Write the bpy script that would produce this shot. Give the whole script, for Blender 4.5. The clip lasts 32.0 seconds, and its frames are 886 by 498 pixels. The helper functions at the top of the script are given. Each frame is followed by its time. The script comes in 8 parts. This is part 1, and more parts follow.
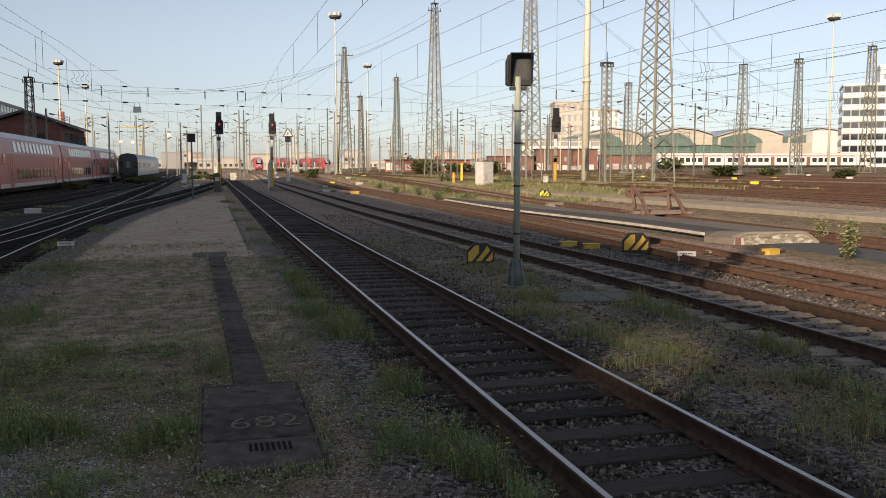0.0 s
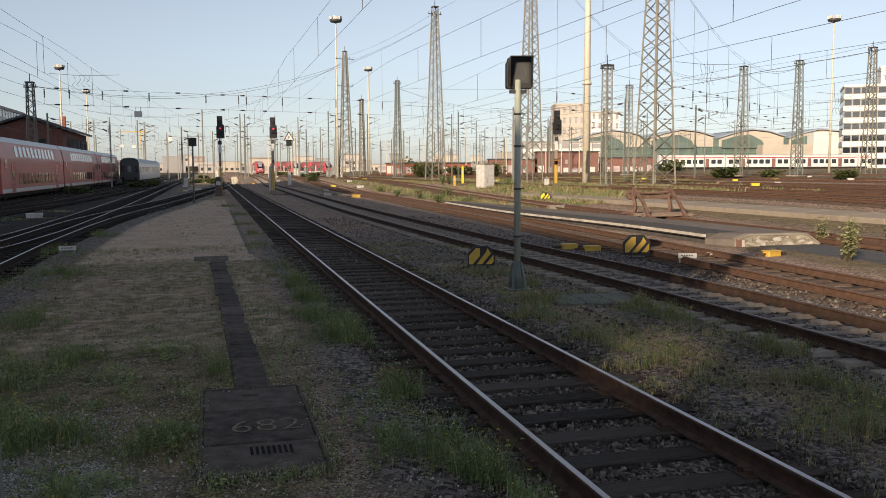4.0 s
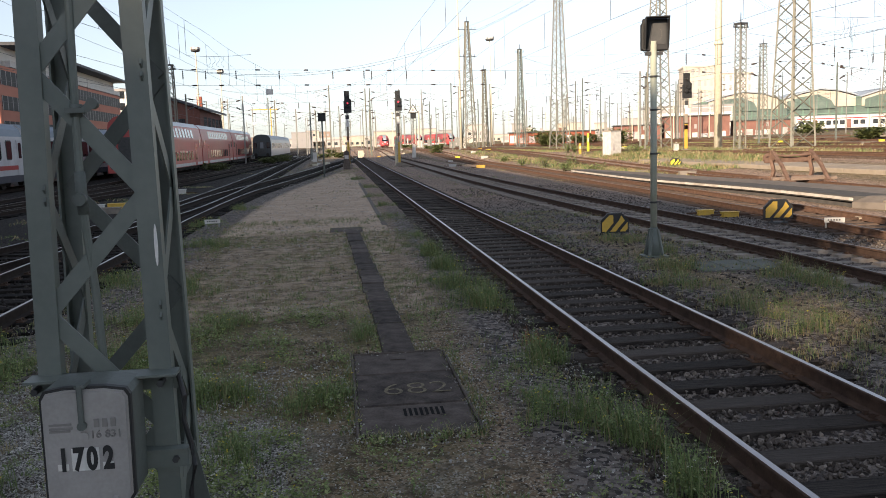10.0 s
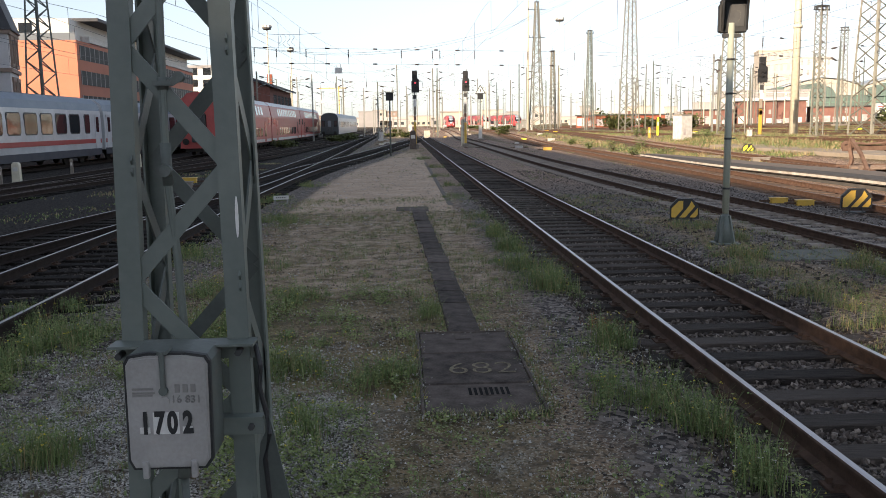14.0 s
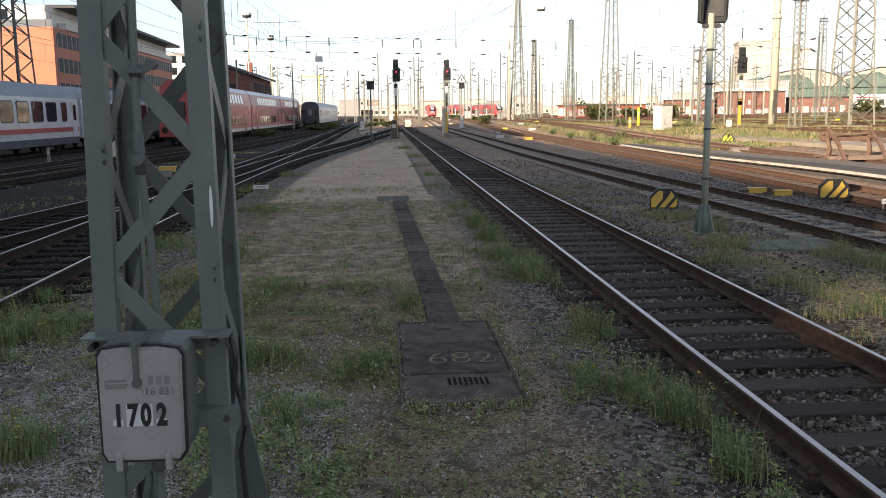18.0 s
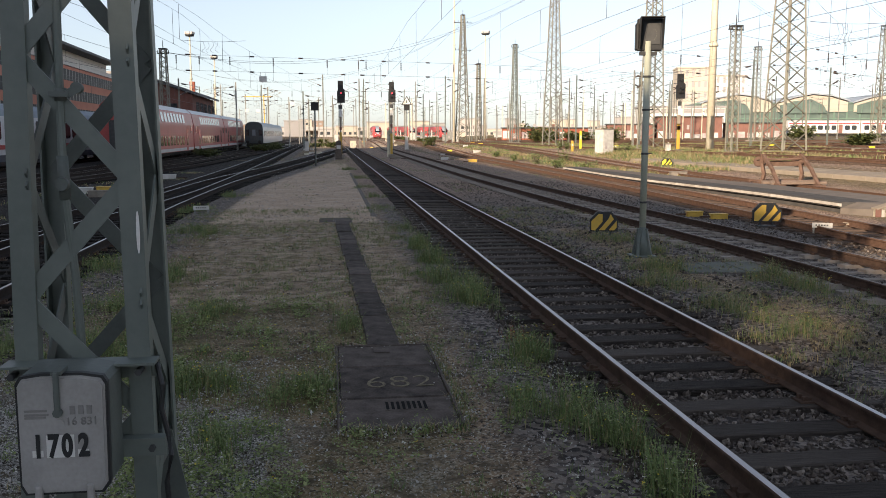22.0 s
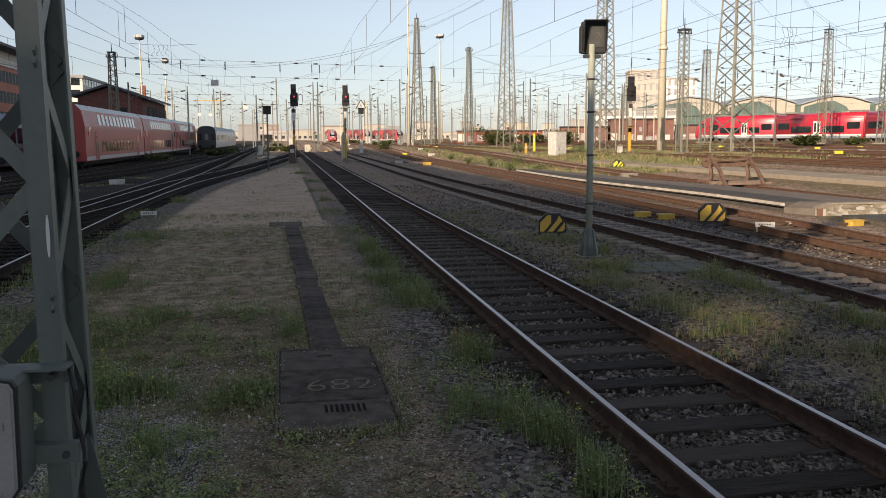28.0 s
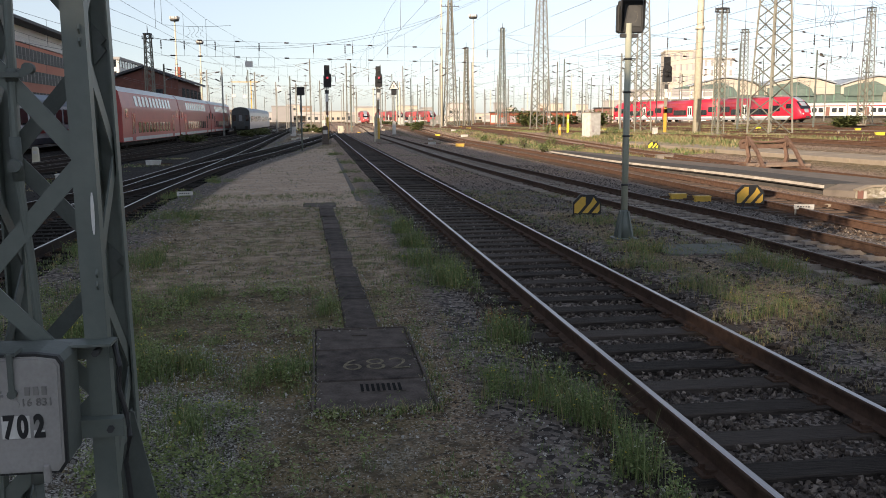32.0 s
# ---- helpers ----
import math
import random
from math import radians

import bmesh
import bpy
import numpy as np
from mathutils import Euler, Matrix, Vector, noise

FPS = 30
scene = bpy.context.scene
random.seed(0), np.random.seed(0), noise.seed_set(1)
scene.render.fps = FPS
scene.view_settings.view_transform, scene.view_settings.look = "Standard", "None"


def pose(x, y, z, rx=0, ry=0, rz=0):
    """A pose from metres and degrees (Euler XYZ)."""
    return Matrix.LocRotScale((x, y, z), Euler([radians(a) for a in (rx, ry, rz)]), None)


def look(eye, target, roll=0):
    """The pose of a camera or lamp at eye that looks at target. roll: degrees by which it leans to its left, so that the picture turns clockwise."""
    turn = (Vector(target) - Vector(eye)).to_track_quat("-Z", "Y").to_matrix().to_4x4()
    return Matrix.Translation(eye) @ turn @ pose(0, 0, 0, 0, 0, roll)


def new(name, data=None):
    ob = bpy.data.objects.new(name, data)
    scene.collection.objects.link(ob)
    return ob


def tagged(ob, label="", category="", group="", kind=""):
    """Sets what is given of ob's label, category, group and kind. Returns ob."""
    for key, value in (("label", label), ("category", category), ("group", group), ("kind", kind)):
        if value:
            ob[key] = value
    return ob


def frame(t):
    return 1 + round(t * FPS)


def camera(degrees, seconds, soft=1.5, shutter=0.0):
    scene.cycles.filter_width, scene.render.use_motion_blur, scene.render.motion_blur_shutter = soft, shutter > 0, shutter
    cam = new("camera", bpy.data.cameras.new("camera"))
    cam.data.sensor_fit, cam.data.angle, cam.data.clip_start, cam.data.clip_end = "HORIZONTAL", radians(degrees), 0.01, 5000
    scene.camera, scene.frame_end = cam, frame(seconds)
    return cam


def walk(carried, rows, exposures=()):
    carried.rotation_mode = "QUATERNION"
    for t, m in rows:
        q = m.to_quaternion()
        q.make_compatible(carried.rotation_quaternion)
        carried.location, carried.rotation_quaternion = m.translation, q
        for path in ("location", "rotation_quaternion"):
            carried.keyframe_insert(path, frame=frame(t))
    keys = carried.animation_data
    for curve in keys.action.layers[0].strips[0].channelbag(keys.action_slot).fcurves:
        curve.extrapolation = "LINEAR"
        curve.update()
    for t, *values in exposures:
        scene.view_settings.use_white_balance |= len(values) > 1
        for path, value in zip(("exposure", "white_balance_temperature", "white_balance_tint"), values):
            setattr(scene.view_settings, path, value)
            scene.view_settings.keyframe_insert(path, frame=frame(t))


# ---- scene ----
cam = camera(53.5, 32.0, soft=0.9)
PATH = [
    (0, (-0.151, 0.049, 2.291), (0.359, 1.974, 2.103), 0.0),
    (0.5, (-0.155, 0.034, 2.293), (0.35, 1.961, 2.108), -0.1),
    (1, (-0.152, 0.044, 2.295), (0.345, 1.973, 2.108), -0.2),
    (1.5, (-0.144, 0.039, 2.299), (0.36, 1.966, 2.116), -0.3),
    (2, (-0.147, 0.029, 2.297), (0.361, 1.955, 2.114), -0.2),
    (2.5, (-0.142, 0.047, 2.296), (0.37, 1.972, 2.113), -0.3),
    (3, (-0.148, 0.041, 2.295), (0.355, 1.968, 2.116), -0.5),
    (3.5, (-0.146, 0.028, 2.295), (0.358, 1.955, 2.113), -0.3),
    (5.5, (-0.143, 0.02, 2.299), (0.369, 1.945, 2.12), -0.3),
    (6, (-0.153, 0.032, 2.292), (0.34, 1.961, 2.107), -0.5),
    (6.5, (-0.157, 0.022, 2.288), (0.309, 1.958, 2.103), -0.9),
    (7, (-0.163, 0.028, 2.288), (0.253, 1.974, 2.088), -1.2),
    (7.5, (-0.164, -0.011, 2.291), (0.203, 1.945, 2.088), -1.2),
    (8, (-0.166, -0.034, 2.283), (0.156, 1.928, 2.069), -1.4),
    (8.5, (-0.168, -0.055, 2.281), (0.108, 1.913, 2.052), -1.7),
    (9, (-0.211, -0.042, 2.277), (0.055, 1.926, 2.046), -1.8),
    (9.5, (-0.288, 0.006, 2.271), (-0.016, 1.971, 2.019), -1.4),
    (10, (-0.351, 0.017, 2.262), (-0.121, 1.989, 2.019), -1.8),
    (10.5, (-0.354, 0.002, 2.264), (-0.171, 1.978, 2.01), -1.0),
    (11, (-0.317, -0.016, 2.272), (-0.198, 1.963, 2.008), -0.4),
    (11.5, (-0.314, -0.029, 2.271), (-0.299, 1.953, 2.007), -1.0),
    (12, (-0.383, -0.015, 2.268), (-0.341, 1.968, 2.009), -1.0),
    (12.5, (-0.421, 0.005, 2.262), (-0.375, 1.987, 1.998), -1.0),
    (13, (-0.404, -0.004, 2.257), (-0.337, 1.977, 1.99), -0.9),
    (13.5, (-0.399, 0.013, 2.252), (-0.306, 1.99, 1.966), -1.0),
    (14, (-0.402, 0.023, 2.251), (-0.316, 2.001, 1.969), -0.8),
    (14.5, (-0.398, 0.03, 2.254), (-0.315, 2.008, 1.969), -0.2),
    (16.5, (-0.393, 0.047, 2.255), (-0.302, 2.024, 1.966), -0.7),
    (17, (-0.394, 0.046, 2.256), (-0.317, 2.024, 1.969), -0.5),
    (17.5, (-0.384, 0.047, 2.254), (-0.249, 2.018, 1.945), -0.3),
    (18, (-0.384, 0.047, 2.25), (-0.256, 2.019, 1.944), -0.6),
    (18.5, (-0.383, 0.05, 2.253), (-0.25, 2.023, 1.95), -0.1),
    (19, (-0.378, 0.042, 2.254), (-0.242, 2.015, 1.952), -0.4),
    (19.5, (-0.381, 0.048, 2.254), (-0.244, 2.02, 1.954), -0.3),
    (20, (-0.379, 0.048, 2.257), (-0.245, 2.022, 1.965), -0.3),
    (20.5, (-0.379, 0.046, 2.256), (-0.22, 2.018, 1.964), -0.4),
    (21, (-0.379, 0.045, 2.257), (-0.221, 2.019, 1.975), 0.0),
    (21.5, (-0.36, 0.046, 2.265), (-0.137, 2.014, 1.991), 0.2),
    (22, (-0.327, 0.029, 2.273), (-0.074, 1.996, 2.014), 0.0),
    (22.5, (-0.269, -0.008, 2.27), (-0.009, 1.958, 2.013), 0.3),
    (23, (-0.221, -0.025, 2.274), (0.045, 1.94, 2.016), -0.2),
    (23.5, (-0.192, -0.049, 2.28), (0.094, 1.915, 2.03), 0.2),
    (24, (-0.181, -0.065, 2.283), (0.105, 1.9, 2.043), -0.1),
    (24.5, (-0.196, -0.036, 2.27), (0.082, 1.933, 2.06), -0.3),
    (25, (-0.183, -0.032, 2.272), (0.122, 1.934, 2.063), -0.3),
    (25.5, (-0.171, -0.037, 2.271), (0.172, 1.921, 2.055), -0.3),
    (27.5, (-0.169, -0.007, 2.259), (0.185, 1.947, 2.02), -0.4),
    (28, (-0.166, -0.018, 2.263), (0.183, 1.935, 2.011), -0.3),
    (28.5, (-0.17, -0.006, 2.26), (0.165, 1.948, 1.997), -0.2),
    (29, (-0.175, -0.009, 2.26), (0.152, 1.945, 1.986), -0.3),
    (29.5, (-0.178, -0.016, 2.257), (0.141, 1.94, 1.986), -0.5),
    (30, (-0.179, -0.011, 2.256), (0.142, 1.944, 1.984), -0.4),
    (30.5, (-0.177, -0.006, 2.255), (0.135, 1.95, 1.979), -0.4),
    (31, (-0.184, -0.003, 2.258), (0.126, 1.952, 1.971), -0.1),
    (31.5, (-0.197, 0.01, 2.249), (0.09, 1.968, 1.956), -0.2),
    (32, (-0.197, -0.001, 2.251), (0.079, 1.958, 1.958), -0.3),
]
EXPOSURES = [(0, 0.25), (6, 0.25), (8, 0.46), (9, 0.68), (10, 0.88), (11, 1.0), (12, 1.07), (13, 0.97), (14, 0.97), (19, 1.04), (21, 1.0), (22, 0.72), (23, 0.50), (24, 0.44), (25, 0.30), (28, 0.35), (30, 0.53), (32, 0.67)]
walk(cam, [(t, look(eye, target, roll)) for t, eye, target, roll in PATH], [(t, e, 6400, 11) for t, e in EXPOSURES])

# ---- light ----
SUN_AZ, SUN_EL = 42.0, 20.0          # light travels towards (sin, cos) of SUN_AZ, from behind on the left
world = bpy.data.worlds.new("sky")
scene.world = world
world.use_nodes = True
wn = world.node_tree.nodes
sky = wn.new("ShaderNodeTexSky")
sky.sky_type = "NISHITA"
sky.sun_disc = False
sky.sun_elevation = radians(SUN_EL)
sky.sun_rotation = radians(SUN_AZ + 180)
sky.air_density, sky.dust_density, sky.ozone_density = 1.0, 0.6, 2.2
pale = wn.new("ShaderNodeHueSaturation")      # summer haze: a paler sky
pale.inputs["Saturation"].default_value = 0.46
world.node_tree.links.new(sky.outputs[0], pale.inputs["Color"])
dusk = wn.new("ShaderNodeMix")                # faint lavender of the evening haze
dusk.data_type, dusk.blend_type = "RGBA", "MULTIPLY"
dusk.inputs["Factor"].default_value = 1.0
dusk.inputs["B"].default_value = (0.968, 0.992, 1.035, 1)
world.node_tree.links.new(pale.outputs[0], dusk.inputs["A"])
world.node_tree.links.new(dusk.outputs["Result"], wn["Background"].inputs[0])
wn["Background"].inputs[1].default_value = 0.102
sun_data = bpy.data.lights.new("sun", "SUN")
sun_data.energy, sun_data.angle, sun_data.color = 5.0, radians(0.6), (1.0, 0.80, 0.58)
sun = new("sun", sun_data)
ax, ay = math.sin(radians(SUN_AZ)), math.cos(radians(SUN_AZ))
sun.matrix_world = look((-60, -60, 60), (-60 + ax, -60 + ay, 60 - math.tan(radians(SUN_EL))))


# ---- materials ----
def nodes_of(name):
    m = bpy.data.materials.new(name)
    m.use_nodes = True
    t = m.node_tree
    return m, t, t.nodes, t.nodes["Principled BSDF"]


def surf(name, c1, c2=None, rough=0.7, scale=6.0, bump=0.15, metal=0.0, fine=60.0, rnd=0.0, stretch=None, coat=0.0):
    """A surface that varies at two scales between two colours, with fine relief."""
    c2 = c2 or tuple(v * 0.75 for v in c1)
    m, t, n, b = nodes_of(name)
    tc = n.new("ShaderNodeTexCoord")
    mp = n.new("ShaderNodeMapping")
    if stretch:
        mp.inputs["Scale"].default_value = stretch
    t.links.new(tc.outputs["Object"], mp.inputs[0])
    n1, n2 = n.new("ShaderNodeTexNoise"), n.new("ShaderNodeTexNoise")
    n1.inputs["Scale"].default_value, n1.inputs["Detail"].default_value = scale, 5
    n2.inputs["Scale"].default_value, n2.inputs["Detail"].default_value = fine, 3
    for q in (n1, n2):
        t.links.new(mp.outputs[0], q.inputs["Vector"])
    add = n.new("ShaderNodeMath")
    add.operation = "MULTIPLY_ADD"
    add.inputs[1].default_value = 0.45
    t.links.new(n2.outputs[0], add.inputs[0])
    t.links.new(n1.outputs[0], add.inputs[2])
    last = add
    if rnd:
        oi = n.new("ShaderNodeObjectInfo")
        ra = n.new("ShaderNodeMath")
        ra.operation = "MULTIPLY_ADD"
        ra.inputs[1].default_value = rnd
        t.links.new(oi.outputs["Random"], ra.inputs[0])
        t.links.new(add.outputs[0], ra.inputs[2])
        last = ra
    ramp = n.new("ShaderNodeMapRange")
    ramp.inputs[1].default_value, ramp.inputs[2].default_value = 0.48 + rnd * 0.3, 0.98 + rnd * 0.7
    t.links.new(last.outputs[0], ramp.inputs[0])
    mix = n.new("ShaderNodeMix")
    mix.data_type = "RGBA"
    mix.inputs["A"].default_value, mix.inputs["B"].default_value = (*c1, 1), (*c2, 1)
    t.links.new(ramp.outputs[0], mix.inputs["Factor"])
    t.links.new(mix.outputs["Result"], b.inputs["Base Color"])
    b.inputs["Roughness"].default_value, b.inputs["Metallic"].default_value = rough, metal
    b.inputs["Coat Weight"].default_value = coat
    if bump:
        bp = n.new("ShaderNodeBump")
        bp.inputs["Strength"].default_value, bp.inputs["Distance"].default_value = bump, 0.02
        t.links.new(add.outputs[0], bp.inputs["Height"])
        t.links.new(bp.outputs[0], b.inputs["Normal"])
    return m


def glow(name, c, s):
    m, t, n, b = nodes_of(name)
    b.inputs["Base Color"].default_value = (*c, 1)
    b.inputs["Emission Color"].default_value, b.inputs["Emission Strength"].default_value = (*c, 1), s
    return m


def glassy(name, c, rough=0.06):
    m, t, n, b = nodes_of(name)
    b.inputs["Base Color"].default_value = (*c, 1)
    b.inputs["Roughness"].default_value, b.inputs["Specular IOR Level"].default_value = rough, 0.9
    nz = n.new("ShaderNodeTexNoise")
    nz.inputs["Scale"].default_value = 1.2
    bp = n.new("ShaderNodeBump")
    bp.inputs["Strength"].default_value, bp.inputs["Distance"].default_value = 0.25, 0.03
    tc = n.new("ShaderNodeTexCoord")
    t.links.new(tc.outputs["Object"], nz.inputs["Vector"])
    t.links.new(nz.outputs[0], bp.inputs["Height"])
    t.links.new(bp.outputs[0], b.inputs["Normal"])
    return m


def ground_material():
    """Soil with gravel, sand, track ballast and moss, blended by the plan's attributes."""
    m, t, n, b = nodes_of("ground")
    geo = n.new("ShaderNodeNewGeometry")

    def noise_of(scale, detail=4):
        q = n.new("ShaderNodeTexNoise")
        q.inputs["Scale"].default_value, q.inputs["Detail"].default_value = scale, detail
        t.links.new(geo.outputs["Position"], q.inputs["Vector"])
        return q.outputs[0]

    def pick(a, c, f, lo=0.4, hi=0.62):
        r = n.new("ShaderNodeMapRange")
        r.inputs[1].default_value, r.inputs[2].default_value = lo, hi
        t.links.new(f, r.inputs[0])
        x = n.new("ShaderNodeMix")
        x.data_type = "RGBA"
        for v, k in ((a, "A"), (c, "B")):
            if isinstance(v, tuple):
                x.inputs[k].default_value = (*v, 1)
            else:
                t.links.new(v, x.inputs[k])
        t.links.new(r.outputs[0], x.inputs["Factor"])
        return x.outputs["Result"]

    def zone(name, spread=0.35, scale=1.6):
        at = n.new("ShaderNodeAttribute")
        at.attribute_name = name
        q = n.new("ShaderNodeMath")
        q.operation = "MULTIPLY_ADD"
        q.inputs[1].default_value = spread
        t.links.new(noise_of(scale, 6), q.inputs[0])
        s = n.new("ShaderNodeMath")
        s.operation = "ADD"
        s.inputs[1].default_value = -spread * 0.5
        t.links.new(at.outputs["Fac"], q.inputs[2])
        t.links.new(q.outputs[0], s.inputs[0])
        return s.outputs[0]

    vor = n.new("ShaderNodeTexVoronoi")
    vor.inputs["Scale"].default_value = 22
    t.links.new(geo.outputs["Position"], vor.inputs["Vector"])
    vor2 = n.new("ShaderNodeTexVoronoi")
    vor2.inputs["Scale"].default_value = 75
    t.links.new(geo.outputs["Position"], vor2.inputs["Vector"])
    sep = n.new("ShaderNodeSeparateColor")
    t.links.new(vor.outputs["Color"], sep.inputs[0])
    sep2 = n.new("ShaderNodeSeparateColor")
    t.links.new(vor2.outputs["Color"], sep2.inputs[0])
    soil = pick((0.155, 0.104, 0.064), (0.39, 0.275, 0.175), noise_of(1.3, 12), 0.30, 0.70)
    soil = pick((0.046, 0.035, 0.026), soil, noise_of(24, 10), 0.38, 0.54)
    grit = pick(soil, (0.52, 0.45, 0.35), sep2.outputs[0], 0.74, 0.95)
    moss = pick(grit, pick((0.10, 0.094, 0.034), (0.20, 0.16, 0.068), noise_of(9)), zone("grass", 0.7, 2.5), 0.45, 0.95)
    pale = pick(moss, pick((0.070, 0.061, 0.050), (0.66, 0.62, 0.56), sep2.outputs[1], 0.3, 1.0), zone("pebble", 0.6, 1.4), 0.36, 0.66)
    pale = pick((0.105, 0.082, 0.050), pale, noise_of(5, 12), 0.34, 0.50)
    sand = pick(pale, pick(pick((0.50, 0.365, 0.258), (0.64, 0.49, 0.36), noise_of(1.1)), pick((0.29, 0.212, 0.15), (0.70, 0.56, 0.42), sep2.outputs[2], 0.3, 1.0), noise_of(6, 8), 0.35, 0.75), zone("sand", 0.75, 3.4), 0.36, 0.66)
    dark = pick((0.052, 0.044, 0.040), (0.29, 0.246, 0.212), sep.outputs[0], 0.2, 0.95)
    rusty = pick((0.145, 0.100, 0.074), (0.53, 0.385, 0.29), sep.outputs[1], 0.2, 0.95)
    stone = pick(dark, rusty, zone("rust", 0.5, 0.8), 0.3, 0.8)
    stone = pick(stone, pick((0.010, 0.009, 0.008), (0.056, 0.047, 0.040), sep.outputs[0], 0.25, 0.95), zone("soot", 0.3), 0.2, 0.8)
    out = pick(sand, stone, zone("ballast", 0.9, 2.2), 0.3, 0.75)
    t.links.new(out, b.inputs["Base Color"])
    b.inputs["Roughness"].default_value = 0.95
    b.inputs["Specular IOR Level"].default_value = 0.2
    bp = n.new("ShaderNodeBump")
    bp.inputs["Strength"].default_value, bp.inputs["Distance"].default_value = 0.8, 0.03
    t.links.new(vor.outputs["Distance"], bp.inputs["Height"])
    bp2 = n.new("ShaderNodeBump")
    bp2.inputs["Strength"].default_value, bp2.inputs["Distance"].default_value = 0.8, 0.014
    t.links.new(vor2.outputs["Distance"], bp2.inputs["Height"])
    t.links.new(bp.outputs[0], bp2.inputs["Normal"])
    t.links.new(bp2.outputs[0], b.inputs["Normal"])
    return m


def island_mat(name, cols, rough=0.9):
    """For scattered pieces in one mesh: each piece takes its own colour."""
    m, t, n, b = nodes_of(name)
    geo = n.new("ShaderNodeNewGeometry")
    ramp = n.new("ShaderNodeValToRGB")
    e = ramp.color_ramp.elements
    e[0].color, e[1].color = (*cols[0], 1), (*cols[-1], 1)
    for i, c in enumerate(cols[1:-1]):
        e.new((i + 1) / (len(cols) - 1)).color = (*c, 1)
    t.links.new(geo.outputs["Random Per Island"], ramp.inputs[0])
    t.links.new(ramp.outputs[0], b.inputs["Base Color"])
    b.inputs["Roughness"].default_value = rough
    b.inputs["Specular IOR Level"].default_value = 0.25
    return m


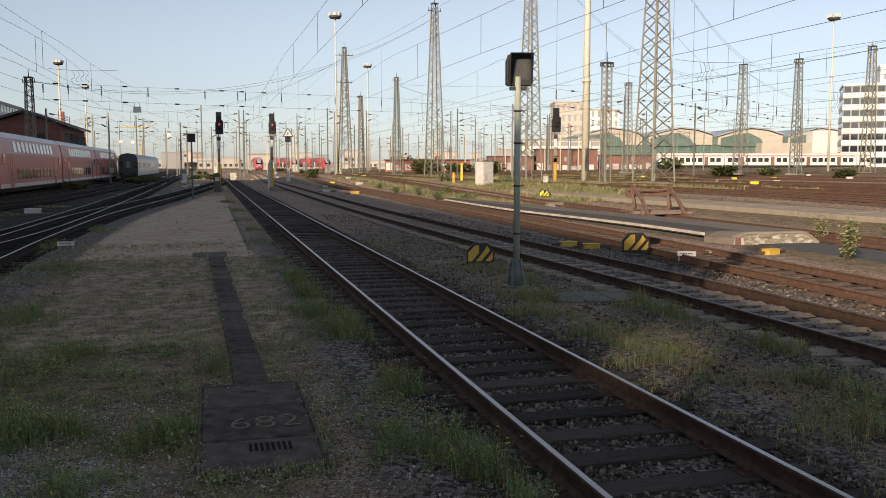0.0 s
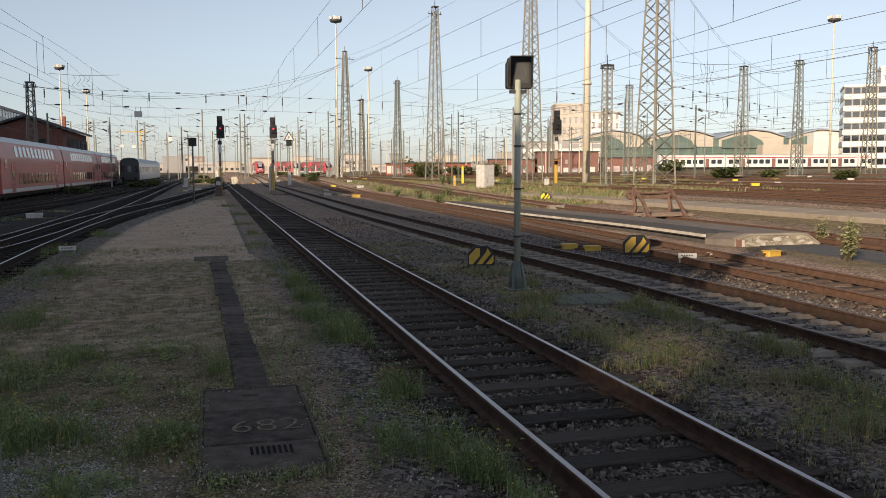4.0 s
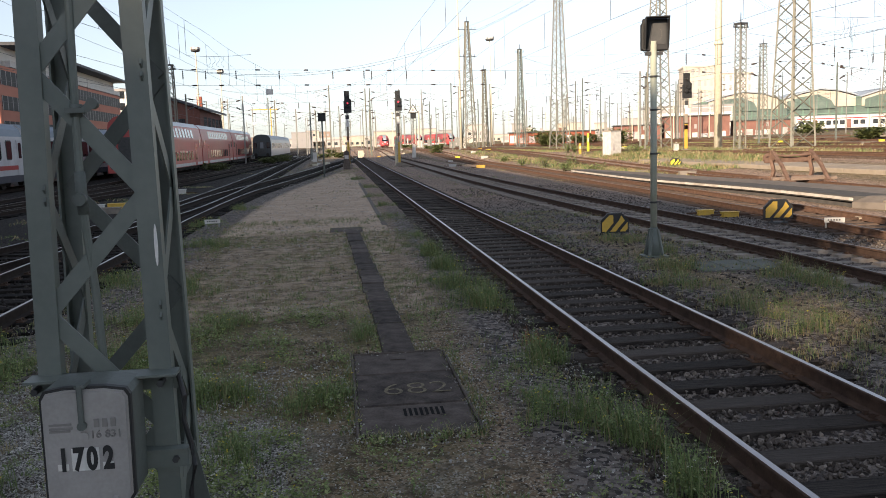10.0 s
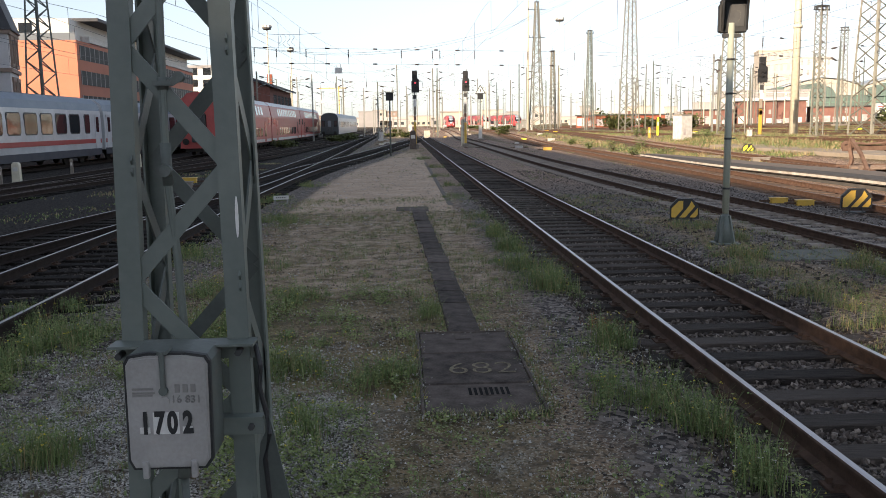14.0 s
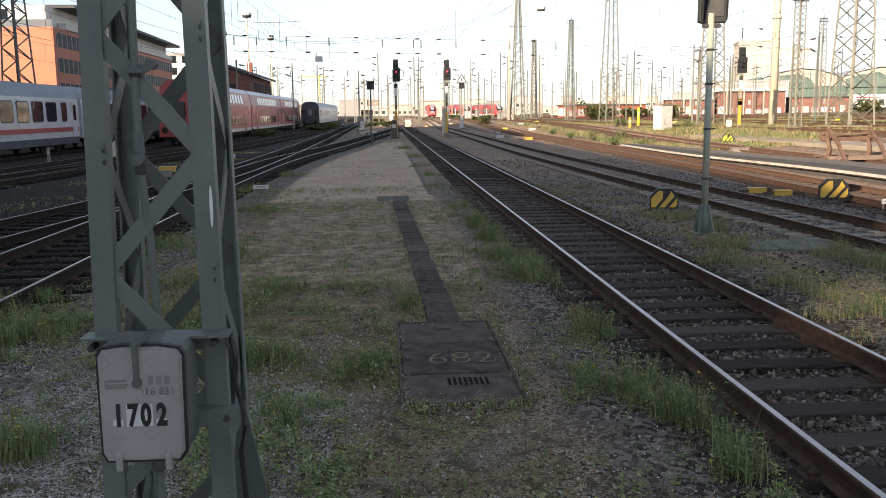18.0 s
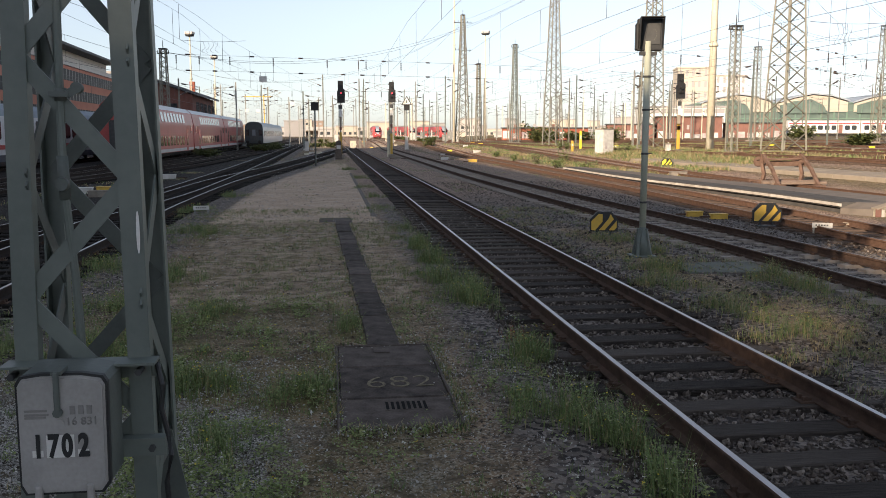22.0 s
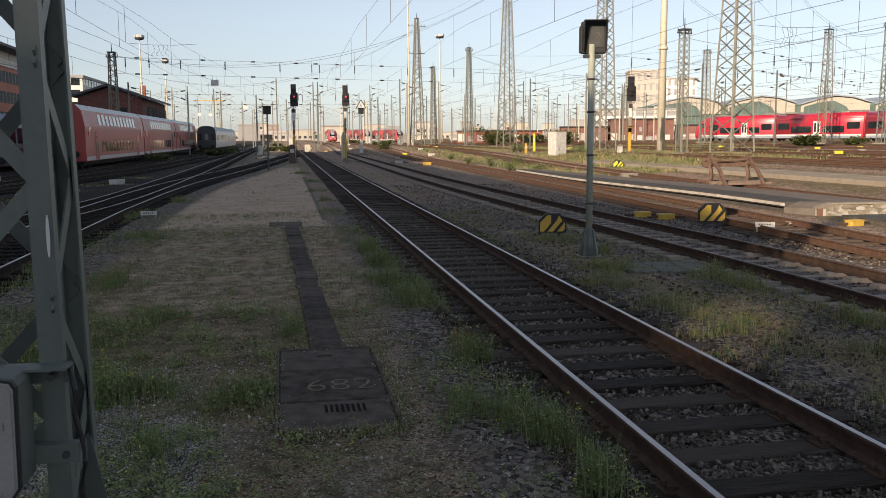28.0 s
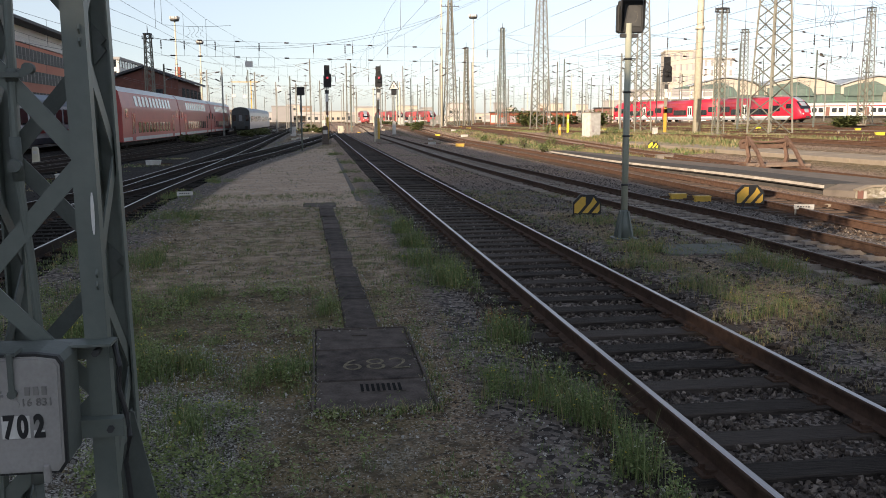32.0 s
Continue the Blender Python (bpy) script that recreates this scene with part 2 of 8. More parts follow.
M = dict(
    ground=ground_material(),
    rust=surf("rail_rust", (0.058, 0.038, 0.029), (0.115, 0.073, 0.053), 0.85, 8, 0.2),
    # much darker rail and sleeper colours for the tracks on the left
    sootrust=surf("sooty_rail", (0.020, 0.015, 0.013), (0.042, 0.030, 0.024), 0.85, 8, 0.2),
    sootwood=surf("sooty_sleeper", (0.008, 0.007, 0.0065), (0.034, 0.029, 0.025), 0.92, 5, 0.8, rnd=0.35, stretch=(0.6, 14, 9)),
    yardwood=surf("rusty_sleeper", (0.050, 0.037, 0.030), (0.17, 0.124, 0.098), 0.92, 5, 0.6, rnd=0.35, stretch=(0.6, 14, 9)),
    yardrust=surf("brown_rail", (0.085, 0.050, 0.035), (0.155, 0.092, 0.064), 0.85, 8, 0.2),
    railtop=surf("rail_head", (0.36, 0.34, 0.345), (0.24, 0.22, 0.22), 0.35, 3, 0.03, metal=1.0, stretch=(20, 0.4, 1)),
    darktop=surf("dull_rail_head", (0.17, 0.12, 0.095), (0.11, 0.075, 0.055), 0.5, 3, 0.03, metal=0.7),
    wood=surf("sleeper_wood", (0.021, 0.018, 0.016), (0.125, 0.104, 0.089), 0.9, 5, 0.8, rnd=0.35, stretch=(0.6, 14, 9)),
    concrete=surf("concrete", (0.20, 0.172, 0.142), (0.30, 0.265, 0.225), 0.9, 5, 0.25, rnd=0.2),
    sleeperconc=surf("sleeper_concrete", (0.35, 0.305, 0.26), (0.235, 0.20, 0.168), 0.9, 5, 0.35, rnd=0.3),
    slab=surf("dark_concrete", (0.034, 0.028, 0.025), (0.150, 0.122, 0.104), 0.92, 6, 0.6, fine=45, rnd=0.3),
    stonecap=surf("platform_paving", (0.062, 0.059, 0.057), (0.110, 0.102, 0.095), 0.9, 3, 0.2),
    paving=surf("brown_paving", (0.135, 0.115, 0.098), (0.20, 0.172, 0.148), 0.9, 2.5, 0.25, rnd=0.2),
    rubble=surf("grey_rubble", (0.16, 0.135, 0.10), (0.34, 0.29, 0.22), 0.9, 8, 0.4, rnd=0.4),
    asphalt=surf("worn_asphalt", (0.045, 0.043, 0.042), (0.085, 0.080, 0.075), 0.92, 3, 0.3, fine=40),
    mossy=surf("mossy_concrete", (0.090, 0.095, 0.076), (0.150, 0.152, 0.125), 0.92, 3, 0.4, fine=30, rnd=0.2),
    palestone=surf("pale_rubble", (0.50, 0.46, 0.36), (0.15, 0.125, 0.09), 0.9, 5.5, 0.6, fine=14),
    palepath=surf("pale_paving", (0.34, 0.29, 0.23), (0.25, 0.21, 0.165), 0.9, 3, 0.2, rnd=0.2),
    white=surf("white_paint", (0.78, 0.77, 0.74), (0.62, 0.60, 0.56), 0.6, 7, 0.08),
    edgepaint=surf("worn_white_edge", (0.60, 0.56, 0.50), (0.30, 0.265, 0.225), 0.8, 2.5, 0.1),
    offwhite=surf("dirty_white", (0.66, 0.64, 0.60), (0.48, 0.45, 0.41), 0.7, 4, 0.1),
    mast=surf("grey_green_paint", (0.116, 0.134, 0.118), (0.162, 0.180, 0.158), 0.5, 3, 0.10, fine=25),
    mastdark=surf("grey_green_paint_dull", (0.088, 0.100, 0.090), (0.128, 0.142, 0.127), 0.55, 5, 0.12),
    galv=surf("galvanised_steel", (0.24, 0.24, 0.22), (0.33, 0.325, 0.30), 0.55, 5, 0.06, metal=0.25),
    olive=surf("olive_grey_steel", (0.135, 0.132, 0.105), (0.20, 0.192, 0.153), 0.6, 4, 0.08),
    cream=surf("cream_steel", (0.55, 0.50, 0.38), (0.68, 0.63, 0.50), 0.55, 4, 0.06),
    box=surf("grey_cast_aluminium", (0.30, 0.285, 0.268), (0.41, 0.39, 0.37), 0.5, 7, 0.16, metal=0.08, fine=70),
    # raised lettering, a darker grey than the lid so it reads
    castmark=surf("worn_cast_relief", (0.19, 0.18, 0.17), (0.26, 0.245, 0.23), 0.55, 7, 0.1),
    black=surf("black_paint", (0.012, 0.012, 0.013), (0.028, 0.028, 0.028), 0.55, 8, 0.05),
    dark=surf("dark_steel", (0.035, 0.036, 0.037), (0.065, 0.064, 0.062), 0.6, 6, 0.08),
    yellow=surf("yellow_paint", (0.66, 0.41, 0.05), (0.52, 0.33, 0.06), 0.5, 10, 0.08),
    lime=surf("bright_yellow", (0.75, 0.68, 0.05), (0.65, 0.55, 0.05), 0.5, 10, 0.05),
    ruststeel=surf("rusty_buffer", (0.115, 0.070, 0.052), (0.20, 0.130, 0.098), 0.85, 5, 0.3),
    oldplank=surf("bleached_plank", (0.30, 0.225, 0.175), (0.17, 0.12, 0.09), 0.9, 6, 0.5, rnd=0.3, stretch=(1, 12, 8)),
    red=surf("traffic_red", (0.60, 0.020, 0.048), (0.50, 0.018, 0.042), 0.35, 1.5, 0.02, fine=12, coat=0.3),
    # red of the distant trains, with haze mixed into the colour
    farred=surf("sun_bleached_red", (0.46, 0.075, 0.075), (0.38, 0.06, 0.06), 0.5, 1.5, 0.02, fine=9),
    reddull=surf("faded_red", (0.38, 0.038, 0.036), (0.29, 0.032, 0.030), 0.45, 1.2, 0.03, fine=9, coat=0.06),
    salmon=surf("dusty_red", (0.46, 0.082, 0.072), (0.36, 0.060, 0.054), 0.45, 1.0, 0.03, fine=9, coat=0.08),
    lightgrey=surf("light_grey_paint", (0.60, 0.61, 0.62), (0.48, 0.49, 0.50), 0.45, 1.4, 0.02, fine=10, coat=0.2),
    roofgrey=surf("coach_roof", (0.28, 0.32, 0.37), (0.38, 0.42, 0.46), 0.5, 1.2, 0.05),
    coachgrey=surf("coach_grey_paint", (0.58, 0.585, 0.60), (0.42, 0.42, 0.43), 0.45, 0.9, 0.02, fine=8, coat=0.15),
    roofblue=surf("blue_grey_roof", (0.155, 0.195, 0.245), (0.22, 0.26, 0.305), 0.55, 0.8, 0.05, fine=6),
    skirtblue=surf("dark_blue_skirt", (0.030, 0.034, 0.050), (0.055, 0.055, 0.065), 0.7, 1.5, 0.05),
    paleroof=surf("pale_roof", (0.62, 0.62, 0.62), (0.50, 0.50, 0.50), 0.4, 1.0, 0.03),
    anthracite=surf("anthracite_coach", (0.030, 0.036, 0.040), (0.05, 0.055, 0.058), 0.45, 2, 0.03),
    under=surf("underframe", (0.022, 0.020, 0.019), (0.05, 0.045, 0.04), 0.85, 3, 0.2),
    glass=glassy("window_glass", (0.018, 0.022, 0.026)),
    dullglass=surf("dark_dull_window", (0.020, 0.022, 0.026), (0.05, 0.052, 0.055), 0.45, 0.8, 0.0, fine=3),
    pane=glassy("pale_window_glass", (0.20, 0.22, 0.24), 0.1),
    brick=surf("red_brick", (0.26, 0.085, 0.055), (0.36, 0.13, 0.085), 0.9, 2, 0.2, fine=18),
    # depot brick darkened: the shade of other buildings is put into its colour
    depotbrick=surf("dark_maroon_brick", (0.12, 0.050, 0.040), (0.18, 0.076, 0.058), 0.9, 2, 0.2, fine=14),
    redwall=surf("red_wall", (0.26, 0.135, 0.108), (0.18, 0.095, 0.078), 0.9, 0.5, 0.05, fine=4),
    orange=surf("orange_render", (0.60, 0.235, 0.145), (0.54, 0.205, 0.125), 0.9, 0.4, 0.04, fine=5),
    salmonwall=surf("salmon_render", (0.52, 0.22, 0.15), (0.45, 0.185, 0.125), 0.9, 0.4, 0.04),
    render=surf("pale_lilac_render", (0.66, 0.64, 0.64), (0.56, 0.54, 0.54), 0.9, 0.5, 0.06, fine=6),
    sandstone=surf("sandstone", (0.27, 0.20, 0.16), (0.35, 0.26, 0.21), 0.9, 1, 0.1),
    slate=surf("slate_roof", (0.045, 0.048, 0.055), (0.085, 0.086, 0.094), 0.7, 2, 0.2),
    wallwhite=surf("white_facade", (0.74, 0.72, 0.68), (0.64, 0.62, 0.58), 0.8, 0.3, 0.03, fine=3),
    wallbeige=surf("beige_facade", (0.44, 0.39, 0.325), (0.54, 0.48, 0.40), 0.85, 0.3, 0.03, fine=3),
    greenglass=surf("green_glazing", (0.085, 0.125, 0.110), (0.15, 0.195, 0.17), 0.35, 0.4, 0.03, fine=3),
    greensteel=surf("green_steel", (0.12, 0.20, 0.155), (0.16, 0.25, 0.20), 0.6, 2, 0.03),
    # far walls, roofs and panes: distance haze painted into the base colours
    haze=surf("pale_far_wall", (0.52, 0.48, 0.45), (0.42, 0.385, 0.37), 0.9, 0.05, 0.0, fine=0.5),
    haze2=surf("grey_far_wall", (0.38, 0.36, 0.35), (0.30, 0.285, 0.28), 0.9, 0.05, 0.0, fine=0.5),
    wire=surf("wire", (0.075, 0.076, 0.08), (0.11, 0.11, 0.11), 0.6, 2, 0.0),
    insul=surf("insulator", (0.040, 0.028, 0.025), (0.07, 0.05, 0.045), 0.3, 9, 0.0),
    redlamp=glow("red_signal_light", (0.85, 0.06, 0.09), 0.55),
    stones=island_mat("ballast_stone", [(0.030, 0.025, 0.022), (0.13, 0.106, 0.090), (0.05, 0.039, 0.032), (0.29, 0.245, 0.205)]),
    leftstones=island_mat("sooty_stone", [(0.010, 0.009, 0.008), (0.040, 0.034, 0.029), (0.018, 0.015, 0.013), (0.075, 0.064, 0.054)]),
    herbs=island_mat("herb_leaf", [(0.17, 0.22, 0.070), (0.27, 0.32, 0.11), (0.11, 0.15, 0.05), (0.38, 0.40, 0.17)], 0.7),
    clods=island_mat("dark_clod", [(0.035, 0.028, 0.022), (0.085, 0.066, 0.05), (0.16, 0.12, 0.085)]),
    pebbles=island_mat("pebble", [(0.25, 0.235, 0.21), (0.50, 0.475, 0.435), (0.15, 0.135, 0.115), (0.70, 0.67, 0.62)]),
    blades=island_mat("grass_blade", [(0.12, 0.175, 0.060), (0.20, 0.255, 0.090), (0.09, 0.14, 0.050), (0.30, 0.32, 0.14)], 0.75),
    straw=island_mat("dry_grass", [(0.30, 0.235, 0.12), (0.40, 0.33, 0.18), (0.22, 0.17, 0.085)], 0.8),
    blooms=island_mat("small_flower", [(0.60, 0.48, 0.04), (0.66, 0.52, 0.05), (0.50, 0.42, 0.05)], 0.7),
    whitebloom=island_mat("white_flower", [(0.6, 0.58, 0.50), (0.5, 0.48, 0.42)], 0.8),
    redweed=island_mat("red_sorrel", [(0.24, 0.085, 0.05), (0.30, 0.13, 0.07), (0.18, 0.07, 0.04)], 0.8),
    weedleaf=island_mat("weed_leaf", [(0.26, 0.27, 0.12), (0.36, 0.36, 0.18), (0.19, 0.20, 0.08)], 0.7),
    leaves=island_mat("shrub_leaf", [(0.065, 0.085, 0.026), (0.13, 0.145, 0.05), (0.09, 0.105, 0.036)], 0.7),
    bark=surf("bark", (0.09, 0.07, 0.05), (0.14, 0.11, 0.08), 0.9, 8, 0.4),
    graffiti=surf("pale_sprayed_paint", (0.55, 0.52, 0.50), (0.30, 0.22, 0.22), 0.8, 0.7, 0.0, fine=3),
    chalk=surf("worn_chalk_paint", (0.30, 0.255, 0.165), (0.075, 0.062, 0.048), 0.9, 22, 0.0, fine=60),
    pit=surf("dark_hollow", (0.006, 0.006, 0.006), (0.012, 0.011, 0.010), 0.95, 8, 0.0),
    postgreen=surf("pale_grey_green_paint", (0.34, 0.36, 0.29), (0.44, 0.45, 0.36), 0.5, 4, 0.08),
)

M["dullglass"].node_tree.nodes["Principled BSDF"].inputs["Specular IOR Level"].default_value = 0.03
for k in ("slab", "wood", "sootwood", "sootrust", "yardwood", "yardrust", "concrete", "sleeperconc", "rust", "stonecap", "paving", "rubble", "palepath", "edgepaint", "chalk", "pit", "ruststeel", "under", "brick", "redwall"):
    M[k].node_tree.nodes["Principled BSDF"].inputs["Specular IOR Level"].default_value = 0.12   # dry, dusty surfaces


# ---- mesh helpers ----
def obj(name, bm, material, label="", category="", group="", kind=""):
    me = bpy.data.meshes.new(name)
    bm.normal_update()
    bm.to_mesh(me)
    bm.free()
    for q in material if isinstance(material, (list, tuple)) else [material]:
        me.materials.append(q)
    return tagged(new(name, me), label, category, group, kind)


def part(name, bm, material, parent, label=""):
    o = obj(name, bm, material, label)
    o.parent = parent
    return o


def again(o, parent, m):
    """One more alike piece on the same mesh."""
    q = new(o.name.split(".")[0], o.data)
    q.parent = parent
    q.matrix_basis = m
    return q


def thing(name, m, label, category, group="", kind=""):
    e = new(name)
    e.empty_display_size = 0.2
    e.matrix_basis = m
    return tagged(e, label, category, group, kind)


def B():
    return bmesh.new()


def box(bm, x0, x1, y0, y1, z0, z1, bev=0.0, mi=0):
    vs = [bm.verts.new((x, y, z)) for x in (x0, x1) for y in (y0, y1) for z in (z0, z1)]
    fs = []
    for ix in ((0, 1, 3, 2), (4, 6, 7, 5), (0, 4, 5, 1), (2, 3, 7, 6), (0, 2, 6, 4), (1, 5, 7, 3)):
        f = bm.faces.new([vs[i] for i in ix])
        f.material_index = mi
        fs.append(f)
    if bev:
        es = list({e for f in fs for e in f.edges})
        r = bmesh.ops.bevel(bm, geom=es, offset=bev, segments=1, affect="EDGES", profile=0.5)
        for f in r["faces"]:
            f.material_index = mi
    return bm


def beam(bm, p, q, w, h=None, mi=0, up=(0, 0, 1)):
    """A square bar from p to q, w wide and h high."""
    p, q = Vector(p), Vector(q)
    d = (q - p).normalized()
    s = d.cross(Vector(up))
    if s.length < 1e-4:
        s = d.cross(Vector((0, 1, 0)))
    s.normalize()
    u = s.cross(d)
    s, u = s * w / 2, u * (h or w) / 2
    a = [bm.verts.new(p + s * i + u * j) for i, j in ((1, 1), (-1, 1), (-1, -1), (1, -1))]
    b = [bm.verts.new(q + s * i + u * j) for i, j in ((1, 1), (-1, 1), (-1, -1), (1, -1))]
    for k in range(4):
        bm.faces.new((a[k], a[(k + 1) % 4], b[(k + 1) % 4], b[k])).material_index = mi
    bm.faces.new(a[::-1]).material_index = mi
    bm.faces.new(b).material_index = mi
    return bm


def tube(bm, p, q, r0, r1=None, n=10, smooth=True):
    p, q = Vector(p), Vector(q)
    r1 = r0 if r1 is None else r1
    d = (q - p).normalized()
    s = d.cross(Vector((0, 0, 1)))
    if s.length < 1e-4:
        s = Vector((1, 0, 0))
    s.normalize()
    u = s.cross(d)
    a, b = [], []
    for k in range(n):
        v = s * math.cos(k * math.tau / n) + u * math.sin(k * math.tau / n)
        a.append(bm.verts.new(p + v * r0))
        b.append(bm.verts.new(q + v * r1))
    for k in range(n):
        bm.faces.new((a[k], a[(k + 1) % n], b[(k + 1) % n], b[k])).smooth = smooth
    bm.faces.new(a[::-1])
    bm.faces.new(b)
    return bm


def chain(bm, pts, r, n=4):
    """A thin round line through points."""
    pts = [Vector(p) for p in pts]
    rings = []
    for i, p in enumerate(pts):
        d = (pts[min(i + 1, len(pts) - 1)] - pts[max(i - 1, 0)]).normalized()
        s = d.cross(Vector((0, 0, 1)))
        if s.length < 1e-3:
            s = d.cross(Vector((0, 1, 0)))
        s.normalize()
        u = s.cross(d)
        rings.append([bm.verts.new(p + (s * math.cos(k * math.tau / n) + u * math.sin(k * math.tau / n)) * r) for k in range(n)])
    for a, b in zip(rings, rings[1:]):
        for k in range(n):
            bm.faces.new((a[k], a[(k + 1) % n], b[(k + 1) % n], b[k]))
    return bm


def prism(bm, pts, axis, a, b, mi=0, smooth=False):
    """An outline in the plane across axis ('x': (y, z), 'y': (x, z), 'z': (x, y)), drawn out from a to b."""
    def v(p, t):
        return {"x": (t, p[0], p[1]), "y": (p[0], t, p[1]), "z": (p[0], p[1], t)}[axis]
    A = [bm.verts.new(v(p, a)) for p in pts]
    C = [bm.verts.new(v(p, b)) for p in pts]
    n = len(pts)
    for k in range(n):
        f = bm.faces.new((A[k], A[(k + 1) % n], C[(k + 1) % n], C[k]))
        f.material_index, f.smooth = mi, smooth
    for r in (A[::-1], C):
        bm.faces.new(r).material_index = mi
    bmesh.ops.recalc_face_normals(bm, faces=list(bm.faces))
    return bm


def soup(name, verts, faces, material, label="", category="", kind=""):
    me = bpy.data.meshes.new(name)
    me.from_pydata(verts, [], faces)
    me.materials.append(material)
    me.update()
    return tagged(new(name, me), label, category, "", kind)


def smooth01(t):
    t = min(1.0, max(0.0, t))
    return t * t * (3 - 2 * t)


def g(x, y):
    """Height of the ground: level round the near tracks, a little higher in the yard beyond."""
    return 0.85 * smooth01((x + 0.12 * (y - 35) - 19) / 10) * smooth01((y + 20) / 40) + min(1.2, 0.009 * max(0.0, x - 40))


def curve_at(pts, step=1.5):
    """Points along a smooth line through pts, with the heading of each."""
    P = [Vector(p) for p in pts]
    P = [P[0] * 2 - P[1]] + P + [P[-1] * 2 - P[-2]]
    out = []
    for i in range(1, len(P) - 2):
        a, b, c, d = P[i - 1:i + 3]
        k = max(1, round((c - b).length / step))
        for j in range(k):
            t = j / k
            out.append(0.5 * (2 * b + (c - a) * t + (2 * a - 5 * b + 4 * c - d) * t * t + (3 * b - a - 3 * c + d) * t ** 3))
    out.append(P[-2])
    return out


# ---- ground ----
TRACKS = {  # centre lines of the tracks: name -> points (x, y), then sleeper kind and rail head
    "near": ([(3.05, -30), (3.05, 40), (3.05, 100), (3.0, 180), (2.0, 420)], "wood", "railtop"),
    "second": ([(8.15, -30), (8.2, 8), (8.12, 16), (7.75, 28), (7.45, 45), (7.55, 65), (7.9, 100), (8.2, 130), (9, 180), (10, 420)], "concrete", "darktop"),
    "third": ([(10.2, -30), (11.3, 12), (11.75, 20), (12.05, 26), (12.45, 35), (12.85, 50), (13.4, 70), (14.2, 110), (15, 180), (17, 420)], "wood", "darktop"),
    "left": ([(-5.6, -30), (-5.6, 8), (-5.65, 22), (-5.65, 30), (-5.2, 43), (-3.6, 60), (-2.0, 80), (-0.2, 104), (1.6, 130), (2.9, 170)], "wood", "railtop"),
    "left_branch": ([(-10.5, -25), (-9.2, 5), (-8.0, 15), (-7.2, 22), (-6.3, 30), (-6.0, 40), (-5.95, 65), (-6.2, 110), (-6.4, 170), (-7, 420)], "wood", "railtop"),
    "far_left": ([(-15, -20), (-14.3, 20), (-13.8, 32), (-12.7, 42), (-11.3, 54), (-10.4, 66), (-9.7, 90), (-8.6, 120), (-7.2, 160), (-6.8, 200)], "wood", "darktop"),
    "coach_road": ([(-14.5, 20), (-12.6, 70), (-11.6, 120), (-11.2, 180), (-11, 330)], "wood", "darktop"),
    "red_road": ([(-15.3, -60), (-15.3, 60), (-15.3, 330)], "wood", "darktop"),
    "grey_road": ([(-21.2, -80), (-21.2, 60), (-21.0, 330)], "wood", "darktop"),
    "platform_back": ([(18.6, -10), (18.6, 24), (18.9, 40), (19.2, 60), (20, 110), (22, 200)], "wood", "darktop"),
    "yard_a": ([(28, -10), (27.6, 20), (27.2, 45), (25.6, 75), (24.4, 110), (27, 200)], "wood", "darktop"),
    "yard_b": ([(33.5, -10), (32.5, 30), (31, 55), (30, 62)], "wood", "darktop"),
    "yard_c": ([(40, 0), (38, 50), (37, 100), (36, 220)], "wood", "darktop"),
    "yard_d": ([(47, 0), (45, 50), (44, 100), (41, 240)], "wood", "darktop"),
    "yard_e": ([(58, 0), (55, 60), (52, 120), (46, 260)], "wood", "darktop"),
    "yard_f": ([(68, 0), (64, 60), (60, 120), (52, 260)], "wood", "darktop"),
    "moving_road": ([(110.3, -32), (76, 130), (47, 266)], "wood", "darktop"),
}
LINES = {k: curve_at([(x, y, 0) for x, y in v[0]], 2.0) for k, v in TRACKS.items()}


def line_x(name, y):
    L = LINES[name]
    if y <= L[0].y or y >= L[-1].y:
        return None
    for a, b in zip(L, L[1:]):
        if a.y <= y <= b.y:
            return a.x + (b.x - a.x) * (y - a.y) / max(1e-6, b.y - a.y)


def steps(*spans):
    out = [spans[0][0]]
    for a, b, s in spans:
        k = max(1, round((b - a) / s))
        out += [a + (b - a) * (i + 1) / k for i in range(k)]
    return out


CLUMPS = [(1.55, 6.75, 0.55), (1.38, 13.4, 0.6), (-0.12, 10.2, 0.25), (1.47, 11.6, 0.5), (4.66, 12.6, 0.7), (4.82, 9.3, 0.9), (6.04, 7.6, 0.9),
          (-3.45, 20.7, 1.0), (6.75, 12.0, 0.8), (-2.8, 14.5, 0.9), (4.82, 10.7, 0.7), (5.67, 18.3, 0.6), (1.83, 6.0, 0.4), (1.85, 5.0, 0.6),
          (-4.1, 9.2, 0.8), (-4.7, 10.6, 0.8), (-4.3, 8.0, 0.5), (-2.86, 5.9, 0.28), (1.45, 15.4, 0.5), (1.69, 12.1, 0.5), (5.33, 14.3, 0.6), (-1.4, 8.0, 0.6), (-0.6, 7.6, 0.5), (-1.9, 8.2, 0.7), (-2.6, 9.6, 0.8), (-1.9, 11.2, 0.6), (-1.2, 6.2, 0.5), (-3.4, 12.0, 0.7), (-4.2, 15.5, 0.8),
          (1.6, 8.6, 0.35), (1.5, 17.5, 0.45), (1.35, 21.0, 0.4), (5.2, 6.4, 0.7), (6.6, 9.6, 0.7), (1.1, 27, 0.5), (1.2, 32, 0.6), (1.15, 38, 0.7), (1.2, 46, 0.8), (0.9, 57, 0.9), (-4.2, 27, 0.8), (-4.0, 33, 0.8), (5.05, 14.0, 0.6), (5.9, 16.4, 0.5), (6.4, 12.7, 0.5), (7.0, 13.6, 0.4)]


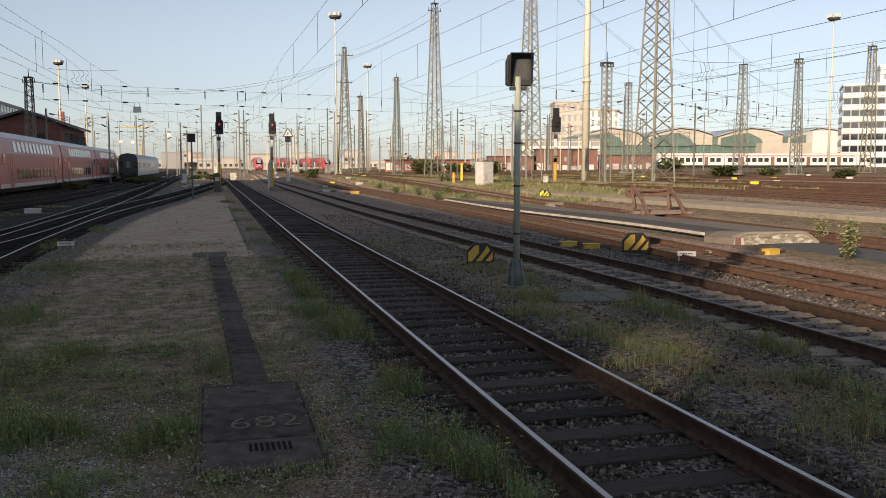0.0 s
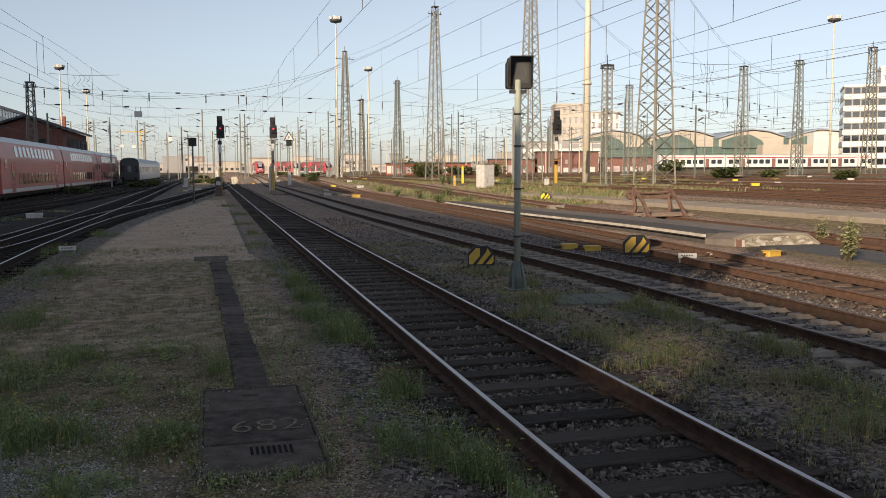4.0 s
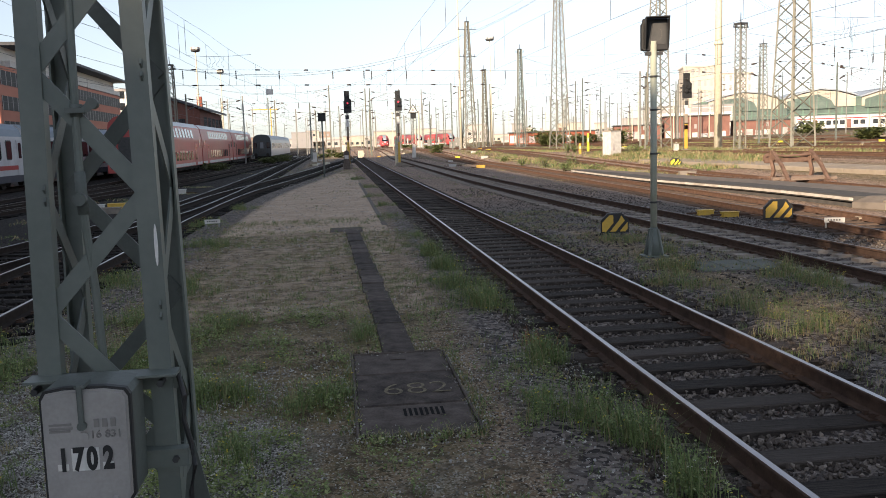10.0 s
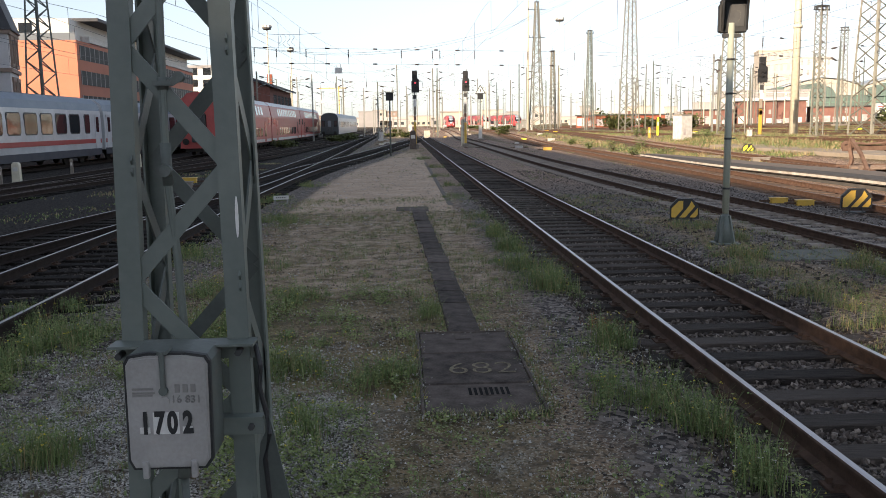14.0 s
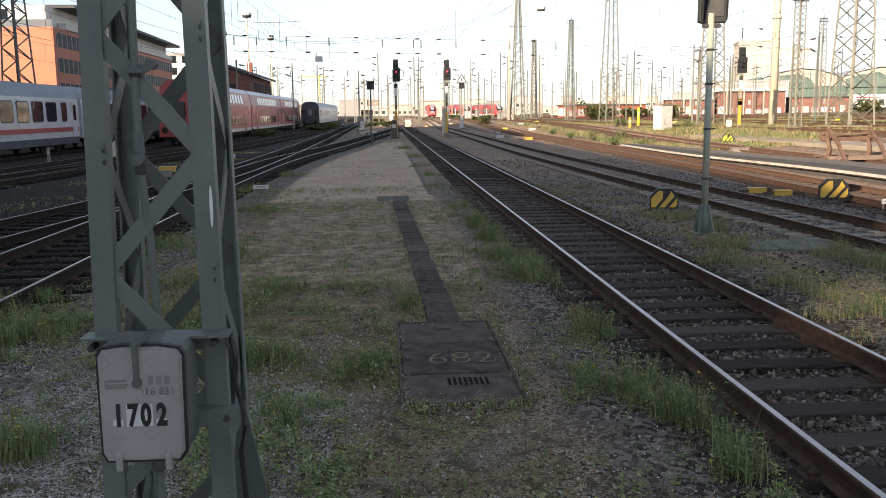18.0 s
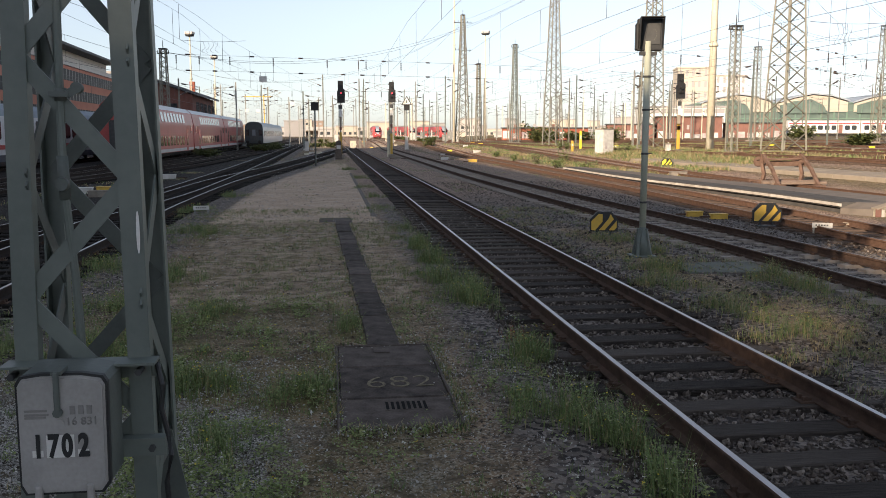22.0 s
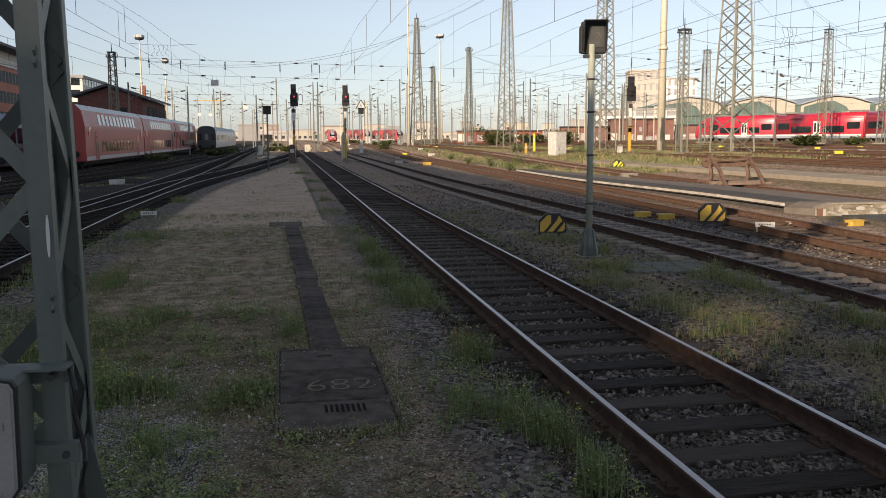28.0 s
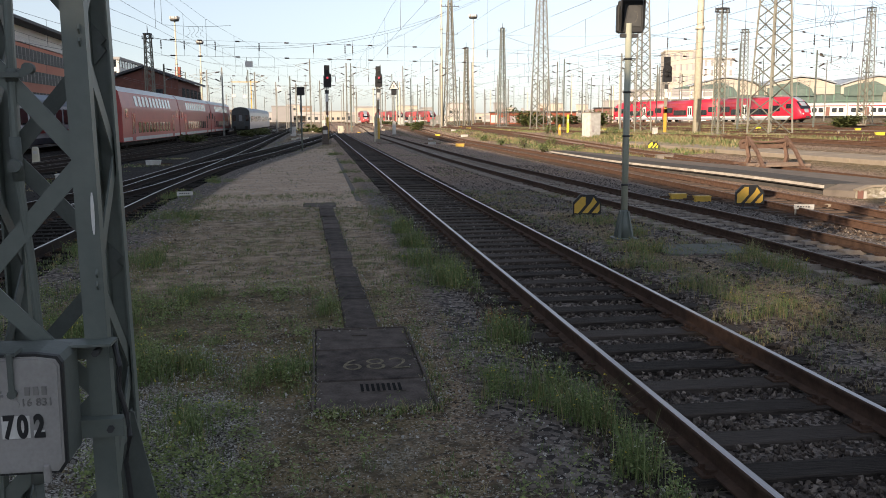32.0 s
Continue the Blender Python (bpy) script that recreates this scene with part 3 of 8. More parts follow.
def build_ground():
    xs = steps((-2600, -300, 250), (-300, -60, 24), (-60, -14, 2.5), (-14, -7, 0.4), (-7, 9, 0.13), (9, 20, 0.3), (20, 40, 1.0), (40, 120, 5), (120, 400, 28), (400, 2800, 300))
    ys = steps((-400, -20, 38), (-20, 2, 1.5), (2, 26, 0.13), (26, 60, 0.4), (60, 130, 1.4), (130, 330, 8), (330, 900, 60), (900, 3600, 300))
    nx, ny = len(xs), len(ys)
    X, Y = np.meshgrid(np.array(xs), np.array(ys))
    Z = np.zeros_like(X)
    at = {k: np.zeros_like(X) for k in ("ballast", "rust", "sand", "grass", "pebble", "soot")}
    sm = lambda t: np.clip(t, 0, 1) ** 2 * (3 - 2 * np.clip(t, 0, 1))
    Z += 0.85 * sm((X + 0.12 * (Y - 35) - 19) / 10) * sm((Y + 20) / 40) + np.minimum(1.2, 0.009 * np.maximum(0, X - 40))
    bal = np.zeros_like(X)
    for k, L in LINES.items():
        ly, lx = np.array([p.y for p in L]), np.array([p.x for p in L])
        d = np.abs(X - np.interp(Y, ly, lx))
        inside = (Y > ly[0]) & (Y < ly[-1])
        w = 2.0 if k not in ("near",) else 1.75
        bal = np.maximum(bal, np.where(inside, sm((w + 0.9 - d) / 1.3), 0))
        Z -= np.where(inside, 0.055 * sm((1.5 - d) / 0.35), 0)
    strip = sm((X - 3.6) / 0.5) * sm((11.5 - X) / 0.8) * sm((Y - 12 - np.maximum(0, 7 - X) * 3) / 8)
    at["ballast"] = np.maximum(bal, strip * 0.9)
    left = sm((-4.2 - X) / 0.8)
    at["ballast"] = np.maximum(at["ballast"], left * np.where(Y > 9, 1.15, 0.35) * sm((X + 40) / 6))
    at["rust"] = np.maximum(np.maximum(sm((X - 9.5) / 2), 0.24 * sm((X - 3.6) / 1.0)), 0.74 * sm((Y - 18) / 20) * sm((X + 1.5) / 3))
    # ballast turns near-black towards the left tracks
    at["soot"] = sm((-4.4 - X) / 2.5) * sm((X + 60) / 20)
    at["sand"] = sm((X + 3.65 - 0.062 * np.maximum(0, Y - 36)) / 0.4) * sm((1.05 - X) / 0.3) * sm((Y - 22.2) / 1.4) * sm((78 - Y) / 16)
    soft = sm((X + 4) / 1.5) * sm((2.0 - X) / 0.4)
    at["sand"] = np.maximum(at["sand"], 0.46 * soft * sm((Y - 8.6) / 4))
    at["pebble"] = (0.36 + 0.44 * sm((-0.4 - X) / 0.8) * sm((9.0 - Y) / 1.2)) * sm((8.2 + 0.9 * sm((-1.2 - X) / 0.8) - Y) / 1.8) * sm((X + 5.2) / 1) * sm((1.9 - X) / 0.5)
    gr = 0.62 + 0.0 * X
    for cx, cy, r in CLUMPS:
        gr = np.maximum(gr, 0.80 * sm(1.5 - np.hypot(X - cx, Y - cy) / (r + 0.25)))
    gr = np.maximum(gr, 0.85 * sm((X - 17) / 5) * sm((Y - 46) / 8) * np.maximum(sm((33 - X) / 3), sm((Y - 80) / 8)) * (np.sin(X * 0.37 + np.sin(Y * 0.09) * 2) > -0.1) * sm((130 - X) / 60))
    at["grass"] = gr * (1 - bal)
    at["ballast"] = np.maximum(at["ballast"], 0.9 * sm((X - 31) / 4) * sm((84 - Y) / 6) * sm((90 - X) / 20))
    far = sm((np.hypot(X, Y) - 250) / 200)
    at["ballast"] *= 1 - 0.6 * far
    # fine unevenness near by, none on the far sheet
    near = (X > -7) & (X < 9) & (Y > 1) & (Y < 26)
    for j, i in zip(*np.nonzero(near)):
        p = Vector((X[j, i], Y[j, i], 0))
        Z[j, i] += 0.028 * noise.noise(p * 1.3) + 0.014 * noise.noise(p * 5.0)
    verts = np.stack([X, Y, Z], -1).reshape(-1, 3)
    idx = np.arange(nx * ny).reshape(ny, nx)
    quads = np.stack([idx[:-1, :-1], idx[:-1, 1:], idx[1:, 1:], idx[1:, :-1]], -1).reshape(-1, 4)
    me = bpy.data.meshes.new("ground")
    me.vertices.add(len(verts))
    me.vertices.foreach_set("co", verts.ravel())
    me.loops.add(quads.size)
    me.loops.foreach_set("vertex_index", quads.ravel())
    me.polygons.add(len(quads))
    me.polygons.foreach_set("loop_start", np.arange(len(quads)) * 4)
    me.polygons.foreach_set("loop_total", np.full(len(quads), 4))
    me.polygons.foreach_set("use_smooth", np.ones(len(quads), dtype=bool))
    for k, a in at.items():
        me.attributes.new(k, "FLOAT", "POINT").data.foreach_set("value", a.ravel().astype(np.float32))
    me.update()
    me.validate()
    me.materials.append(M["ground"])
    tagged(new("ground", me), "stony ground with sand, weeds and dark track ballast", "ground", kind="structure")


build_ground()

RAIL = [(-0.07, 0.0), (0.07, 0.0), (0.07, 0.012), (0.012, 0.032), (0.012, 0.115), (0.036, 0.128), (0.036, 0.150), (0.022, 0.16), (-0.026, 0.16), (-0.036, 0.150), (-0.036, 0.128), (-0.012, 0.115), (-0.012, 0.032), (-0.07, 0.012)]


def sweep_rail(bm, pts, off):
    rings = []
    for i, p in enumerate(pts):
        d = (pts[min(i + 1, len(pts) - 1)] - pts[max(i - 1, 0)]).normalized()
        s = Vector((d.y, -d.x, 0))
        z = g(p.x, p.y)
        rings.append([bm.verts.new((p.x + s.x * (off + a), p.y + s.y * (off + a), z + b)) for a, b in RAIL])
    n = len(RAIL)
    for a, b in zip(rings, rings[1:]):
        for k in range(n):
            bm.faces.new((a[k], b[k], b[(k + 1) % n], a[(k + 1) % n])).material_index = 1 if k == 7 else 0


def sleeper_mesh(bm, kind, m=Matrix()):
    k = len(bm.verts)
    if kind == "wood":
        box(bm, -1.3, 1.3, -0.13, 0.13, -0.15, -0.002)
    else:
        for x0, x1 in ((-1.22, -0.40), (0.40, 1.22)):
            prism(bm, [(-0.15, -0.15), (0.15, -0.15), (0.105, 0.012), (-0.105, 0.012)], "x", x0, x1)
        prism(bm, [(-0.11, -0.15), (0.11, -0.15), (0.09, -0.035), (-0.09, -0.035)], "x", -0.40, 0.40)
    bm.verts.ensure_lookup_table()
    bmesh.ops.transform(bm, matrix=m, verts=bm.verts[k:])


def build_track(name, single):
    """Two rails on sleepers; sleepers between the y values of single are pieces of their own."""
    kind, head = TRACKS[name][1:]
    L = LINES[name]
    left_side = name in ("left", "left_branch", "far_left", "coach_road", "red_road", "grey_road")
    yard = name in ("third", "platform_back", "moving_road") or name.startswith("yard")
    stuff = "sleeperconc" if kind == "concrete" else "sootwood" if left_side else "yardwood" if yard else kind
    web = "sootrust" if left_side else "yardrust" if yard else "rust"
    words = {"wood": "old wooden sleepers", "concrete": "pale concrete sleepers"}[kind]
    tr = thing("railway_track", pose(0, 0, 0), "rusty steel rails on " + words + " in ballast", "railway track", "tracks of the yard", "structure")
    for off in (-0.7525, 0.7525):
        bm = B()
        sweep_rail(bm, L, off)
        part("rail", bm, [M[web], M[head]], tr)
    bm, first = B(), None
    length, k = 0.0, 0
    rng = random.Random(len(name) * 7)
    joined = []
    for a, b in zip(L, L[1:]):
        seg = (b - a).length
        while k * 0.615 < length + seg:
            f = (k * 0.615 - length) / seg
            p = a.lerp(b, f)
            k += 1
            if p.y < -3 or p.y > 170:
                continue
            m = pose(p.x + rng.uniform(-0.03, 0.03), p.y, g(p.x, p.y) + rng.uniform(-0.012, 0.006), 0, 0, -math.degrees(math.atan2(b.x - a.x, b.y - a.y)) + rng.uniform(-0.8, 0.8))
            if single and single[0] < p.y < single[1]:
                if first is None:
                    q = B()
                    sleeper_mesh(q, kind)
                    if kind == "wood":
                        bmesh.ops.bevel(q, geom=list(q.edges), offset=0.012, segments=1, affect="EDGES")
                    first = part("sleeper", q, M[stuff], tr)
                    first.matrix_basis = m
                else:
                    again(first, tr, m)
            else:
                joined.append(m)
        length += seg
    if joined:
        V, F = [], []
        unit = B()
        sleeper_mesh(unit, "wood")
        uv = [v.co.copy() for v in unit.verts]
        unit.verts.index_update()
        uf = [[v.index for v in f.verts] for f in unit.faces]
        unit.free()
        for m in joined:
            o = len(V)
            V += [m @ c for c in uv]
            F += [[o + i for i in f] for f in uf]
        q = soup("far_sleepers", V, F, M[stuff], "sleepers farther along the track", kind="stuff")
        q.parent = tr
    if single:
        bm = B()
        for o in [c for c in tr.children if c.name.startswith("sleeper") and c.matrix_basis.translation.y < 30]:
            m = o.matrix_basis
            for x in (-0.7525, 0.7525):
                n0 = len(bm.verts)
                box(bm, x - 0.17, x + 0.17, -0.08, 0.08, -0.004, 0.014)
                for s in (-0.12, 0.12):
                    for u in (-0.045, 0.045):
                        box(bm, x + s - 0.018, x + s + 0.018, u - 0.018, u + 0.018, 0.012, 0.05)
                    box(bm, x + s * 0.66 - 0.03, x + s * 0.66 + 0.03, -0.035, 0.035, 0.012, 0.032)
                bm.verts.ensure_lookup_table()
                bmesh.ops.transform(bm, matrix=m, verts=bm.verts[n0:])
        part("rail_fastenings", bm, M["rust"], tr, "rusty base plates with screws")
    return tr


# ---- near ground works ----
def build_cover():
    c = thing("manhole_cover", pose(0.2, 8.0, 0.008), "dark concrete shaft cover with worn painted number and a grate", "manhole cover")
    bm = B()
    box(bm, -0.50, 0.50, -1.42, 1.24, -0.2, -0.03)
    for x0, x1, y0, y1 in ((-0.50, -0.475, -1.42, 1.24), (0.475, 0.50, -1.42, 1.24), (-0.475, 0.475, 1.225, 1.25)):
        box(bm, x0, x1, y0, y1, -0.03, 0.03, 0.006)
    part("frame", bm, M["slab"], c)
    for y0, y1, x1 in ((0.41, 1.22, 0.47), (-0.63, 0.38, 0.47), (-1.40, -0.66, 0.47)):
        bm = B()
        box(bm, -0.47, x1, y0, y1, -0.06, 0.02, 0.012)
        part("slab", bm, M["slab"], c)
    bm = B()
    box(bm, -0.11, 0.27, -1.0, -0.76, 0.018, 0.0225)
    gr = part("grate", bm, M["slab"], c, "slotted iron grate")
    for i in range(8):
        bm = B()
        box(bm, -0.095 + i * 0.045, -0.07 + i * 0.045, -0.98, -0.78, 0.020, 0.0245)
        part("slot", bm, M["pit"], gr)
    bm = B()
    box(bm, -0.1, 0.06, 0.92, 1.08, 0.018, 0.03)
    part("lifting_plate", bm, M["slab"], c)
    cu = bpy.data.curves.new("painted_number", "FONT")
    cu.body, cu.size, cu.align_x, cu.extrude = "682", 0.43, "CENTER", 0.001
    cu.offset = -0.007
    cu.materials.append(M["chalk"])
    o = new("painted_number", cu)
    o.parent = c
    o.matrix_basis = Matrix.Translation((0.075, -0.34, 0.024)) @ Matrix.Diagonal((1.0, 1.2, 1, 1))
    for x0, x1, y0, y1 in ((0.50, 0.62, -1.1, 1.1),):
        bm = B()
        box(bm, x0, x1, y0, y1, -0.15, -0.022, 0.01)
        part("edging", bm, M["slab"], c)


build_cover()


def duct_x(y):
    """Centre of the line of duct lids."""
    return 0.215 - 0.019 * (y - 9.4)


def build_side_cover():
    """Mossy concrete shaft lids set level with the stones beside the post signal."""
    c = thing("shaft_cover", pose(6.3, 14.2, 0.004, 0, 0, -4), "mossy grey concrete shaft lids among weeds", "manhole cover")
    for k, (x0, x1) in enumerate(((-0.72, -0.25), (-0.24, 0.23), (0.24, 0.72))):
        bm = B()
        box(bm, x0, x1, -0.55, 0.55, -0.12, 0.012 + 0.004 * k, 0.012)
        part("lid", bm, M["mossy"], c)
    bm = B()
    for x0, x1, y0, y1 in ((-0.80, 0.80, 0.56, 0.66), (-0.80, 0.80, -0.66, -0.56), (-0.82, -0.73, -0.56, 0.56), (0.73, 0.82, -0.56, 0.56)):
        box(bm, x0, x1, y0, y1, -0.12, 0.004)
    part("frame", bm, M["slab"], c)


build_side_cover()


def build_channel():
    c = thing("cable_channel", pose(0, 0, 0), "line of dark concrete cable duct lids in the soil", "cable duct", kind="structure")
    rng = random.Random(5)
    bm = B()
    box(bm, -0.175, 0.175, -0.392, 0.392, -0.12, 0.0, 0.012)
    first = None
    y = 9.65
    while y < 23.0:
        x = duct_x(y)
        m = pose(x + rng.uniform(-0.015, 0.015), y, 0.036 + rng.uniform(-0.010, 0.010), rng.uniform(-0.6, 0.6), rng.uniform(-0.6, 0.6), rng.uniform(-1, 1))
        if first is None:
            first = part("lid", bm, M["slab"], c)
            first.matrix_basis = m
        else:
            again(first, c, m)
        y += 0.8
    bm = B()
    box(bm, -0.62, 0.24, 22.9, 24.0, -0.1, 0.022, 0.02)
    part("cross_slab", bm, M["slab"], c)
    bm = B()
    box(bm, 0.82, 0.96, 24.3, 52, -0.1, 0.012, 0.01)
    part("edge_strip", bm, M["paving"], c)


build_channel()


def build_platform():
    """Low service platform along the third track: two rows of slabs, a white edge, a rubble end wall."""
    p = thing("service_platform", pose(0, 0, 0), "low grey platform with white edge and rough stone end face", "platform", kind="structure")
    ys = [23.6 + i * 1.0 for i in range(32)]
    nearx = lambda y: line_x("third", y) + 1.42 + 0.92 * smooth01((41 - y) / 18)
    farx = lambda y: 17.2 - 0.035 * (y - 26) - max(0, y - 46) * 0.09
    top = lambda y: 0.235 + 0.095 * smooth01((46 - y) / 20)
    seam = lambda y: nearx(y) + 0.42 * (farx(y) - nearx(y))

    def strip(name, x0, x1, dz, mat, label="", gap=0.0, run=32, deep=0.16):
        """One row of slabs, each run of slabs a piece of its own, with a joint after it."""
        for i in range(0, len(ys) - 1, run):
            bm = B()
            rows = ys[i:i + run + 1]
            for a, b in zip(rows, rows[1:]):
                b2 = b - (gap if b == rows[-1] else 0.0)
                c = []
                for h in (0.0, -deep):
                    for y in (a, b2):
                        c += [(x0(y), y, top(y) + dz + h), (x1(y), y, top(y) + dz + h)]
                v = [bm.verts.new(q) for q in c]
                for q in ((0, 1, 3, 2), (4, 6, 7, 5), (0, 2, 6, 4), (1, 5, 7, 3), (0, 4, 5, 1), (2, 3, 7, 6)):
                    bm.faces.new([v[k] for k in q])
            bmesh.ops.recalc_face_normals(bm, faces=list(bm.faces))
            part(name, bm, M[mat], p, label)
    strip("front_slab", lambda y: nearx(y) + 0.0, lambda y: seam(y) - 0.012, 0.0, "stonecap", gap=0.025, run=5)
    strip("rear_slab", lambda y: seam(y) + 0.012, farx, -0.006, "paving", gap=0.025, run=5)
    strip("white_edge", lambda y: nearx(y) - 0.05, lambda y: nearx(y) - 0.004, -0.035, "edgepaint", "worn white painted edge", gap=0.012, run=3, deep=0.085)
    side = B()
    for a, b in zip(ys, ys[1:]):
        beam(side, (nearx(a) + 0.16, a, -0.02), (nearx(b) + 0.16, b, -0.02), 0.12, 0.28)
        beam(side, (farx(a) - 0.1, a, -0.02), (farx(b) - 0.1, b, -0.02), 0.12, 0.28)
    part("side_wall", side, M["stonecap"], p)
    y1, z1 = 23.6, top(23.6)
    xa, xb = nearx(y1) - 0.03, farx(y1)
    # slanting end: the deck's last slab turns from the track edge to the end wall
    bm = B()
    top_ring = [(xa, y1, 0.17), (xa + 0.5, y1, z1 + 0.006), (xb, y1, z1 + 0.006), (xb + 0.05, 22.85, z1), (15.02, 22.72, z1), (14.62, 22.62, 0.20)]
    hi = [bm.verts.new(q) for q in top_ring]
    lo = [bm.verts.new((x, y, -0.15)) for x, y, z in top_ring]
    for k in range(6):
        bm.faces.new((lo[k], lo[(k + 1) % 6], hi[(k + 1) % 6], hi[k]))
    bm.faces.new((hi[0], hi[1], hi[4], hi[5]))
    bm.faces.new((hi[1], hi[2], hi[3], hi[4]))
    bm.faces.new(lo[::-1])
    bmesh.ops.recalc_face_normals(bm, faces=list(bm.faces))
    part("end_slab", bm, M["paving"], p)
    bm = B()
    face = [(14.62, -0.2), (14.62, 0.20), (15.02, z1 - 0.01), (16.85, z1 - 0.015), (17.1, 0.22), (17.42, 0.0), (17.45, -0.2)]
    prism(bm, face, "y", 22.50, 22.74)
    part("rubble_face", bm, M["palestone"], p, "blotchy pale rubble end wall")
    rnd = random.Random(3)
    for k in range(46):
        x, z = rnd.uniform(14.75, 17.2), rnd.uniform(-0.02, 0.29)
        if x < 15.0 and z > 0.18 or x > 16.8 and z > 0.30 - (x - 16.8) * 0.5:
            continue
        w, h = rnd.uniform(0.05, 0.13), rnd.uniform(0.03, 0.07)
        bm = B()
        prism(bm, [(x - w, z - h * 0.4), (x - w * 0.3, z - h), (x + w * 0.8, z - h * 0.6), (x + w, z + h * 0.3), (x + w * 0.2, z + h), (x - w * 0.8, z + h * 0.6)], "y", 22.50 - rnd.uniform(0.008, 0.035), 22.52)
        part("stone", bm, M["rubble" if k % 3 else "edgepaint"], p)
    for (x0, z0), (x1, z1b) in zip(face[1:], face[2:6]):
        bm = B()
        beam(bm, (x0, 22.6, z0 + 0.02), (x1, 22.6, z1b + 0.02), 0.27, 0.05)
        part("coping", bm, M["palepath"], p)
    bm = B()
    box(bm, 14.60, 14.76, 22.47, 22.50, -0.2, 0.22)
    part("red_mark", bm, M["redwall"], p, "faded red paint mark")
    bm = B()
    box(bm, 14.78, 14.86, 22.472, 22.50, -0.2, 0.20)
    part("white_mark", bm, M["edgepaint"], p)


build_platform()


def asphalt_strip():
    """Dark worn asphalt that goes on from the platform's end, with crumbled edges."""
    p = thing("asphalt_path", pose(0, 0, 0), "dark worn asphalt strip running on from the platform end", "path", kind="structure")
    rnd = random.Random(14)
    bm = B()
    rows = []
    for k in range(30):
        y = 22.3 - k * 0.5
        rows.append((15.35 - 0.02 * k + rnd.uniform(-0.12, 0.12), 17.05 + rnd.uniform(-0.12, 0.12), y))
    up = [[bm.verts.new((a, y, 0.035)), bm.verts.new((b, y, 0.035))] for a, b, y in rows]
    dn = [[bm.verts.new((a - 0.05, y, -0.1)), bm.verts.new((b + 0.05, y, -0.1))] for a, b, y in rows]
    for k in range(29):
        bm.faces.new((up[k][0], up[k][1], up[k + 1][1], up[k + 1][0]))
        bm.faces.new((dn[k][0], up[k][0], up[k + 1][0], dn[k + 1][0]))
        bm.faces.new((up[k][1], dn[k][1], dn[k + 1][1], up[k + 1][1]))
    bm.faces.new((dn[0][0], dn[0][1], up[0][1], up[0][0]))
    bmesh.ops.recalc_face_normals(bm, faces=list(bm.faces))
    part("asphalt", bm, M["asphalt"], p)


asphalt_strip()


def service_path():
    """Pale trodden strip of paving between the yard tracks."""
    p = thing("service_path", pose(0, 0, 0), "pale dusty paved strip between the yard tracks", "path", kind="structure")
    for k in range(24):
        y = 8 + k * 2.2
        x = 25.6 - 0.085 * (y - 12)
        bm = B()
        box(bm, -1.0, 1.0, -1.09, 1.09, -0.25, 0.0, 0.02)
        part("paving_slab", bm, M["palepath"], p).matrix_basis = pose(x, y, g(x, y) + 0.13, 0, -2.5, 4.9)


service_path()


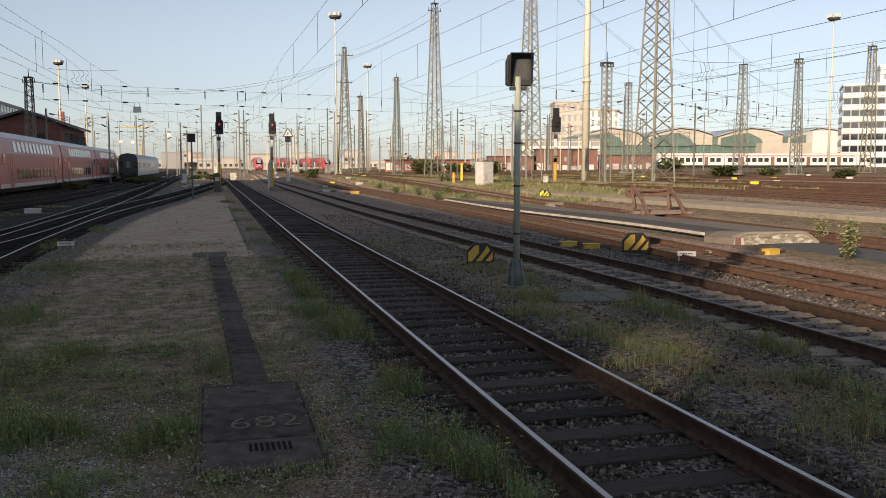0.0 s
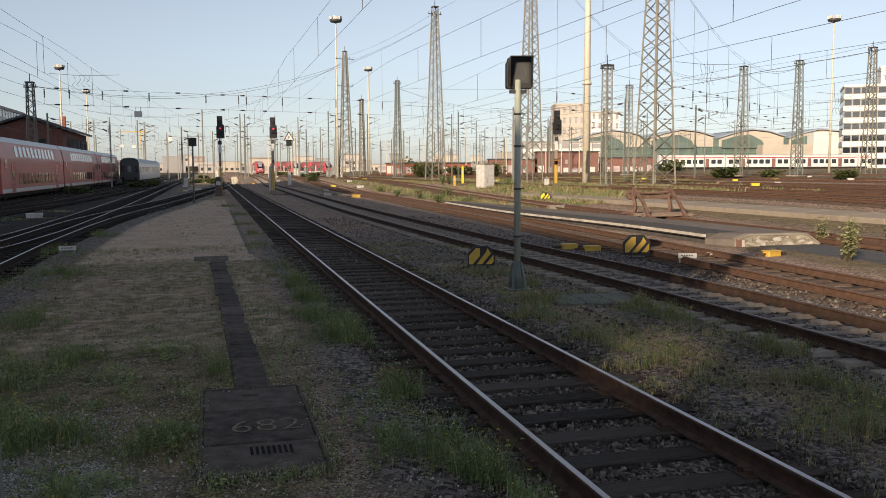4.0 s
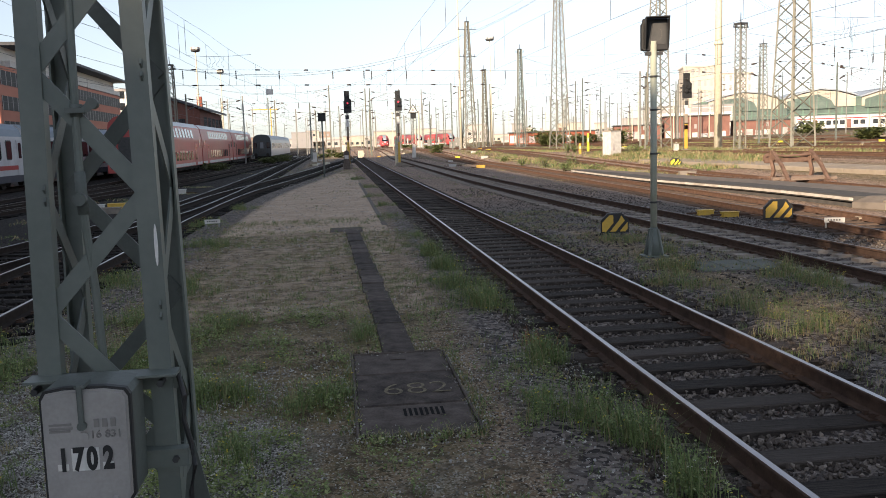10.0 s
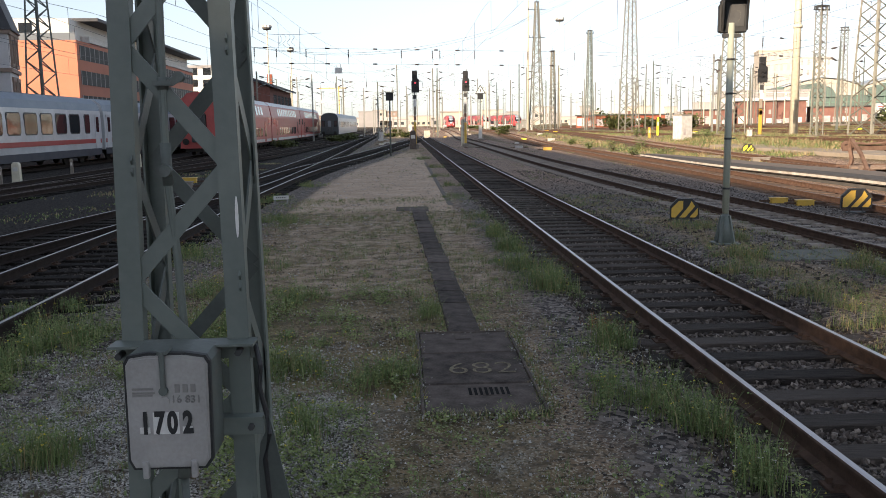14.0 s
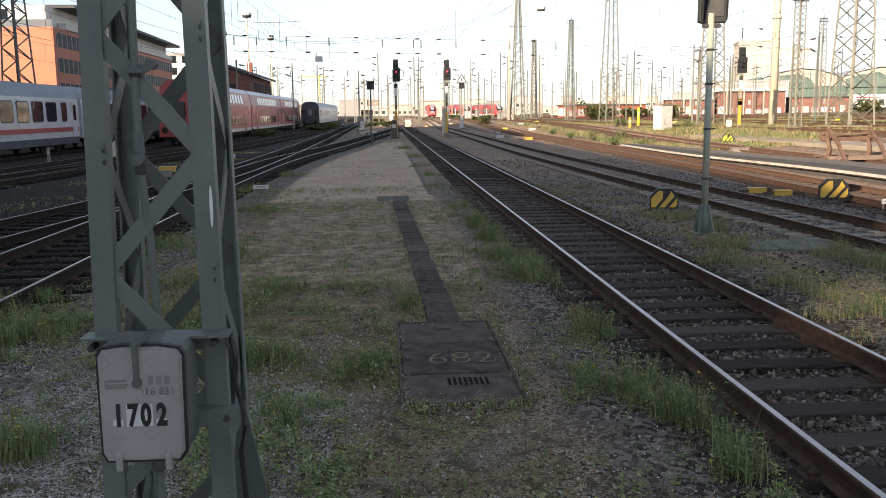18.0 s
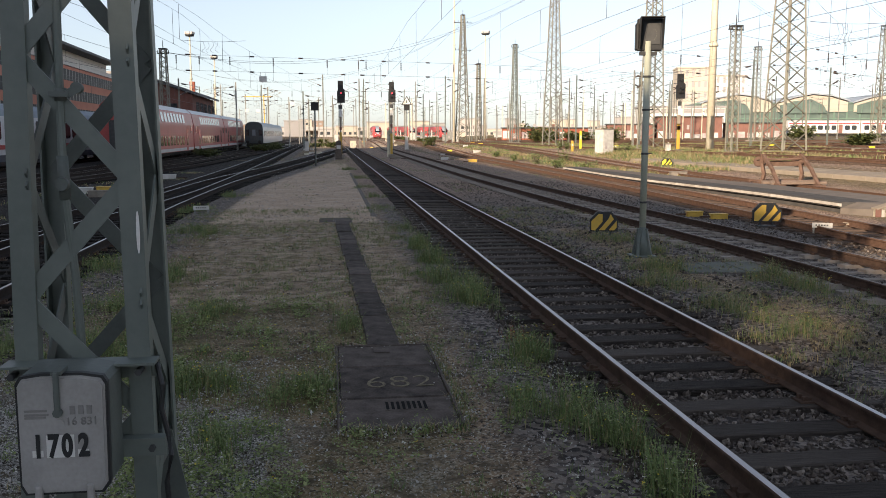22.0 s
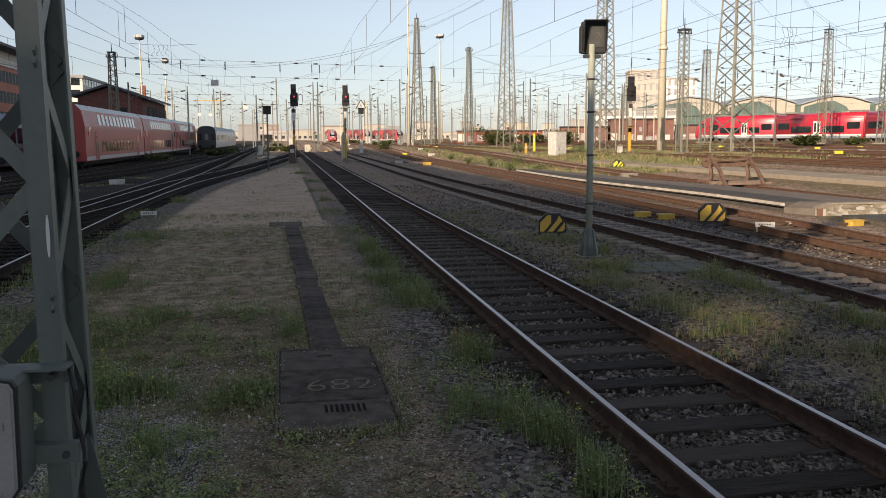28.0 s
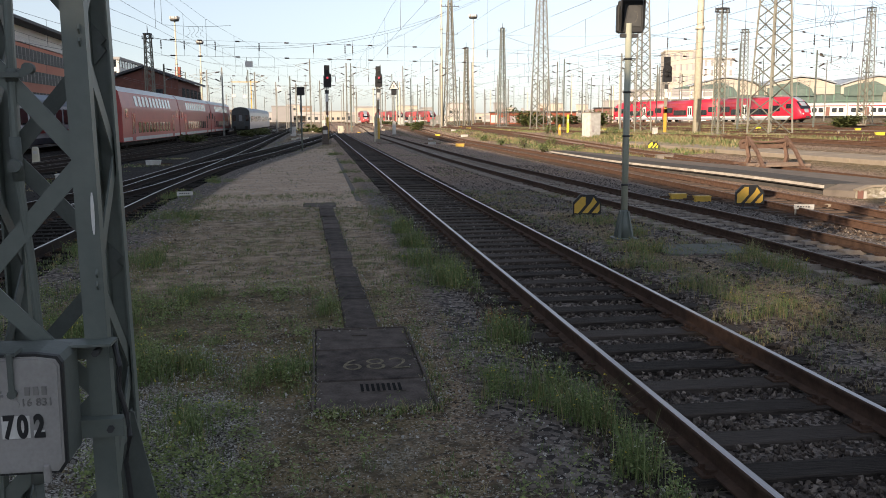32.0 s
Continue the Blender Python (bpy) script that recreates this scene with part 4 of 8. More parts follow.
# ---- the mast beside the camera ----
def build_number_mast():
    """Lattice mast of four channel legs; a cast equipment box with the mast's number hangs on its front."""
    h = 9.0
    mast = thing("catenary_mast", pose(0, 0, 0), "grey-green lattice steel mast with a numbered cast-metal box", "mast")

    def leg(i, j, z):
        """Centre of a leg at height z; i, j pick its side and depth."""
        t = (z - 1.4) / 1.4
        cx, cy = -1.312 + 0.0 * t, 3.84
        hw = 0.214 - 0.020 * t * 0.9
        hd = 0.235 - 0.020 * t * 0.9
        return Vector((cx + i * hw, cy + j * hd, z))

    for i in (-1, 1):
        for j in (-1, 1):
            bm = B()
            p, q, f = leg(i, j, -0.25), leg(i, j, h), -j
            out = [(-0.044, -0.006), (0.044, -0.006), (0.044, 0.056), (0.035, 0.056), (0.035, 0.005), (-0.035, 0.005), (-0.035, 0.056), (-0.044, 0.056)]
            lo = [bm.verts.new((p.x + u, p.y + v * f, p.z)) for u, v in out]
            hi = [bm.verts.new((q.x + u, q.y + v * f, q.z)) for u, v in out]
            for k in range(8):
                bm.faces.new((lo[k], lo[(k + 1) % 8], hi[(k + 1) % 8], hi[k]))
            bm.faces.new(lo)
            bm.faces.new(hi[::-1])
            bmesh.ops.recalc_face_normals(bm, faces=list(bm.faces))
            part("leg", bm, M["mast"], mast)
    # bracing: single diagonals that zigzag on each face
    zs = [0.2 + 0.475 * k for k in range(18)]
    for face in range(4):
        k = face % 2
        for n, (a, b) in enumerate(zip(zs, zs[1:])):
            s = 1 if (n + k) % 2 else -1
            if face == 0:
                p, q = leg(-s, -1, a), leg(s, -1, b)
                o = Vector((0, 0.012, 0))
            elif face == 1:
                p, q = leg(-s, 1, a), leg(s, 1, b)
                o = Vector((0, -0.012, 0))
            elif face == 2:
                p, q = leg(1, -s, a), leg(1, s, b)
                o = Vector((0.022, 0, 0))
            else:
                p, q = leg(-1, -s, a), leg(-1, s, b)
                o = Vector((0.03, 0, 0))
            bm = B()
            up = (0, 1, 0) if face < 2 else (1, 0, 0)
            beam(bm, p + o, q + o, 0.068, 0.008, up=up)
            # rear and left braces: shade put in by a darker copy of the paint
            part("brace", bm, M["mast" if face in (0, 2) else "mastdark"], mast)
    # platform-like angle across the front above the box
    bm = B()
    box(bm, -1.60, -1.02, 3.50, 3.62, 1.375, 1.385)
    box(bm, -1.60, -1.02, 3.612, 3.622, 1.30, 1.385)
    part("bracket_angle", bm, M["mast"], mast)
    bm = B()
    box(bm, -1.20, -1.0, 3.55, 3.565, 0.99, 1.06)
    box(bm, -1.20, -1.0, 3.54, 3.60, 1.058, 1.066)
    part("lower_bracket", bm, M["mast"], mast)
    for x, z in ((-1.57, 1.335), (-1.09, 1.34), (-1.05, 1.025)):
        bm = B()
        tube(bm, (x, 3.60, z), (x, 3.53, z), 0.014, n=6)
        part("bolt", bm, M["dark"], mast)
    for z in (0.9,):
        bm = B()
        box(bm, -1.075, -1.066, 3.63, 4.04, z - 0.05, z + 0.05)
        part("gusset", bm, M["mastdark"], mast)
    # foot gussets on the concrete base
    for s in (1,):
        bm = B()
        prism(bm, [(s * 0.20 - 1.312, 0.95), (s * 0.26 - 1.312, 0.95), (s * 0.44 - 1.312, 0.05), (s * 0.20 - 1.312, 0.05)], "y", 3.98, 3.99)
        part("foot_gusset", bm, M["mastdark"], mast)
    bm = B()
    box(bm, -1.95, -0.68, 3.25, 4.45, -0.3, 0.06, 0.03)
    part("base", bm, M["concrete"], mast, "weathered concrete footing")
    # cable pipe with a joint, strapped to the front
    bm = B()
    chain(bm, [(-1.33, 3.66, 1.37), (-1.335, 3.64, 1.7), (-1.352, 3.62, 2.02)], 0.017, 10)
    part("pipe", bm, M["mast"], mast)
    bm = B()
    chain(bm, [(-1.356, 3.62, 2.16), (-1.352, 3.63, 2.6), (-1.34, 3.64, 3.4), (-1.33, 3.66, 5.5)], 0.016, 10)
    part("pipe", bm, M["mast"], mast)
    bm = B()
    tube(bm, (-1.352, 3.62, 2.02), (-1.356, 3.62, 2.19), 0.022, 0.022, 12)
    tube(bm, (-1.354, 3.60, 2.08), (-1.354, 3.575, 2.08), 0.028, 0.024, 14)
    part("pipe_joint", bm, M["mastdark"], mast)
    bm = B()
    beam(bm, (-1.385, 3.605, 2.425), (-1.31, 3.60, 2.425), 0.03, 0.02)
    beam(bm, (-1.32, 3.60, 2.425), (-1.285, 3.62, 2.450), 0.028, 0.03)
    tube(bm, (-1.287, 3.60, 2.45), (-1.287, 3.64, 2.45), 0.022, n=10)
    tube(bm, (-1.352, 3.632, 2.40), (-1.352, 3.632, 2.45), 0.024, n=12)
    part("pipe_clamp", bm, M["mastdark"], mast)
    bm = B()
    chain(bm, [(-1.03, 3.60, 1.36), (-1.005, 3.56, 1.28), (-1.012, 3.56, 1.18), (-0.99, 3.56, 1.08), (-0.975, 3.53, 1.0), (-1.0, 3.55, 0.88), (-0.985, 3.57, 0.6), (-0.99, 3.58, 0.3), (-0.98, 3.58, -0.05)], 0.011, 8)
    part("cable", bm, M["black"], mast, "thin black cable")
    bm = B()
    n = 14
    ring = [(-1.0785 + 0.0065 * math.cos(k * math.tau / n), 1.89 + 0.085 * math.sin(k * math.tau / n)) for k in range(n)]
    prism(bm, ring, "y", 3.588, 3.5935)
    part("enamel_mark", bm, M["white"], mast, "long white enamel mark")
    # the box
    bm = B()
    out = [(-1.488, 0.97), (-1.47, 0.935), (-1.19, 0.935), (-1.165, 0.97), (-1.160, 1.36), (-1.175, 1.385), (-1.25, 1.398), (-1.40, 1.398), (-1.47, 1.388), (-1.487, 1.36)]
    prism(bm, out, "y", 3.365, 3.55)
    bx = part("equipment_box", bm, M["mastdark"], mast, "grey cast-metal equipment box")
    bm = B()
    cx, cz = -1.325, 1.165
    lid = [((x - cx) * 0.95 + cx, (z - cz) * 0.962 + cz) for x, z in out]
    prism(bm, lid, "y", 3.325, 3.362)
    bmesh.ops.bevel(bm, geom=[e for e in bm.edges if all(v.co.y < 3.33 for v in e.verts)], offset=0.008, segments=2, affect="EDGES")
    part("lid", bm, M["box"], bx, "pale grey cast lid")
    bm = B()
    prism(bm, [((x - cx) * 1.004 + cx, (z - cz) * 1.004 + cz) for x, z in out], "y", 3.338, 3.3645)
    part("rubber_seal", bm, M["black"], bx, "black rubber seal round the lid")
    bm = B()
    box(bm, -1.345, -1.326, 3.305, 3.325, 1.255, 1.41, 0.004)
    tube(bm, (-1.335, 3.325, 1.255), (-1.335, 3.306, 1.255), 0.017, n=10)
    box(bm, -1.352, -1.315, 3.31, 3.40, 1.398, 1.412)
    part("latch", bm, M["mastdark"], bx)
    bm = B()
    tube(bm, (-1.333, 3.327, 1.213), (-1.333, 3.317, 1.213), 0.018, n=12)
    part("lock_cap", bm, M["box"], bx)
    for x in (-1.42, -1.235):
        bm = B()
        box(bm, x - 0.012, x + 0.012, 3.312, 3.34, 0.905, 0.975, 0.004)
        part("hinge", bm, M["box"], bx)
    bm = B()
    for x0, x1, z in ((-1.455, -1.375, 1.262), (-1.455, -1.37, 1.247), (-1.455, -1.38, 1.236)):
        box(bm, x0, x1, 3.321, 3.326, z - 0.004, z + 0.004)
    part("cast_lettering", bm, M["castmark"], bx, "small raised lettering")
    for body, x, z, size in (("16 831", -1.253, 1.205, 0.042),):
        cu = bpy.data.curves.new("cast_number", "FONT")
        cu.body, cu.size, cu.align_x, cu.extrude = body, size, "CENTER", 0.003
        cu.materials.append(M["castmark"])
        o = new("cast_number", cu)
        o.parent = bx
        o.matrix_basis = Matrix.Translation((x, 3.322, z)) @ Matrix.Rotation(radians(90), 4, "X")
    bm = B()
    for x in (-1.285, -1.255, -1.225):
        box(bm, x - 0.009, x + 0.009, 3.320, 3.326, 1.246, 1.278)
    part("maker_plate", bm, M["castmark"], bx, "raised maker's mark")
    for d, x in (("1", -1.412), ("7", -1.358), ("0", -1.309), ("2", -1.250)):
        bm = B()
        if d in "70":
            box(bm, x - 0.025, x + 0.025, 3.3215, 3.3245, 1.082, 1.168)
        else:
            box(bm, x - 0.022, x + 0.016, 3.3215, 3.3245, 1.086, 1.11)
        part("number_sticker", bm, M["white"], bx, "white number sticker")
        cu = bpy.data.curves.new("number_digit", "FONT")
        cu.body, cu.size, cu.align_x, cu.extrude, cu.offset = d, 0.118, "CENTER", 0.0008, 0.0055
        cu.materials.append(M["black"])
        o = new("number_digit", cu)
        o.parent = bx
        o.matrix_basis = Matrix.Translation((x, 3.3195, 1.088)) @ Matrix.Rotation(radians(90), 4, "X") @ Matrix.Diagonal((0.64, 1.0, 1, 1))
    bm = B()
    tube(bm, (-1.305, 3.44, 0.94), (-1.305, 3.44, 0.86), 0.028, n=10)
    tube(bm, (-1.305, 3.44, 0.86), (-1.305, 3.46, -0.05), 0.016, n=8)
    part("cable_gland", bm, M["mastdark"], bx)


build_number_mast()


# ---- signals and trackside equipment ----
def build_post_signal():
    s = thing("shunting_signal", pose(5.46, 15.77, 0.0), "tall post signal with a dark hooded number indicator", "railway signal")
    bm = B()
    tube(bm, (0, 0, 0.35), (0, 0, 3.95), 0.062, 0.058, 14)
    part("post", bm, M["postgreen"], s)
    bm = B()
    for a in range(4):
        c, d = math.cos(a * math.pi / 2 + 0.78), math.sin(a * math.pi / 2 + 0.78)
        beam(bm, (c * 0.19, d * 0.19, -0.05), (c * 0.07, d * 0.07, 0.52), 0.05, 0.05)
    tube(bm, (0, 0, 0.3), (0, 0, 0.55), 0.09, 0.07, 10)
    tube(bm, (0, 0, 0.0), (0, 0, 0.5), 0.16, 0.075, 10)
    box(bm, -0.22, 0.22, -0.22, 0.22, -0.06, 0.03)
    part("base", bm, M["mast"], s)
    for z in (1.0, 1.9, 2.7, 3.3):
        bm = B()
        tube(bm, (0, 0, z), (0, 0, z + 0.035), 0.072, n=12)
        beam(bm, (0.05, 0, z + 0.02), (0.14, 0.02, z + 0.02), 0.02)
        part("step", bm, M["dark"], s)
    rot = pose(0, 0, 0, 0, 0, -14) @ Matrix.Translation((0, 0, 4.05)) @ Matrix.Diagonal((0.82, 1, 0.93, 1)) @ Matrix.Translation((0.06, 0, -4.05))
    head = B()
    box(head, -0.30, 0.26, -0.02, 0.12, 3.76, 4.38, 0.02)
    box(head, -0.33, -0.14, -0.02, 0.2, 3.78, 4.30, 0.02)
    bmesh.ops.transform(head, matrix=rot, verts=head.verts)
    hd = part("head", head, M["black"], s)
    bm = B()
    prism(bm, [(-0.06, 4.30), (0.20, 4.30), (0.20, 3.88), (-0.14, 3.88)], "y", -0.032, -0.021)
    bmesh.ops.transform(bm, matrix=rot, verts=bm.verts)
    part("indicator_face", bm, M["dark"], hd)
    bm = B()
    box(bm, -0.25, 0.27, -0.24, -0.02, 4.375, 4.392)
    prism(bm, [(-0.24, 4.38), (-0.02, 4.38), (-0.02, 3.80), (-0.08, 3.80)], "x", 0.255, 0.27)
    prism(bm, [(-0.24, 4.38), (-0.02, 4.38), (-0.02, 3.80), (-0.08, 3.80)], "x", -0.25, -0.235)
    bmesh.ops.transform(bm, matrix=rot, verts=bm.verts)
    part("hood", bm, M["black"], hd)
    bm = B()
    for k in range(7):
        a = -1.2 + k * 0.45
        tube(bm, (0.05 + 0.07 * math.cos(a), -0.033, 4.07 + 0.10 * math.sin(a)), (0.05 + 0.07 * math.cos(a), -0.036, 4.07 + 0.10 * math.sin(a)), 0.008, n=6)
    bmesh.ops.transform(bm, matrix=rot, verts=bm.verts)
    tagged(part("indicator_dots", bm, M["olive"], hd), kind="stuff")
    bm = B()
    box(bm, -0.14, 0.17, -0.03, 0.08, 3.70, 3.765)
    part("bracket", bm, M["dark"], s)


build_post_signal()


def marker(x, y, z, m, label, w=0.56, h=0.40, rz=-10):
    """A low striped clearance board with cut top corners."""
    s = thing("striped_marker", pose(x, y, z, 0, 0, rz), label, "track marker", "striped markers beside the tracks")
    out = [(-w / 2, 0.10), (w / 2, 0.10), (w / 2, 0.10 + h * 0.62), (w * 0.26, 0.10 + h), (-w * 0.26, 0.10 + h), (-w / 2, 0.10 + h * 0.62)]
    bm = B()
    prism(bm, out, "y", 0.0, 0.09)
    part("board", bm, M["black"], s)
    k, f = h / 0.40, w / 0.56
    for pts in ([(-0.255, 0.125), (-0.175, 0.125), (-0.03, 0.30), (-0.03, 0.46), (-0.11, 0.46), (-0.255, 0.31)],
                [(-0.10, 0.125), (0.015, 0.125), (0.20, 0.35), (0.13, 0.455), (0.085, 0.355)],
                [(0.095, 0.125), (0.21, 0.125), (0.255, 0.18), (0.255, 0.32)]):
        bm = B()
        prism(bm, [(x * f, 0.1 + (z - 0.1) * k) for x, z in pts], "y", -0.006, 0.0)
        part("stripe", bm, M[m], s)
    bm = B()
    for sx in (-0.15, 0.15):
        box(bm, sx - 0.02, sx + 0.02, 0.02, 0.07, -0.1, 0.12)
    box(bm, -0.22, 0.22, -0.04, 0.13, -0.08, 0.02)
    part("foot", bm, M["dark"], s)


marker(5.78, 19.1, 0.0, "yellow", "low black board with yellow slanted stripes by the rail", 0.62, 0.44)
marker(10.45, 20.6, 0.0, "yellow", "low black board with yellow slanted stripes by the rail", 0.70, 0.48)
marker(20.6, 53.0, 0.25, "lime", "low black board with bright yellow stripes by the points", 0.66, 0.42)


def ks_signal(x, y, z, top, label, lit=True, board=True):
    s = thing("main_signal", pose(x, y, z), label, "railway signal", "main signals")
    hz = top - z
    bm = B()
    beam(bm, (0, 0, 0), (0, 0, hz - 0.2), 0.13, 0.11)
    part("post", bm, M["galv"], s)
    for z0, z1, mt in ((hz - 2.75, hz - 2.35, "white"), (hz - 4.0, hz - 2.78, "palepath"), (hz - 4.4, hz - 4.05, "redwall"), (0.3, 2.3, "yellow")):
        bm = B()
        box(bm, -0.11, 0.11, -0.09, 0.09, z0, z1, 0.01)
        part("post_sleeve", bm, M[mt], s)
    bm = B()
    prism(bm, [(-0.2, hz - 0.9), (-0.2, hz), (0.28, hz), (0.28, hz - 0.7), (0.42, hz - 0.8), (0.42, hz - 1.95), (-0.27, hz - 1.95), (-0.27, hz - 0.9)], "y", -0.12, 0.1)
    hd = part("head", bm, M["black"], s)
    for i, (lx, lz) in enumerate(((0.08, hz - 1.08), (-0.08, hz - 1.4), (0.22, hz - 1.4), (0.08, hz - 0.5))):
        bm = B()
        tube(bm, (lx, -0.12, lz), (lx, -0.3, lz - 0.02), 0.13, 0.12, 12)
        part("visor", bm, M["black"], hd)
    if lit:
        bm = B()
        tube(bm, (0.08, -0.305, hz - 1.1), (0.08, -0.31, hz - 1.1), 0.085, n=12)
        part("red_light", bm, M["redlamp"], hd, "lit red signal light")
    if board:
        bm = B()
        box(bm, -0.16, 0.16, -0.10, -0.07, hz - 2.5, hz - 2.15)
        part("name_board", bm, M["dark"], s)
        bm = B()
        box(bm, -0.14, 0.14, -0.12, -0.095, hz - 3.2, hz - 2.75)
        part("mast_plate", bm, M["white"], s, "white mast plate")
    bm = B()
    for k in range(int(hz / 0.35)):
        beam(bm, (-0.18, 0.1, 0.3 + k * 0.35), (0.18, 0.1, 0.3 + k * 0.35), 0.02)
    for sx in (-0.18, 0.18):
        beam(bm, (sx, 0.1, 0.2), (sx, 0.1, hz - 0.3), 0.025)
    part("ladder", bm, M["mastdark"], s)
    bm = B()
    box(bm, -0.3, 0.3, -0.3, 0.3, -0.1, 0.25)
    part("base", bm, M["concrete"], s)


ks_signal(0.72, 80.5, 0.15, 7.02, "main signal on a grey mast showing red")
ks_signal(5.72, 86.5, 0.05, 7.3, "main signal on a grey mast showing red")
ks_signal(27.2, 67.5, 0.8, 7.0, "dark main signal on a grey mast in the sunlit yard", lit=False)


def small_signal(x, y, z, top, w, label):
    s = thing("small_signal", pose(x, y, z), label, "railway signal", "small signals")
    hz = top - z
    bm = B()
    tube(bm, (0, 0, 0), (0, 0, hz - 0.4), 0.06, n=8)
    part("post", bm, M["mast"], s)
    bm = B()
    box(bm, -w / 2, w / 2, -0.1, 0.12, hz - w * 1.05, hz, 0.03)
    part("head", bm, M["black"], s)
    bm = B()
    box(bm, -w / 2 - 0.03, w / 2 + 0.03, -0.28, -0.1, hz - 0.02, hz + 0.01)
    part("hood", bm, M["black"], s)


small_signal(-1.31, 64.5, 0.0, 4.54, 0.55, "low dark indicator on a thin grey post")
small_signal(10.3, 121.8, 0.15, 6.3, 0.75, "dark distant signal on a thin post")


def triangle_sign(x, y, z):
    s = thing("speed_board", pose(x, y, z, 0, 0, -8), "white triangular board with dark rim on a signal post", "sign")
    bm = B()
    prism(bm, [(-0.75, 0.0), (0.75, 0.0), (0, 1.25)], "y", 0, 0.04)
    part("rim", bm, M["dark"], s)
    bm = B()
    prism(bm, [(-0.55, 0.1), (0.55, 0.1), (0, 1.03)], "y", -0.02, 0.0)
    part("face", bm, M["white"], s)
    bm = B()
    box(bm, -0.07, 0.07, -0.03, -0.02, 0.25, 0.65)
    part("mark", bm, M["dark"], s)


triangle_sign(10.3, 121.7, 6.25)
bmx = B()
prism(bmx, [(-0.5, 6.35), (0.5, 6.35), (0.0, 7.2)], "y", 121.7, 121.75)
bmesh.ops.translate(bmx, vec=(10.3, 0, 0), verts=bmx.verts)
tri = obj("triangle_sign", bmx, M["offwhite"], "small white triangular sign above a signal", "sign")


def cabinet(x, y, z, w, d, h, m, label, rz=0):
    c = thing("relay_cabinet", pose(x, y, z, 0, 0, rz), label, "cabinet")
    bm = B()
    box(bm, -w / 2, w / 2, -d / 2, d / 2, -0.1, h, 0.015)
    part("body", bm, M[m], c)
    bm = B()
    box(bm, -w / 2 - 0.04, w / 2 + 0.04, -d / 2 - 0.04, d / 2 + 0.04, h, h + 0.08)
    part("roof", bm, M["concrete"], c)
    bm = B()
    box(bm, w / 2, w / 2 + 0.012, -d * 0.36, d * 0.36, 0.12, h - 0.12)
    box(bm, -w * 0.36, w * 0.36, -d / 2 - 0.012, -d / 2, 0.12, h - 0.12)
    part("door", bm, M[m], c)
    bm = B()
    box(bm, -w * 0.3, -w * 0.1, -d / 2 - 0.016, -d / 2 - 0.012, 0.4, 0.9)
    part("sprayed_mark", bm, M["graffiti"], c)


cabinet(21.9, 69.9, 0.7, 1.05, 1.1, 1.95, "offwhite", "white relay cabinet with sprayed marks among weeds", 20)
cabinet(26.6, 68.0, 0.75, 0.35, 0.3, 0.72, "offwhite", "small white cable cabinet beside a signal")
cabinet(-3.4, 124, 0.0, 0.55, 0.4, 1.3, "offwhite", "small pale cable post beside the sand path")


def point_box(x, y, z, m, label, rz=0, two=False, s=1.0):
    """Low lidded point machine box beside a track."""
    c = thing("point_machine", pose(x, y, z, 0, 0, rz), label, "point machine", "point machines")
    bm = B()
    box(bm, -0.36 * s, 0.36 * s, -0.2 * s, 0.2 * s, -0.05, 0.24 * s, 0.03)
    part("housing", bm, M[m], c)
    bm = B()
    box(bm, -0.38 * s, 0.38 * s, -0.22 * s, 0.22 * s, 0.2 * s, 0.235 * s, 0.008)
    part("lid", bm, M[m], c)
    bm = B()
    beam(bm, (0.3 * s, 0, 0.06), (0.9 * s, 0.05, 0.05), 0.05)
    part("rod", bm, M["rust"], c)
    bm = B()
    beam(bm, (-0.3 * s, 0, 0.06), (-0.8 * s, 0.05, 0.05), 0.05)
    part("rod", bm, M["rust"], c)


point_box(9.75, 23.4, 0.0, "yellow", "yellow point machine box between the tracks", -8, s=0.62)
point_box(10.1, 22.6, 0.0, "yellow", "yellow point machine box between the tracks", -8, s=0.62)
point_box(12.6, 20.5, -0.02, "palepath", "pale dusty cable box in the ballast", 20, s=0.42)
point_box(13.95, 19.9, 0.0, "yellow", "yellow point machine box at the platform end", 12, s=0.62)
point_box(22.8, 42.0, 0.15, "lime", "bright yellow box beyond the buffer stop", -8)
point_box(38.0, 56.0, 1.0, "lime", "bright yellow point machine box in the yard", -8, s=0.8)
point_box(18.3, 45.5, 0.0, "concrete", "pale dusty point machine with rods", -8, s=1.2)
point_box(17.4, 50.0, 0.0, "concrete", "pale dusty point machine with rods", -8)
for i, (x, y, m, s) in enumerate(((44, 70, "concrete", 1.2), (47, 66, "offwhite", 1), (52, 80, "lime", 1), (56, 79, "lime", 1), (61, 74, "offwhite", 1.2), (50, 96, "lime", 1.2), (63, 98, "lime", 1.2), (70, 92, "offwhite", 1), (33, 100, "lime", 1), (30, 92, "offwhite", 1), (12, 96, "offwhite", 1), (14, 105, "lime", 1.2), (17, 112, "offwhite", 1.2), (20, 118, "lime", 1.2))):
    point_box(x, y, g(x, y), m, "small point machine box in the yard", -8, s=s * 0.7)
rc = random.Random(52)
for i in range(44):
    y = rc.uniform(62, 190)
    x = rc.uniform(-9, 26) * (0.5 + y / 240)
    if any(line_x(k, y) is not None and abs(x - line_x(k, y)) < 1.25 for k in TRACKS) or (-3 < x < 2 and y < 78):
        continue
    point_box(x, y, g(x, y), ("offwhite", "concrete", "yellow", "cream", "offwhite")[i % 5], "small dusty point machine among the far tracks", rc.uniform(-20, 10), s=rc.uniform(0.7, 1.1))
point_box(-9.2, 36.5, 0.0, "yellow", "yellow point machine box among dark tracks", 5, s=0.9)
